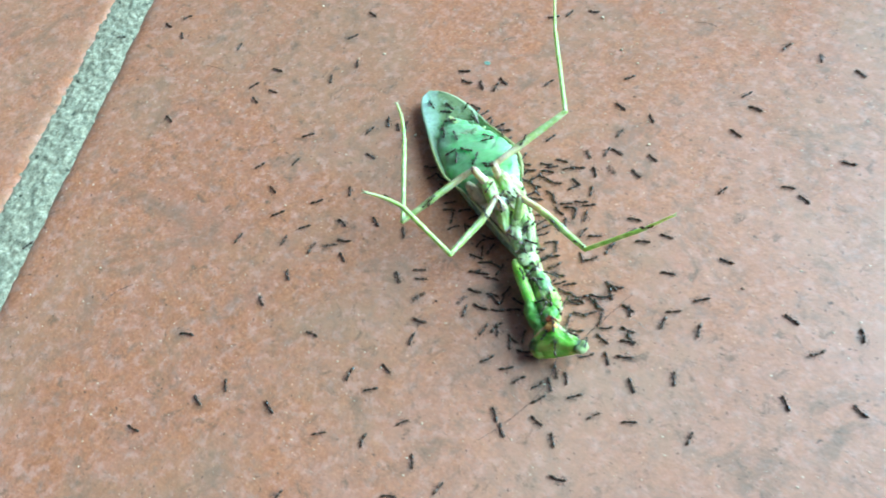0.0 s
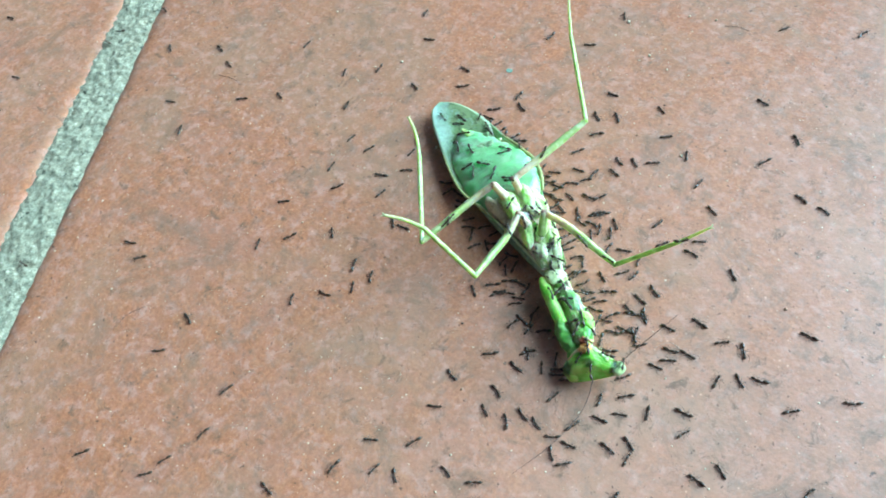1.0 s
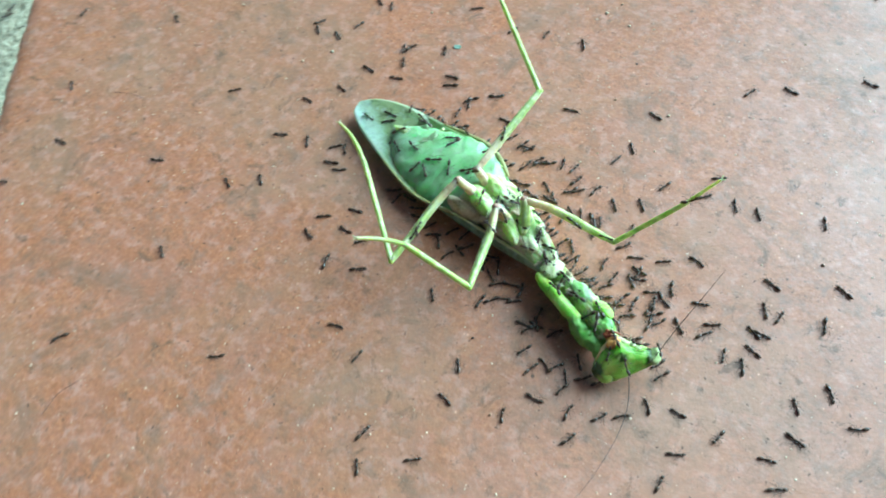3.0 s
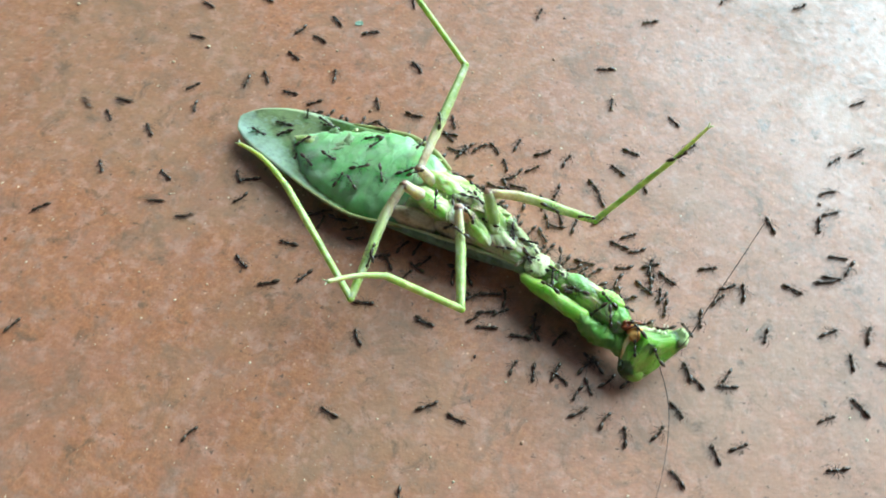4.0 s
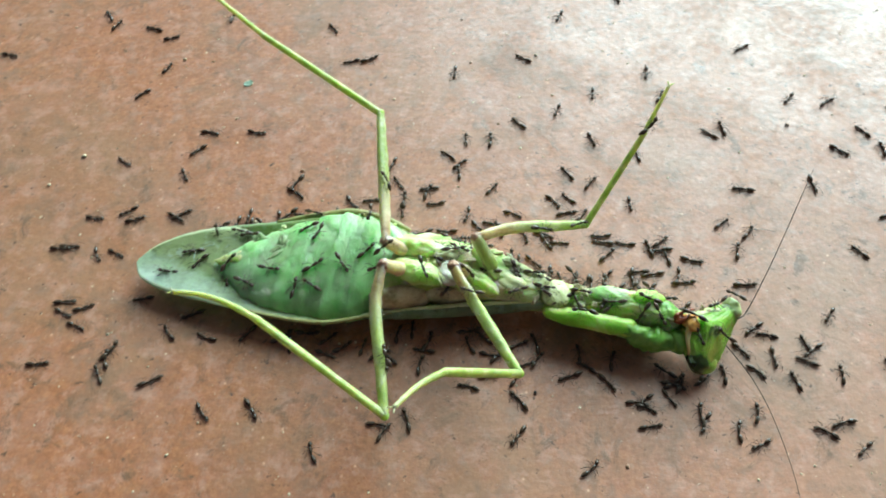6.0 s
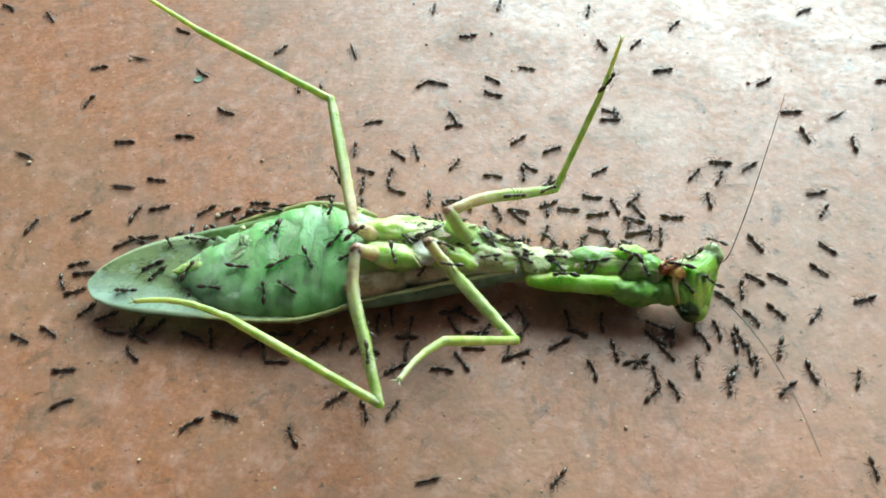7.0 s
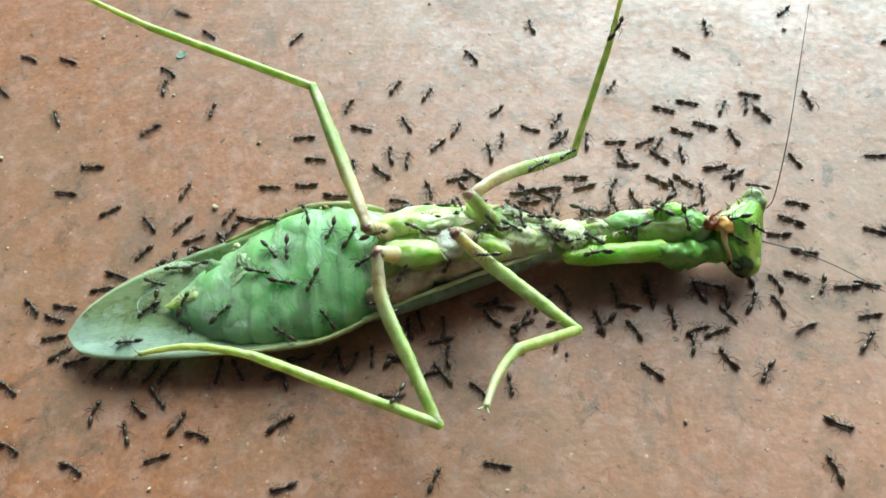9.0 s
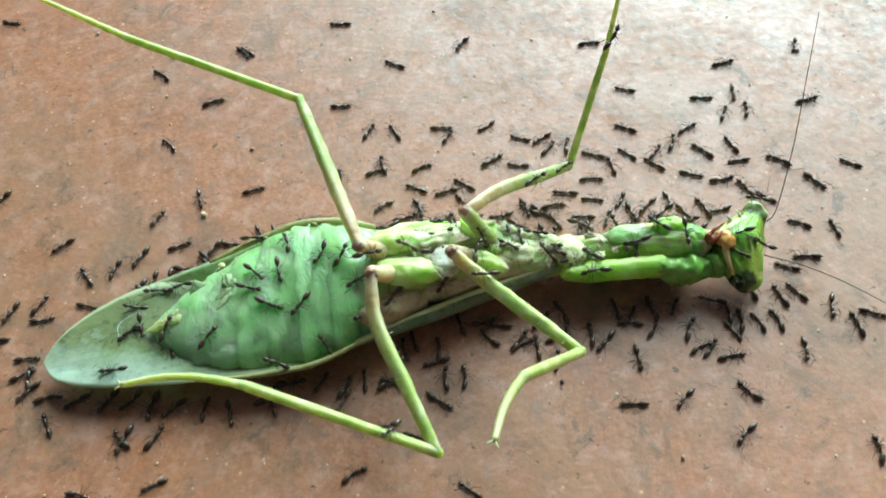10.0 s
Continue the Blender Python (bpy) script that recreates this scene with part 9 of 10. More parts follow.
    crawl(ANTS[133], (0, 62.8, 62.8, 173), (0.48, 58.3, 60.7, 192), (1, 53.4, 60.3, 172), (1.15, 55.4, 62.5, 123), (1.29, 57.4, 64.7, 73), (1.44, 59.4, 66.9, 24), (2, 67.8, 70, 8), (2.86, 72.3, 73.4, 19), (3.5, 77.5, 75.7, 53), (4.12, 82, 83.3, 67), (4.5, 84.3, 91.9, 70), (5.5, 84, 92.3, 111), (6.5, 83.6, 92.7, 151), (7, 83.2, 92.7, 220), (7.5, 82.9, 92.8, 288), (8.5, 84.6, 89.7, 231), (9, 83, 90.3, 195), (9.5, 81.4, 90.9, 159), (10, 79.3, 91.7, 156))
    crawl(ANTS[134], (0, 40.4, 70, -8), (0.44, 40.1, 66.9, -75), (1, 41.7, 64.2, -110), (1.27, 39.7, 64, -147), (1.55, 37.6, 63.8, -184), (2, 34.3, 66.1, -245), (2.28, 35.7, 66.8, -290), (2.56, 37.2, 67.5, -335), (3.03, 38.5, 68.4, -287), (3.5, 39.8, 69.2, -239), (3.87, 32, 69.3, -184), (4.08, 29.4, 68.7, -133), (4.29, 26.9, 68.1, -81), (4.5, 24.3, 67.6, -30), (4.81, 27.7, 66.8, -42), (5, 29.8, 64, -75), (6.5, 31.9, 64.6, -119), (7.14, 28.5, 59.3, -111), (7.5, 29.2, 53, -90), (7.71, 30.6, 54.2, -22), (7.92, 31.9, 55.4, 45), (8.5, 33.6, 58.6, 47), (9.5, 35.7, 59.8, 31), (10, 38.5, 61.5, 42))
    crawl(ANTS[135], (0, 39.3, 79.8, 9), (0.99, 43.9, 74.1, -39), (2, 51.1, 72.8, -6), (2.31, 49.3, 72.7, -64), (2.62, 47.6, 72.6, -122), (2.93, 45.8, 72.4, -181), (3.22, 43.4, 73.5, -236), (3.5, 40.9, 74.6, -292), (3.89, 43, 79.6, -289), (4.2, 44.2, 82, -358), (4.5, 45.4, 84.5, -427), (5.67, 41.6, 73.4, -453), (6.08, 43.8, 68, -410), (6.5, 46.1, 62.6, -367), (6.72, 45.6, 60.2, -421), (6.94, 45.1, 57.9, -475), (7.5, 41.5, 54.7, -442), (8, 43.7, 55.3, -401), (8.5, 46, 56, -360), (9.5, 50.4, 54.7, -376), (10, 51.1, 54.5, -376))
    crawl(ANTS[136], (0, 34.8, 82.2, 256), (0.5, 33.1, 80.9, 306), (1, 31.4, 79.6, 356), (1.5, 34.5, 69.4, 298), (2, 41.7, 61.6, 350), (2.77, 62.5, 76.8, 414), (3.5, 71.4, 101, 418), (4, 69.6, 101.8, 478), (4.5, 67.9, 102.7, 539), (5.5, 67.6, 101.9, 601), (6.5, 67.3, 101.1, 664), (7.5, 69.9, 99.7, 671), (8.5, 70.6, 97.2, 625), (9, 70.1, 97.2, 584), (9.5, 69.6, 97.1, 543), (10, 68.8, 97.1, 547))
    crawl(ANTS[137], (0, 32.8, 102.8, 82), (1.01, 37.1, 113.6, 77), (2, 35.4, 125.1, 87), (2.5, 34.9, 125.5, 135), (3, 34.5, 125.8, 183), (3.5, 34, 126.1, 232), (4.5, 32.9, 122, 242), (6.5, 30.5, 119.4, 293), (7.5, 34.7, 117.7, 284), (7.91, 34.2, 114.6, 241), (8.5, 32.3, 112.2, 199), (8.94, 30.9, 114.6, 142), (9.5, 28.2, 115.4, 141), (10, 26.2, 117.1, 131))
    crawl(ANTS[138], (0, 41.8, 104.3, 128), (1.24, 47.9, 116, 76), (2, 45.8, 129.1, 94), (2.7, 43.3, 133, 144), (3.5, 39.3, 135.3, 152), (4.12, 36, 135, 175), (4.5, 32.8, 136.1, 201), (5.5, 34.4, 135.1, 245), (6.5, 36, 134, 288), (7.5, 34.4, 131, 231), (8, 32.2, 129.4, 214), (8.5, 30.6, 127.3, 196), (9.5, 26.9, 128.9, 156), (10, 24.7, 129.8, 173))
    crawl(ANTS[139], (0, 52.3, 104.9, -14), (0.54, 52.7, 109.5, 31), (1.09, 53.1, 114.1, 76), (2, 58.8, 121.4, 56), (3.5, 62.9, 120.3, 27), (3.83, 62.1, 121, 76), (4.17, 61.4, 121.6, 125), (4.5, 60.6, 122.3, 175), (5.5, 59.8, 121.5, 219), (6.5, 58.9, 120.7, 262), (7, 59.6, 120.4, 306), (7.5, 60.3, 120.2, 349), (8.5, 60, 120.5, 326), (9.5, 63.6, 118, 325), (10, 67.8, 115, 317))
    crawl(ANTS[140], (0, 64.8, 77.7, 197), (2, 66.5, 78.8, 216), (2.6, 61.9, 80.5, 167), (3.5, 57.5, 82.7, 188), (4.5, 58.7, 81.1, 250), (5.31, 51.5, 62.9, 259), (6.5, 43.8, 44.8, 237), (6.64, 44, 45.7, 185), (6.78, 44.2, 46.6, 133), (6.91, 44.3, 47.5, 81), (7.11, 44.7, 48.4, 141), (7.3, 45.1, 49.2, 200), (7.5, 45.4, 50.1, 259), (8.04, 47.7, 47.7, 316), (8.5, 49.4, 44.8, 301), (8.72, 51.3, 46, 352), (8.93, 53.2, 47.2, 403), (9.5, 56.1, 50.7, 401), (10, 57.1, 51.6, 400))
    crawl(ANTS[141], (0, 59.6, 37.9, 195), (0.39, 56.2, 37.1, 200), (1, 53.6, 34.7, 146), (1.31, 55.5, 37.9, 104), (1.62, 57.5, 41.1, 62), (2, 62.2, 46.8, 11), (2.39, 62.9, 45.5, -30), (2.78, 63.6, 44.3, -70), (3.5, 63.4, 41.5, -29), (3.73, 65.6, 43, 12), (3.96, 67.8, 44.6, 53), (4.23, 69.5, 46.7, -2), (4.5, 71.2, 48.9, -56), (5.57, 68.4, 43.2, -102), (6.04, 68.3, 40.1, -138), (6.5, 68.2, 36.9, -173), (7.5, 69.5, 33.2, -143), (8.5, 67.2, 37.2, -188), (9, 67.8, 38.2, -149), (9.5, 68.5, 39.1, -111), (10, 66.3, 35.4, -120))
    crawl(ANTS[142], (0, 77.6, 34.5, 177), (0.52, 74.7, 34.2, 214), (1, 72.8, 32, 190), (1.24, 74.3, 30.7, 249), (1.48, 75.9, 29.3, 309), (1.65, 76.1, 28, 260), (1.83, 76.3, 26.6, 211), (2, 76.6, 25.3, 163), (2.93, 71.9, 30.7, 157), (3.22, 68.3, 31, 194), (3.5, 64.7, 31.3, 231), (4, 66.6, 29.7, 275), (4.5, 68.5, 28.1, 319), (4.62, 68.1, 29.5, 385), (4.74, 67.7, 31, 452), (4.83, 68, 32, 393), (4.91, 68.2, 32.9, 333), (5, 68.5, 33.9, 274), (5.63, 72.1, 30.8, 296), (6.5, 73.6, 26.3, 331), (6.7, 72.3, 26.5, 271), (6.91, 71, 26.7, 212), (7.11, 69.7, 26.9, 152), (7.31, 68.1, 28, 210), (7.5, 66.4, 29.1, 269), (8, 63.6, 24.8, 230), (8.5, 60.4, 20.8, 196), (8.75, 58.3, 19.8, 244), (9, 56.1, 18.8, 291), (9.11, 56.7, 20.2, 354), (9.22, 57.3, 21.6, 417), (9.36, 58.6, 22.5, 371), (9.5, 60, 23.3, 326), (10, 63.8, 24.8, 368))
    crawl(ANTS[143], (0, 85.7, 30.8, 238), (0.39, 81.1, 21.3, 213), (1, 71.2, 17.7, 198), (1.23, 72.2, 16.2, 256), (1.46, 73.1, 14.7, 314), (2, 76.5, 14, 300), (3.5, 76.1, 9.6, 323), (3.71, 75.9, 10.4, 373), (3.92, 75.7, 11.3, 422), (4.13, 75.5, 12.2, 472), (4.5, 73.7, 14, 417), (5.5, 75.5, 14.6, 378), (6.5, 77.4, 15.1, 339), (6.71, 77.4, 16.6, 383), (6.91, 77.4, 18.1, 427), (7.5, 78.5, 20.8, 445), (7.89, 81.7, 25, 447), (8.5, 80.9, 30.1, 428), (8.83, 81, 29.1, 377), (9.17, 81.1, 28, 327), (9.5, 81.2, 27, 277), (10, 81.3, 26.1, 275))
    crawl(ANTS[144], (0, 86.9, 18, 146), (0.36, 82.9, 18, 195), (0.58, 81.6, 17.5, 148), (0.79, 80.4, 16.9, 100), (1, 79.2, 16.4, 53), (2, 81.9, 17.9, 82), (2.3, 74.5, 19.5, 129), (2.61, 67.1, 21.1, 175), (3.05, 59.6, 20.3, 108), (3.5, 52.1, 19.5, 41), (3.95, 65.5, 31.2, 32), (4.5, 82.2, 37.2, 25), (5.54, 85, 36, -19), (6.5, 87.9, 36.4, -81), (6.81, 91, 38.2, -35), (7.13, 94, 40, 12), (7.5, 100.9, 38.8, 13), (8, 98.9, 38.6, -39), (8.5, 96.9, 38.5, -90), (8.97, 98.9, 36.4, -39), (9.5, 100.9, 34.5, -45), (10, 103.8, 31.5, -48))
    crawl(ANTS[145], (0, 97.8, 25.5, 166), (1.13, 94.4, 25, 185), (2, 91.2, 24, 235), (3.5, 88.4, 24, 265), (4.5, 90.8, 20.1, 197), (5.34, 61.4, 17.7, 185), (6.5, 33.7, 7.4, 173), (7.5, 33.1, 9, 143), (8.5, 31.5, 8.7, 153), (8.75, 31.5, 10.1, 103), (9, 31.4, 11.5, 53), (9.22, 28.7, 18.3, 100), (9.5, 30.4, 25.4, 82), (10, 27.8, 23, 68))
    crawl(ANTS[146], (0, 90.3, 40.1, -52), (0.63, 85.3, 33.2, -105), (1, 86.3, 24.8, -144), (1.38, 87.1, 17.1, -94), (2, 84.6, 9.8, -69), (2.33, 83.8, 8.8, -111), (2.66, 82.9, 7.7, -153), (3.5, 80.4, 6.7, -155), (4.5, 78.1, 7.7, -187), (6.5, 78.2, 7, -134), (7.08, 64.9, 10, -181), (7.5, 51.3, 10.3, -168), (8.5, 47.8, 10.1, -188), (9.5, 47.1, 8.8, -158), (10, 44.3, 8.4, -179))
    crawl(ANTS[147], (0, 22.6, -7.2, 87), (0.22, 30.8, -3.7, 40), (0.44, 39, -0.1, -6), (1, 56.1, -5.2, 31), (1.6, 74.3, 4.4, 9), (2, 94.7, 1.5, -31), (3.5, 96.7, 2.8, -58), (4.08, 97.9, -0.3, -71), (4.5, 97.9, -3.7, -97), (6.5, 95.8, -4.4, -134), (6.83, 95.7, -5, -74), (7.17, 95.6, -5.6, -15), (7.5, 95.5, -6.2, 45), (8.5, 96.7, -3.4, 19), (9.5, 99.2, -4.9, -30), (10, 100.1, -5.4, -43))
    crawl(ANTS[148], (0, 23.4, -3.7, 24), (0.5, 24.9, -4.1, -35), (1, 26.5, -4.5, -95), (2, 24, -4.5, -153), (3.5, 26.9, -4.7, -109), (4.5, 24.2, -5.2, -108), (4.75, 23.8, -6.7, -51), (5, 23.4, -8.1, 6), (5.94, 26.2, -0.7, 65), (6.22, 28.9, 2.2, 29), (6.5, 31.6, 5.1, -7), (6.97, 32, -1.1, -76), (7.5, 32.2, -7.3, -100), (7.83, 31.1, -7.6, -151), (8.17, 30.1, -7.9, -202), (8.5, 29, -8.2, -252), (9, 30.5, -5.8, -262), (9.5, 29.5, -7.6, -305), (10, 31, -6.4, -305))
    crawl(ANTS[149], (0, 26.7, -1.8, 209), (1, 23.5, -0.4, 232), (1.33, 23.3, -1, 284), (1.67, 23.2, -1.7, 335), (2, 23, -2.4, 387), (2.93, 26.8, -3.1, 358), (3.21, 28.7, -3.5, 397), (3.5, 30.6, -3.9, 436), (3.69, 32.7, -4.9, 387), (3.89, 34.8, -5.8, 338), (4.5, 38.9, -7.8, 402), (4.95, 39.5, -9, 360), (5.4, 40.2, -10.2, 317), (5.95, 41.4, -10.8, 384), (6.5, 42.6, -11.4, 452), (7.5, 42.8, -11.7, 467), (8.5, 43.6, -10.6, 464), (9, 46.4, -7.3, 464), (9.5, 43.8, -7.7, 435), (10, 43.3, -7.8, 468))
    crawl(ANTS[150], (0, 30.4, -4.1, 215), (0.54, 24.7, -2.6, 172), (0.77, 21.9, -1.8, 112), (1, 19.1, -1, 52), (1.44, 22.2, 10.1, 64), (2, 32, 16, 2), (2.75, 31.6, 15.4, 70), (3.5, 31.2, 14.7, 137), (3.95, 25.1, 15.8, 185), (4.23, 22.1, 15.4, 134), (4.5, 19, 15, 83), (4.75, 18.1, 17.2, 44), (5, 17.3, 19.5, 6), (6.5, 19.7, 18.7, -32), (7.5, 20.8, 23.5, -7), (8.5, 20.6, 22.3, -19), (8.75, 19.8, 22.5, -65), (9, 18.9, 22.6, -111), (9.5, 20.8, 22.6, -135), (10, 20.3, 20.5, -197))
    crawl(ANTS[151], (0, 27.3, -5.9, 19), (0.6, 31.5, -7.7, -42), (1, 34.2, -11.3, -1), (1.5, 33.6, -12.2, -54), (2, 32.9, -13, -108), (2.5, 33.6, -14.4, -52), (3, 34.3, -15.7, 4), (3.5, 35.1, -17, 60), (4.13, 36.8, -13.8, 44), (4.5, 39.2, -10.9, 42), (6.5, 37.3, -11, 29), (7.5, 39.7, -9.6, 45), (8.5, 42.2, -9.9, 83), (9, 42.6, -9.3, 51), (9.5, 41.4, -7.8, 95), (10, 41.4, -7.2, 80))
    crawl(ANTS[152], (0, 25.2, -9, 297), (0.26, 26, -7.1, 352), (0.52, 26.7, -5.3, 408), (0.76, 28.4, -4.2, 342), (1, 30.1, -3.2, 275), (1.48, 29.5, -6.2, 236), (2, 27.5, -8.6, 258), (3.5, 27.8, -8.7, 241), (4.08, 27.8, -11.8, 281), (4.5, 28.7, -14.9, 222), (4.75, 28.5, -14.7, 289), (5, 28.4, -14.5, 356), (5.53, 31.1, -16, 344), (6.5, 33.9, -17.5, 392), (7.5, 33.2, -18.5, 396), (7.72, 32, -17, 456), (7.93, 30.9, -15.5, 515), (8.5, 27.1, -14.7, 448), (9, 27.4, -15.3, 487), (9.5, 27.7, -15.9, 526), (10, 25.5, -15.3, 530))
    crawl(ANTS[153], (0, 31.6, -9.6, 277), (1, 27.8, -12.6, 227), (1.33, 28.2, -12.4, 282), (1.67, 28.6, -12.3, 338), (2, 29, -12.1, 393), (3.5, 31.1, -10.2, 435), (4.5, 29.8, -8.9, 463), (4.67, 28.9, -8.5, 513), (4.83, 28, -8.1, 563), (5, 27, -7.7, 614), (5.86, 28.2, -10, 668), (6.5, 29.9, -11.9, 626), (7.5, 30.8, -11.5, 634), (8.5, 29.6, -12.4, 637), (9, 32.3, -9.4, 623), (9.5, 31.4, -10.1, 615), (10, 27.9, -10.1, 626))
    crawl(ANTS[154], (0, 33.1, -7, 86), (1, 33.5, -6.9, 58), (2, 33.2, -7.8, 61), (3.5, 34.9, -8.5, 56), (4.5, 35.3, -6.4, 52), (5.09, 36.2, -8.2, -7), (5.67, 37.1, -10, -66), (6.09, 37.7, -11.9, -8), (6.5, 38.3, -13.8, 49), (6.71, 37.4, -12.3, 89), (6.93, 36.4, -10.8, 128), (7.5, 34.6, -7.8, 79), (8.5, 35, -10.5, 76), (9, 36.5, -6.3, 96), (9.5, 35.8, -8.6, 78), (10, 35, -7.1, 54))
    crawl(ANTS[155], (0, 38, -7, -1), (0.5, 39.3, -6.6, -70), (1, 40.5, -6.1, -139), (2, 38.1, -10.4, -124), (3.5, 36.4, -12, -101), (4.5, 33.8, -12.4, -110), (5, 34.8, -11.8, -113), (6.5, 32, -13.9, -151), (7.5, 34.6, -13, -135), (8, 33.9, -13, -194), (8.5, 33.3, -13, -253), (9.5, 34.5, -12.9, -299), (10, 36.7, -10.2, -315))
    crawl(ANTS[156], (0, 32.5, 0.6, 8), (0.36, 32.7, 3.2, 48), (0.73, 32.9, 5.8, 88), (1.36, 33.7, 8.2, 40), (2, 34.6, 10.7, -7), (2.75, 34.6, 12.4, 62), (3.5, 34.6, 14.2, 132), (3.75, 30, 10.1, 181), (3.99, 25.3, 6.1, 230), (4.25, 23.4, 0.3, 170), (4.5, 21.4, -5.5, 109), (5.57, 23.4, 1.8, 68), (6.5, 25.1, 9.2, 136), (6.83, 25.7, 9.2, 87), (7.17, 26.2, 9.1, 38), (7.5, 26.7, 9, -11), (8.5, 27.6, 10.8, 57), (8.75, 28, 9.3, 19), (9, 28.3, 7.7, -19), (9.25, 28.7, 8.9, 31), (9.5, 29.1, 10.1, 81), (9.75, 27.9, 10.4, 125), (10, 26.7, 10.7, 170))
    crawl(ANTS[157], (0, 16.8, 3.1, 198), (1, 16.6, -0.1, 226), (2, 14.6, 0.4, 212), (2.31, 14.7, -1.3, 248), (2.62, 14.9, -2.9, 285), (3.5, 17, -5.5, 226), (4.5, 19.3, -6.5, 181), (5, 18.1, -8.7, 217), (5.53, 14.9, -14.4, 271), (6.02, 15.4, -17.6, 225), (6.5, 15.9, -20.9, 178), (6.86, 10.2, -13.1, 112), (7.5, 11.5, -3.5, 169), (7.91, 2.6, -5.2, 196), (8.5, -6.4, -5.6, 212), (8.59, -3.3, -7.1, 260), (8.68, -0.2, -8.7, 308), (8.77, 2.9, -10.2, 356), (8.89, 8, -9.2, 410), (9, 13.1, -8.2, 463), (9.5, 16.5, -5.9, 419), (10, 16.7, -6.4, 446))
    crawl(ANTS[158], (0, 49.8, -6.6, -40), (0.84, 59.5, -8.1, -27), (2, 68.1, -12.8, 24), (2.66, 72.3, -10.1, 29), (3.5, 77, -8.4, 77), (3.68, 75.3, -10, 146), (3.86, 73.7, -11.5, 216), (4.18, 71.6, -12.2, 174), (4.5, 69.5, -12.9, 132), (4.75, 67.7, -12.8, 87), (5, 65.9, -12.6, 41), (5.75, 67, -11.1, 91), (6.5, 68.1, -9.6, 140), (7, 66.1, -9.1, 186), (7.5, 64.1, -8.7, 231), (8.5, 63.8, -8, 167), (8.97, 54.9, -9.9, 171), (9.24, 51.1, -7.4, 127), (9.5, 47.2, -4.8, 84), (10, 47.1, -4.8, 101))
    crawl(ANTS[159], (0, 52.2, -6.1, 140), (1, 51.2, -5.4, 111), (2, 52.9, -7.5, 136), (3.5, 50.7, -5.8, 132), (4.5, 52.4, -4, 170), (5, 51.5, -7, 145), (6.5, 52.2, -3.4, 173), (7, 52.8, -3.3, 135), (7.5, 53.4, -3.1, 97), (8.5, 51.2, 1.4, 85), (9, 53.9, 3.4, 154), (9.5, 54.8, 4.2, 148), (10, 53.7, 4.8, 150))
    crawl(ANTS[160], (0, 107.3, 1.1, 168), (0.38, 98.9, 5.2, 168), (0.69, 94.2, 5.1, 126), (1, 89.6, 5, 84), (1.26, 91.6, 4.8, 36), (1.52, 93.5, 4.5, -11), (2, 97.5, 4.5, -32), (2.77, 99.2, 1.7, -81), (3.5, 98.7, -1.5, -44), (4.5, 100.9, 1.2, -24), (6.5, 100.9, -2.4, -86), (6.83, 100.9, -2.2, -142), (7.17, 101, -2, -198), (7.5, 101.1, -1.8, -255), (8, 100.5, -0.4, -290), (8.5, 99.9, 1, -325), (8.86, 102.5, 1.5, -350), (9.5, 105, 0.9, -360), (10, 106.2, 0.9, -362))
    crawl(ANTS[161], (0, -89.6, 56.8, -22), (1.18, -82, 49.5, -10), (2, -71.4, 49.6, -28), (2.97, -54.8, 41.4, -31), (3.5, -39.7, 30.7, -37), (4, -40.2, 29.6, -86), (4.5, -40.6, 28.5, -134), (5, -41, 26.3, -147), (6.5, -42.7, 23.1, -151), (7.5, -41.9, 23.4, -156), (8.1, -42.6, 15.9, -103), (8.5, -47.5, 10.3, -38), (9.5, -42.7, 9.3, -93), (10, -45.1, 9.2, -124))
    crawl(ANTS[162], (0, -69.6, 67.3, -57), (0.5, -65.4, 60.1, -69), (1, -60.7, 53.3, -66), (1.13, -61, 54.7, -16), (1.25, -61.4, 56, 34), (1.38, -61.7, 57.4, 84), (1.69, -60.7, 59.3, 42), (2, -59.7, 61.1, -1), (2.6, -54.1, 57.6, -41), (3.5, -49.2, 53.1, -23), (3.85, -46.9, 51.9, -21), (4.5, -44.4, 51.5, -49), (5.5, -44.3, 50.2, -102), (6.5, -44.2, 48.9, -156), (7, -43.9, 48.4, -117), (7.5, -43.6, 47.9, -79), (8, -42.3, 47.5, -134), (8.5, -41, 47.1, -188), (9.07, -51.1, 57.6, -216), (9.5, -63.2, 65.9, -220), (10, -67.5, 69.6, -230))
    crawl(ANTS[163], (0, -62.7, 76, -52), (1.12, -57, 70, -45), (2, -52.6, 63, -52), (2.67, -50.4, 57.1, -49), (3.5, -45.3, 53.5, -67), (4, -46.1, 53.3, -28), (4.5, -47, 53.1, 11), (5.75, -41.7, 54.9, 26), (6.12, -39.5, 56.6, 90), (6.5, -37.3, 58.3, 153), (6.87, -41.8, 56.8, 197), (7.19, -44.2, 57, 155), (7.5, -46.6, 57.1, 113), (8.14, -49.3, 55.9, 178), (8.5, -52.1, 56.9, 133), (9.14, -56.2, 57.7, 143), (9.5, -59.1, 60.7, 80), (9.77, -54.7, 60.2, 27), (10, -51.1, 62.9, -18))
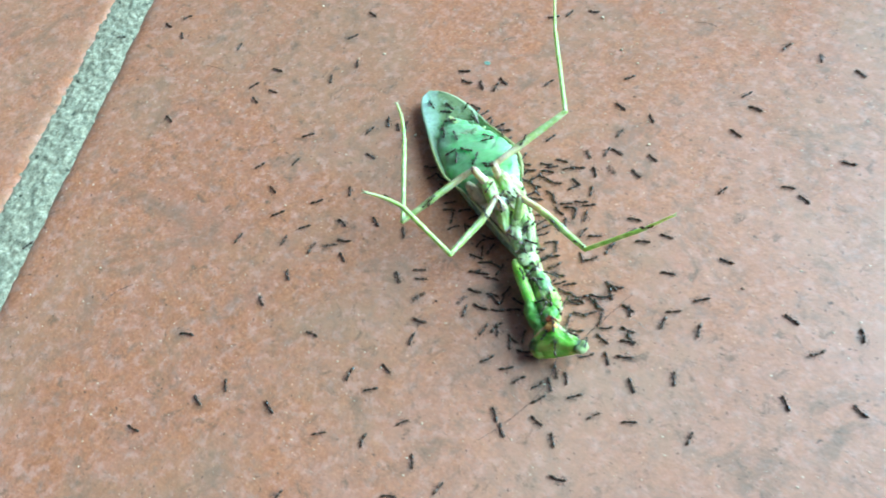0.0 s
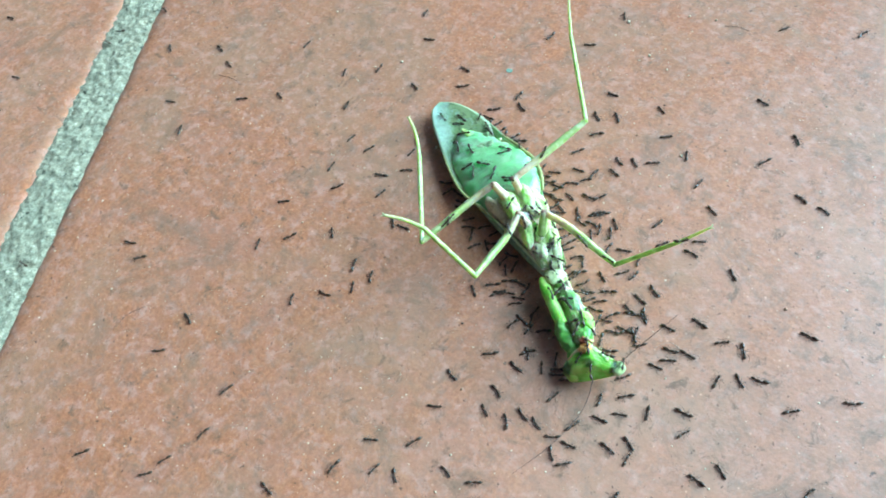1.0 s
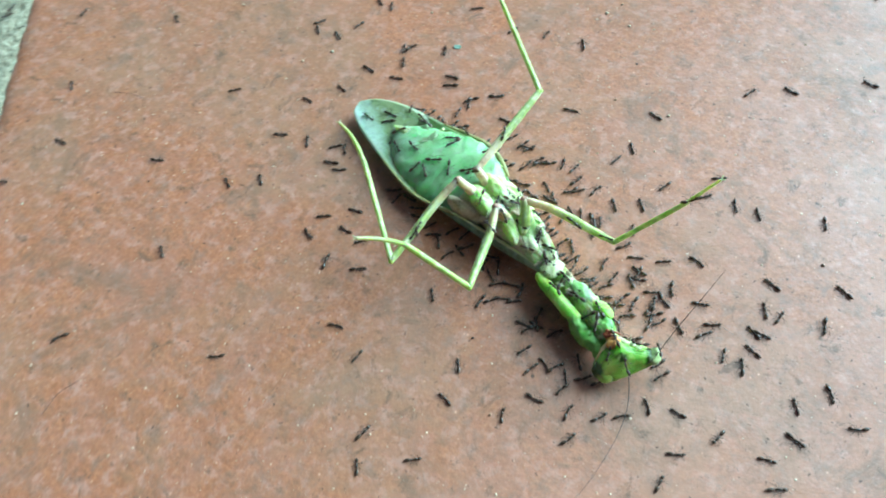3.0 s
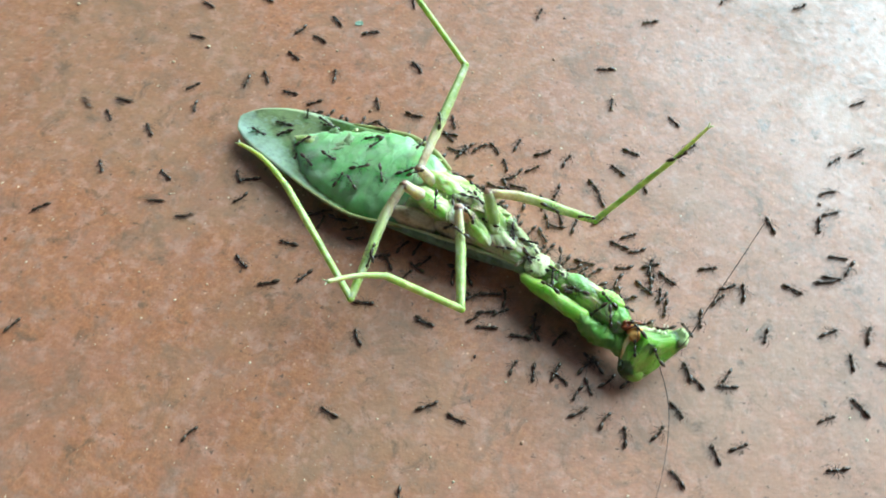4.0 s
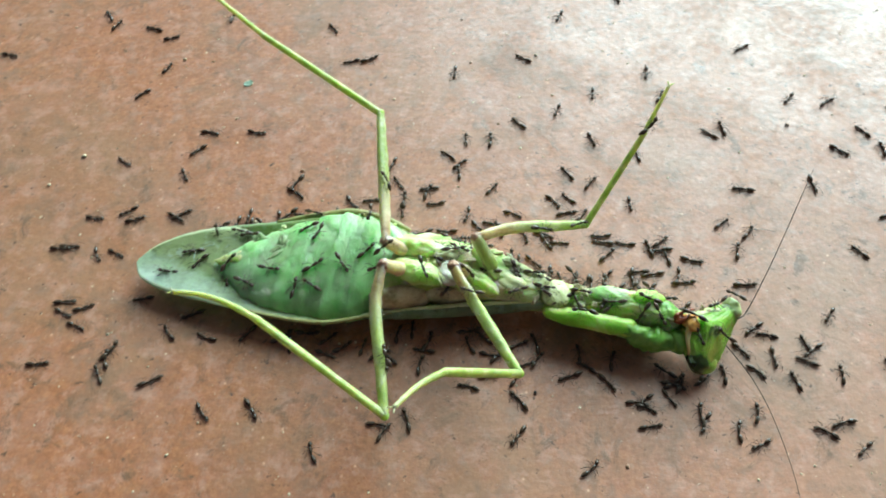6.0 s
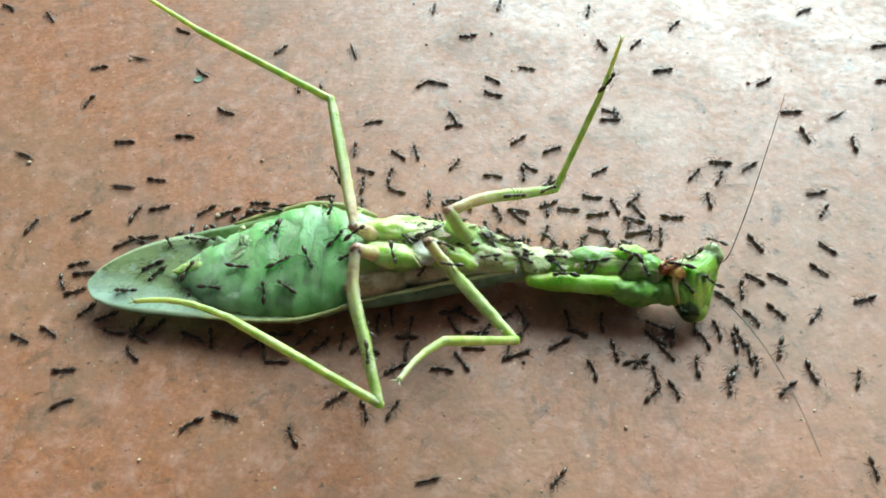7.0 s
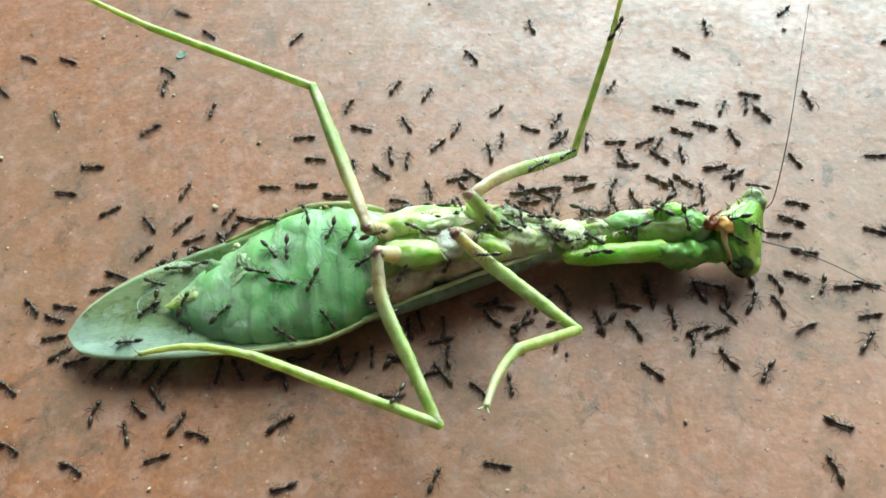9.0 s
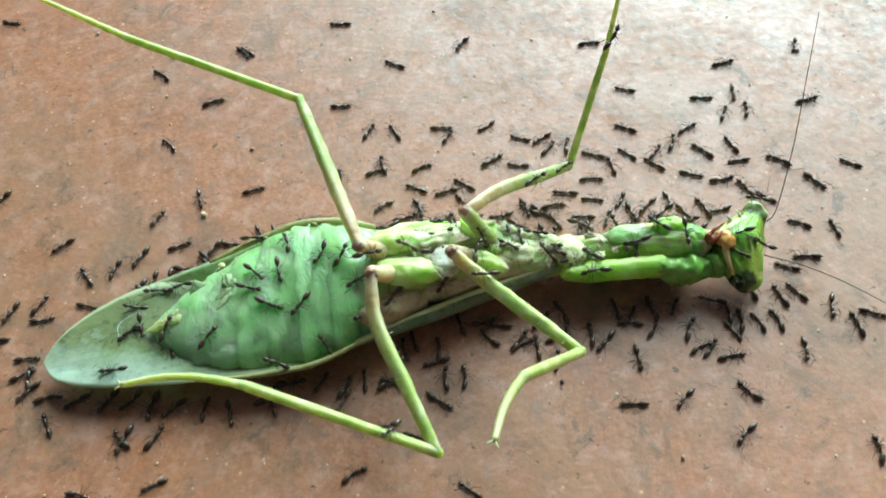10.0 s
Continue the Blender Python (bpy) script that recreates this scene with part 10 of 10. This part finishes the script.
    crawl(ANTS[164], (0, -83.5, 64.7, -27), (1.2, -76.1, 56, -23), (2, -64.7, 55.1, -31), (2.59, -55.5, 48.6, -34), (2.89, -52.3, 46.6, -87), (3.2, -49.1, 44.5, -140), (3.5, -45.9, 42.5, -193), (3.91, -60.6, 49.5, -196), (4.5, -75.3, 56.6, -208), (4.57, -73, 56.2, -265), (4.63, -70.7, 55.8, -322), (4.7, -68.4, 55.4, -379), (5, -62.6, 51.5, -367), (5.95, -46.5, 36.2, -397), (6.5, -33.3, 18.4, -354), (7, -33.3, 17.2, -390), (7.5, -33.3, 16, -426), (8.5, -32.3, 15.7, -428), (8.75, -31.9, 15.2, -464), (9, -31.4, 14.6, -501), (9.25, -32.7, 15.2, -463), (9.5, -34, 15.8, -425), (10, -32.9, 13.3, -475))
    crawl(ANTS[165], (0, -90.1, 65.1, -36), (0.79, -81.3, 57.6, -30), (2, -71.5, 51.5, -32), (2.9, -61.9, 40.4, -26), (3.1, -57.1, 39.6, -76), (3.3, -52.3, 38.9, -126), (3.5, -47.5, 38.1, -176), (4.13, -60.3, 37.5, -176), (4.5, -72.9, 40.2, -146), (5.04, -63.3, 35.7, -91), (5.58, -53.7, 31.3, -35), (6.5, -39.4, 15.6, 0), (6.86, -33.4, 17, 5), (7.5, -27.5, 18.2, -43), (8.5, -25.5, 16.7, -45), (9, -24.5, 15.3, 12), (9.5, -24.1, 15.6, 41), (10, -24.6, 15.5, 15))
    crawl(ANTS[166], (0, -82, 70.8, -33), (0.95, -73.5, 67, -34), (2, -66.7, 60.7, -36), (2.7, -42.3, 51.8, -31), (3.1, -34.6, 41.3, -81), (3.5, -26.9, 30.8, -130), (4.5, -25.2, 27.6, -142), (5, -23.1, 24.5, -103), (6.5, -23, 20.8, -103), (7, -23.6, 21.2, -150), (7.5, -24.2, 21.6, -197), (8.5, -25.3, 22.3, -230), (8.83, -25.5, 23.3, -277), (9.17, -25.6, 24.3, -324), (9.5, -25.8, 25.3, -371), (9.75, -24, 23.9, -407), (10, -22.2, 22.5, -443))
    crawl(ANTS[167], (0, -90.2, 51.7, -149), (2, -92.7, 50.1, -215), (3.5, -92.1, 53, -281), (4, -92, 53.6, -332), (4.5, -92, 54.2, -384), (5.56, -59.4, 28.6, -386), (6.5, -18.9, 20, -440), (6.83, -19.6, 20.3, -497), (7.17, -20.4, 20.5, -553), (7.5, -21.2, 20.7, -609), (8.5, -21.4, 23.2, -551), (8.69, -33.5, 31.7, -587), (9, -44.1, 41.9, -616), (9.29, -51, 46.9, -557), (9.5, -59.3, 48.5, -563), (10, -64.2, 50.6, -568))
    crawl(ANTS[168], (0, -88, 60.2, -121), (1, -88.4, 59.5, -189), (2, -88.8, 58.9, -258), (3.5, -88.4, 62.1, -305), (4, -87.6, 61.9, -347), (4.5, -86.8, 61.7, -389), (5.46, -74.4, 55.9, -389), (6.5, -63.2, 47.9, -388), (6.95, -40.7, 30.3, -375), (7.5, -13, 22.9, -395), (7.83, -13.1, 23.3, -454), (8.17, -13.1, 23.7, -513), (8.5, -13.1, 24, -572), (8.89, -46.2, 42.1, -596), (9.5, -61.6, 76.6, -587), (10, -63, 78.2, -582))
    crawl(ANTS[169], (0, -69.7, 61.3, -164), (2, -72.1, 60.6, -205), (3.5, -72.5, 62.6, -241), (3.83, -72.7, 62.6, -291), (4.17, -72.9, 62.6, -340), (4.5, -73.2, 62.6, -389), (5.56, -70.6, 61.7, -375), (6.5, -68.2, 60.3, -391), (7.11, -43.3, 32.3, -397), (7.5, -7, 23, -444), (7.94, -8.2, 20.3, -453), (8.22, -7.8, 18.9, -497), (8.5, -7.3, 17.5, -542), (9, -9.4, 20.9, -553), (9.5, -7.4, 17.4, -551), (10, -8.3, 16.4, -550))
    crawl(ANTS[170], (0, -74.7, 69.9, -92), (2, -74.7, 69.2, -149), (3.5, -75.4, 69.5, -213), (4.5, -77.2, 70.9, -201), (5.17, -77.4, 70.7, -145), (5.83, -77.7, 70.6, -89), (6.5, -77.9, 70.5, -34), (7.02, -32, 55.4, -22), (7.5, 0.3, 19.5, -90), (8.5, 1.6, 18.3, -151), (9, 2.8, 15.5, -205), (9.25, 2.3, 17.3, -160), (9.5, 1.7, 19.2, -114), (10, 1.4, 17, -154))
    crawl(ANTS[171], (0, 59.2, 128.1, -116), (1.05, 57.1, 122.9, -112), (2, 54.2, 118, -109), (2.57, 52.4, 110.5, -97), (3.5, 50.5, 103, -116), (3.87, 46.4, 90.4, -115), (4.5, 36.7, 81.4, -119), (6.5, 38.1, 80.5, -108), (7.06, 16.1, 57.2, -107), (7.5, 18.1, 25.2, -148), (8.5, 17.1, 25.4, -136), (8.69, 13.2, 25.2, -173), (9, 9.7, 23.7, -145), (9.26, 9.2, 20.1, -95), (9.5, 8.1, 16.7, -76), (9.75, 7.1, 17.9, -145), (10, 6.2, 19.2, -215))
    crawl(ANTS[172], (0, -9.2, 111.6, -75), (1.07, -9.3, 104.9, -80), (2, -5.9, 99.2, -75), (2.61, -6.9, 91.2, -84), (3.5, -2.1, 84.8, -84), (3.86, -4, 81.2, -90), (4.5, -3.6, 77.1, -73), (6.5, -0.4, 79.3, -75), (7.08, 2.2, 47, -80), (7.5, 12.5, 16.3, -77), (7.71, 13.9, 16.6, -26), (7.93, 15.4, 17, 24), (8.5, 18.2, 17.6, -15), (8.75, 17.4, 19.3, 37), (9, 16.7, 21, 88), (9.5, 14.5, 21, 111), (9.75, 15.9, 21.5, 68), (10, 17.4, 22, 26))
    crawl(ANTS[173], (0, 102.5, 46.4, -67), (0.67, 102.6, 46, -14), (1.33, 102.7, 45.7, 39), (2, 102.9, 45.4, 92), (3.5, 102.3, 49.1, 94), (3.83, 102.5, 48.8, 34), (4.17, 102.6, 48.5, -25), (4.5, 102.7, 48.3, -85), (5.5, 102.6, 47.8, -121), (6.5, 102.5, 47.3, -157), (7.11, 64.5, 19.6, -167), (7.5, 18, 12.6, -216), (8.5, 17.6, 11.3, -201), (9, 19, 13.1, -181), (9.5, 17.1, 11.8, -179), (10, 16.3, 12.6, -178))
    crawl(ANTS[174], (0, -152.5, -47.9, 14), (1.09, -142.1, -40.1, 16), (2, -129.2, -42.2, 14), (2.73, -104.9, -34.6, 25), (3.5, -79.9, -29.8, 17), (4.14, -74.4, -23.8, 16), (4.5, -66.2, -23.5, 24), (5.62, -58.2, -19.8, 16), (6.5, -50, -16.4, 23), (7.08, -39.4, -7.1, 13), (7.29, -32.4, -6.7, -26), (7.5, -25.4, -6.3, -65), (8.5, -23, -9.1, -24), (9, -25, -12, -31), (9.14, -24, -10.8, 19), (9.28, -23, -9.6, 69), (9.5, -21.9, -6.7, 59), (10, -21.9, -7.2, 70))
    crawl(ANTS[175], (0, -110, 37.9, 65), (2, -108.9, 40.1, 3), (3.5, -107.2, 38.1, -13), (4.5, -103.7, 38.9, -11), (5.55, -81.1, 40.3, -16), (6.5, -61.4, 29.2, -13), (7.5, -65.1, 29.6, -15), (7.88, -42.4, 17.9, -26), (8.5, -16.9, 17.2, -14), (9, -17.3, 16.9, -25), (9.5, -17.1, 14.9, -5), (10, -17.8, 14.4, -16))
    crawl(ANTS[176], (0, -120.5, 40.7, 61), (0.77, -119.2, 42.8, 54), (2, -118.1, 45.1, 101), (2.75, -119.6, 44.4, 37), (3.5, -121.1, 43.6, -28), (3.89, -110.2, 37.1, -29), (4.5, -97.8, 34.3, -16), (5.79, -81.4, 27, -14), (6.5, -63.5, 27.1, -15), (7.5, -61.8, 25, -15), (8.01, -40, 22.4, -2), (8.26, -29.6, 18.9, 46), (8.5, -19.1, 15.4, 94), (9, -19.8, 18.2, 50), (9.5, -18.5, 16, -11), (10, -14.5, 15.4, -69))
    crawl(ANTS[177], (0, -182.5, -33.2, 5), (1.14, -169.9, -27.8, 14), (2, -156.5, -30.8, 8), (2.8, -124.1, -30.4, 5), (3.5, -93.2, -20.5, 9), (3.93, -80.2, -13.5, 20), (4.5, -65.8, -16.8, 3), (5.5, -66.1, -18, 69), (6.5, -66.4, -19.1, 136), (7, -66.3, -17.8, 82), (7.5, -66.2, -16.4, 29), (7.95, -53.2, -14, 29), (8.5, -42.5, -6.1, -36), (9, -46.3, -8.9, -38), (9.25, -44.6, -7.3, 22), (9.5, -42.9, -5.7, 82), (10, -42, 0.3, 85))
    crawl(ANTS[178], (0, -150.9, -53.7, 20), (0.78, -137.2, -52.2, 29), (2, -125.8, -44.4, 17), (2.75, -104, -44.1, 23), (3.5, -85.1, -33.3, 16), (3.99, -73.5, -30, 9), (4.5, -61.9, -26.4, 21), (6.5, -61, -24, 46), (7.5, -60.2, -24.6, 28), (8.03, -52.4, -14.8, 34), (8.27, -46.2, -13.8, -10), (8.5, -40, -12.8, -55), (9.5, -38.3, -13.4, -25), (10, -34.9, -15, -30))
    crawl(ANTS[179], (0, -130.7, -63.5, 27), (0.91, -123.5, -62.1, 33), (2, -118, -57.1, 23), (2.76, -99.4, -41.9, 25), (3.5, -75.4, -40.4, 22), (4.05, -69.9, -35, 35), (4.5, -62.1, -34.7, 32), (5.72, -55, -30.9, 47), (6.5, -50.1, -24.4, 44), (7.5, -52.5, -25.4, 34), (8.03, -44.1, -19.3, 24), (8.5, -35, -14.3, -13), (8.75, -34.2, -12.1, 43), (9, -33.3, -9.8, 100), (9.5, -37.5, -8.3, 130), (10, -39.4, -6, 111))
    crawl(ANTS[180], (0, -92.4, -74.7, 126), (1, -93.2, -73.6, 83), (2, -94.1, -72.4, 40), (2.93, -75.7, -68.3, 33), (3.5, -65.5, -52.4, 37), (3.98, -61.6, -48.1, 52), (4.5, -57, -44.5, 41), (5.42, -49.5, -34.8, 44), (6.5, -38.7, -28.9, 39), (7.13, -33.3, -26.8, 27), (7.5, -29.6, -22.5, 38), (8.01, -22.4, -10.2, 31), (8.5, -9, -5.4, 87), (8.67, -8.7, -5.6, 28), (8.83, -8.4, -5.9, -30), (9, -8.1, -6.2, -88), (9.5, -9.4, -6.2, -69), (10, -6.5, -9.4, -125))
    ride(ANTS[181], (41.8, -1.3, 5.5, 22, 17, -59), (41.9, -1.3, 5.5, 29, 4, -40))
    ride(ANTS[182], (7.3, 0.7, 6.3, -16, 17, -116), (6.9, 0.6, 6.3, -20, 28, -128))
    ride(ANTS[183], (-30.1, 1.7, 2.8, -17, 7, -122), (-29.9, 2.4, 2.8, -20, 2, -147))
    ride(ANTS[184], (19.4, 11.2, 8.7, 40, 17, 12), (20.0, 11.7, 8.5, 42, 0, 26))
    ride(ANTS[185], (-1.9, 4.1, 9.9, 39, -32, 30), (-1.1, 4.2, 9.4, 57, 7, 8))
    ride(ANTS[186], (-11.9, 1.5, 6.4, 13, -9, 42), (-12.8, 1.1, 6.2, 13, 9, -27))
    ride(ANTS[187], (-4.8, 4.8, 7.0, 13, -8, 54), (-4.2, 5.8, 7.2, 12, -8, 56))
    ride(ANTS[188], (36.5, 0.8, 6.3, 35, 25, -54), (36.2, 1.9, 6.6, 16, 16, -95))
    ride(ANTS[189], (-25.6, 8.1, 2.8, -39, -16, -177), (-26.8, 7.7, 2.8, -38, -16, -179))
    ride(ANTS[190], (9.8, 2.1, 9.6, 21, 47, -10), (11.0, 2.5, 9.0, 11, -1, 63))
    ride(ANTS[191], (34.7, 3.1, 6.6, -31, -10, 166), (33.4, 3.9, 6.5, -26, 5, 127))
    ride(ANTS[192], (-21.5, -1.4, 4.3, 24, 8, -14), (-20.2, -0.7, 4.7, 14, -12, 44))
    ride(ANTS[193], (-29.0, 7.1, 2.9, -1, -42, 118), (-29.2, 5.8, 2.8, -33, -21, 173))
    ride(ANTS[194], (40.6, 1.2, 6.8, -16, -4, 163), (42.3, 0.9, 6.2, -6, 14, -174))
    ride(ANTS[195], (16.4, 4.9, 6.4, -3, 16, -56), (15.1, 3.7, 7.1, 13, 6, -36))
    ride(ANTS[196], (26.1, 0.3, 5.8, -8, 3, 177), (24.4, -0.5, 5.5, -33, 10, 176))
    ride(ANTS[197], (-12.8, 6.9, 6.5, -6, 7, -107), (-14.3, 5.6, 6.3, 5, 9, -48))
    ride(ANTS[198], (5.1, 4.6, 7.8, -45, 3, 129), (3.3, 4.7, 8.9, -32, -25, 157))
    ride(ANTS[199], (19.8, 4.9, 5.4, -2, 0, 160), (19.6, 2.8, 5.7, -12, -16, 121))
    ride(ANTS[200], (-8.0, 2.1, 6.7, 4, 19, -47), (-9.6, 0.5, 6.3, -15, 10, -136))
    ride(ANTS[201], (-33.9, -0.8, 2.8, -1, -15, -172), (-31.4, -2.2, 2.8, 3, -12, -177))
    ride(ANTS[202], (2.1, 1.2, 1.2, -1, -2, -150), (2.3, 0.0, 4.2, -59, 35, -157))
    ride(ANTS[203], (-31.5, 3.4, 2.8, -28, -6, -158), (-28.4, 2.8, 2.8, -7, 18, -83))
    ride(ANTS[204], (25.7, 3.3, 5.8, 10, -8, -7), (22.4, 1.7, 5.2, 40, 7, 7))
    ride(ANTS[205], (7.6, 5.8, 8.4, 20, 4, 20), (8.0, 2.1, 7.2, 15, -27, 58))
    ride(ANTS[206], (34.1, 1.0, 5.6, -9, 43, -124), (34.1, 4.9, 6.6, 7, 17, -153))
    ride(ANTS[207], (-14.4, 7.8, 6.0, -6, 1, -137), (-11.6, 5.1, 6.7, 4, 13, -85))
    ride(ANTS[208], (-14.0, -1.9, 5.3, 8, -22, 87), (-13.0, -5.1, 4.7, -57, -28, 162))
    ride(ANTS[209], (-18.2, 0.7, 5.5, 16, 2, 0), (-15.0, 3.7, 6.2, 11, 6, -20))
    ride(ANTS[210], (-5.7, 10.5, 7.6, -3, -4, -88), (-6.6, 6.3, 7.0, -5, 10, -125))
    ride(ANTS[211], (3.7, 1.3, 9.5, -10, 20, -59), (0.8, -0.4, 6.5, -29, 14, -139))
    ride(ANTS[212], (-11.7, -1.4, 5.7, -16, -12, 157), (-7.4, -3.9, 4.4, -10, -37, 117))
    ride(ANTS[213], (1.5, -13.2, 9.1, -27, 20, -73), (-1.5, -17.4, 10.0, -8, -19, -139))
    ride(ANTS[214], (43.9, 3.7, 6.1, -23, 9, -147), (39.9, 0.4, 5.1, -21, 54, -171))
    ride(ANTS[215], (16.6, 1.7, 6.6, -23, 2, -154), (12.0, 4.5, 9.0, -26, -45, 124))
    ride(ANTS[216], (-3.9, 13.5, 12.2, -2, -25, 128), (-10.4, 9.3, 6.2, -3, -1, 99))
    ride(ANTS[217], (1.1, -11.9, 9.4, 24, -24, 118), (-2.6, -1.6, 5.5, -30, 2, -155))
    ride(ANTS[218], (45.1, -0.5, 5.2, -18, -24, 152), (45.1, -0.5, 5.2, -18, -24, 152))
    ride(ANTS[219], (46.7, 5.7, 5.7, -13, 13, 148), (46.7, 5.7, 5.7, -13, 13, 148))
    ride(ANTS[220], (-14.4, 11.6, 5.0, 30, 8, -4), (-14.4, 11.6, 5.0, 30, 8, -4))
    ride(ANTS[221], (-25.1, 1.7, 4.0, 0, -15, 61), (-25.1, 1.7, 4.0, 0, -15, 61))
    ride(ANTS[222], (-24.1, 7.8, 2.8, -35, -1, -164), (-24.1, 7.8, 2.8, -35, -1, -164))
    ride(ANTS[223], (-25.0, -0.6, 2.8, -6, 3, -72), (-25.0, -0.6, 2.8, -6, 3, -72))
    ride(ANTS[224], (-2.8, 2.2, 6.9, -19, 1, -154), (-2.8, 2.2, 6.9, -19, 1, -154))
    ride(ANTS[225], (24.5, 14.4, 6.3, 22, 2, 27), (24.5, 14.4, 6.3, 22, 2, 27))
    ride(ANTS[226], (32.6, 26.0, 16.0, 57, -39, 41), (32.6, 26.0, 16.0, 57, -39, 41))
    ride(ANTS[227], (30.2, 2.3, 5.9, -40, 18, 177), (30.2, 2.3, 5.9, -40, 18, 177))
    ride(ANTS[228], (10.9, -2.1, 11.0, -11, -8, 176), (10.9, -2.1, 11.0, -11, -8, 176))
    cluster()


motions()
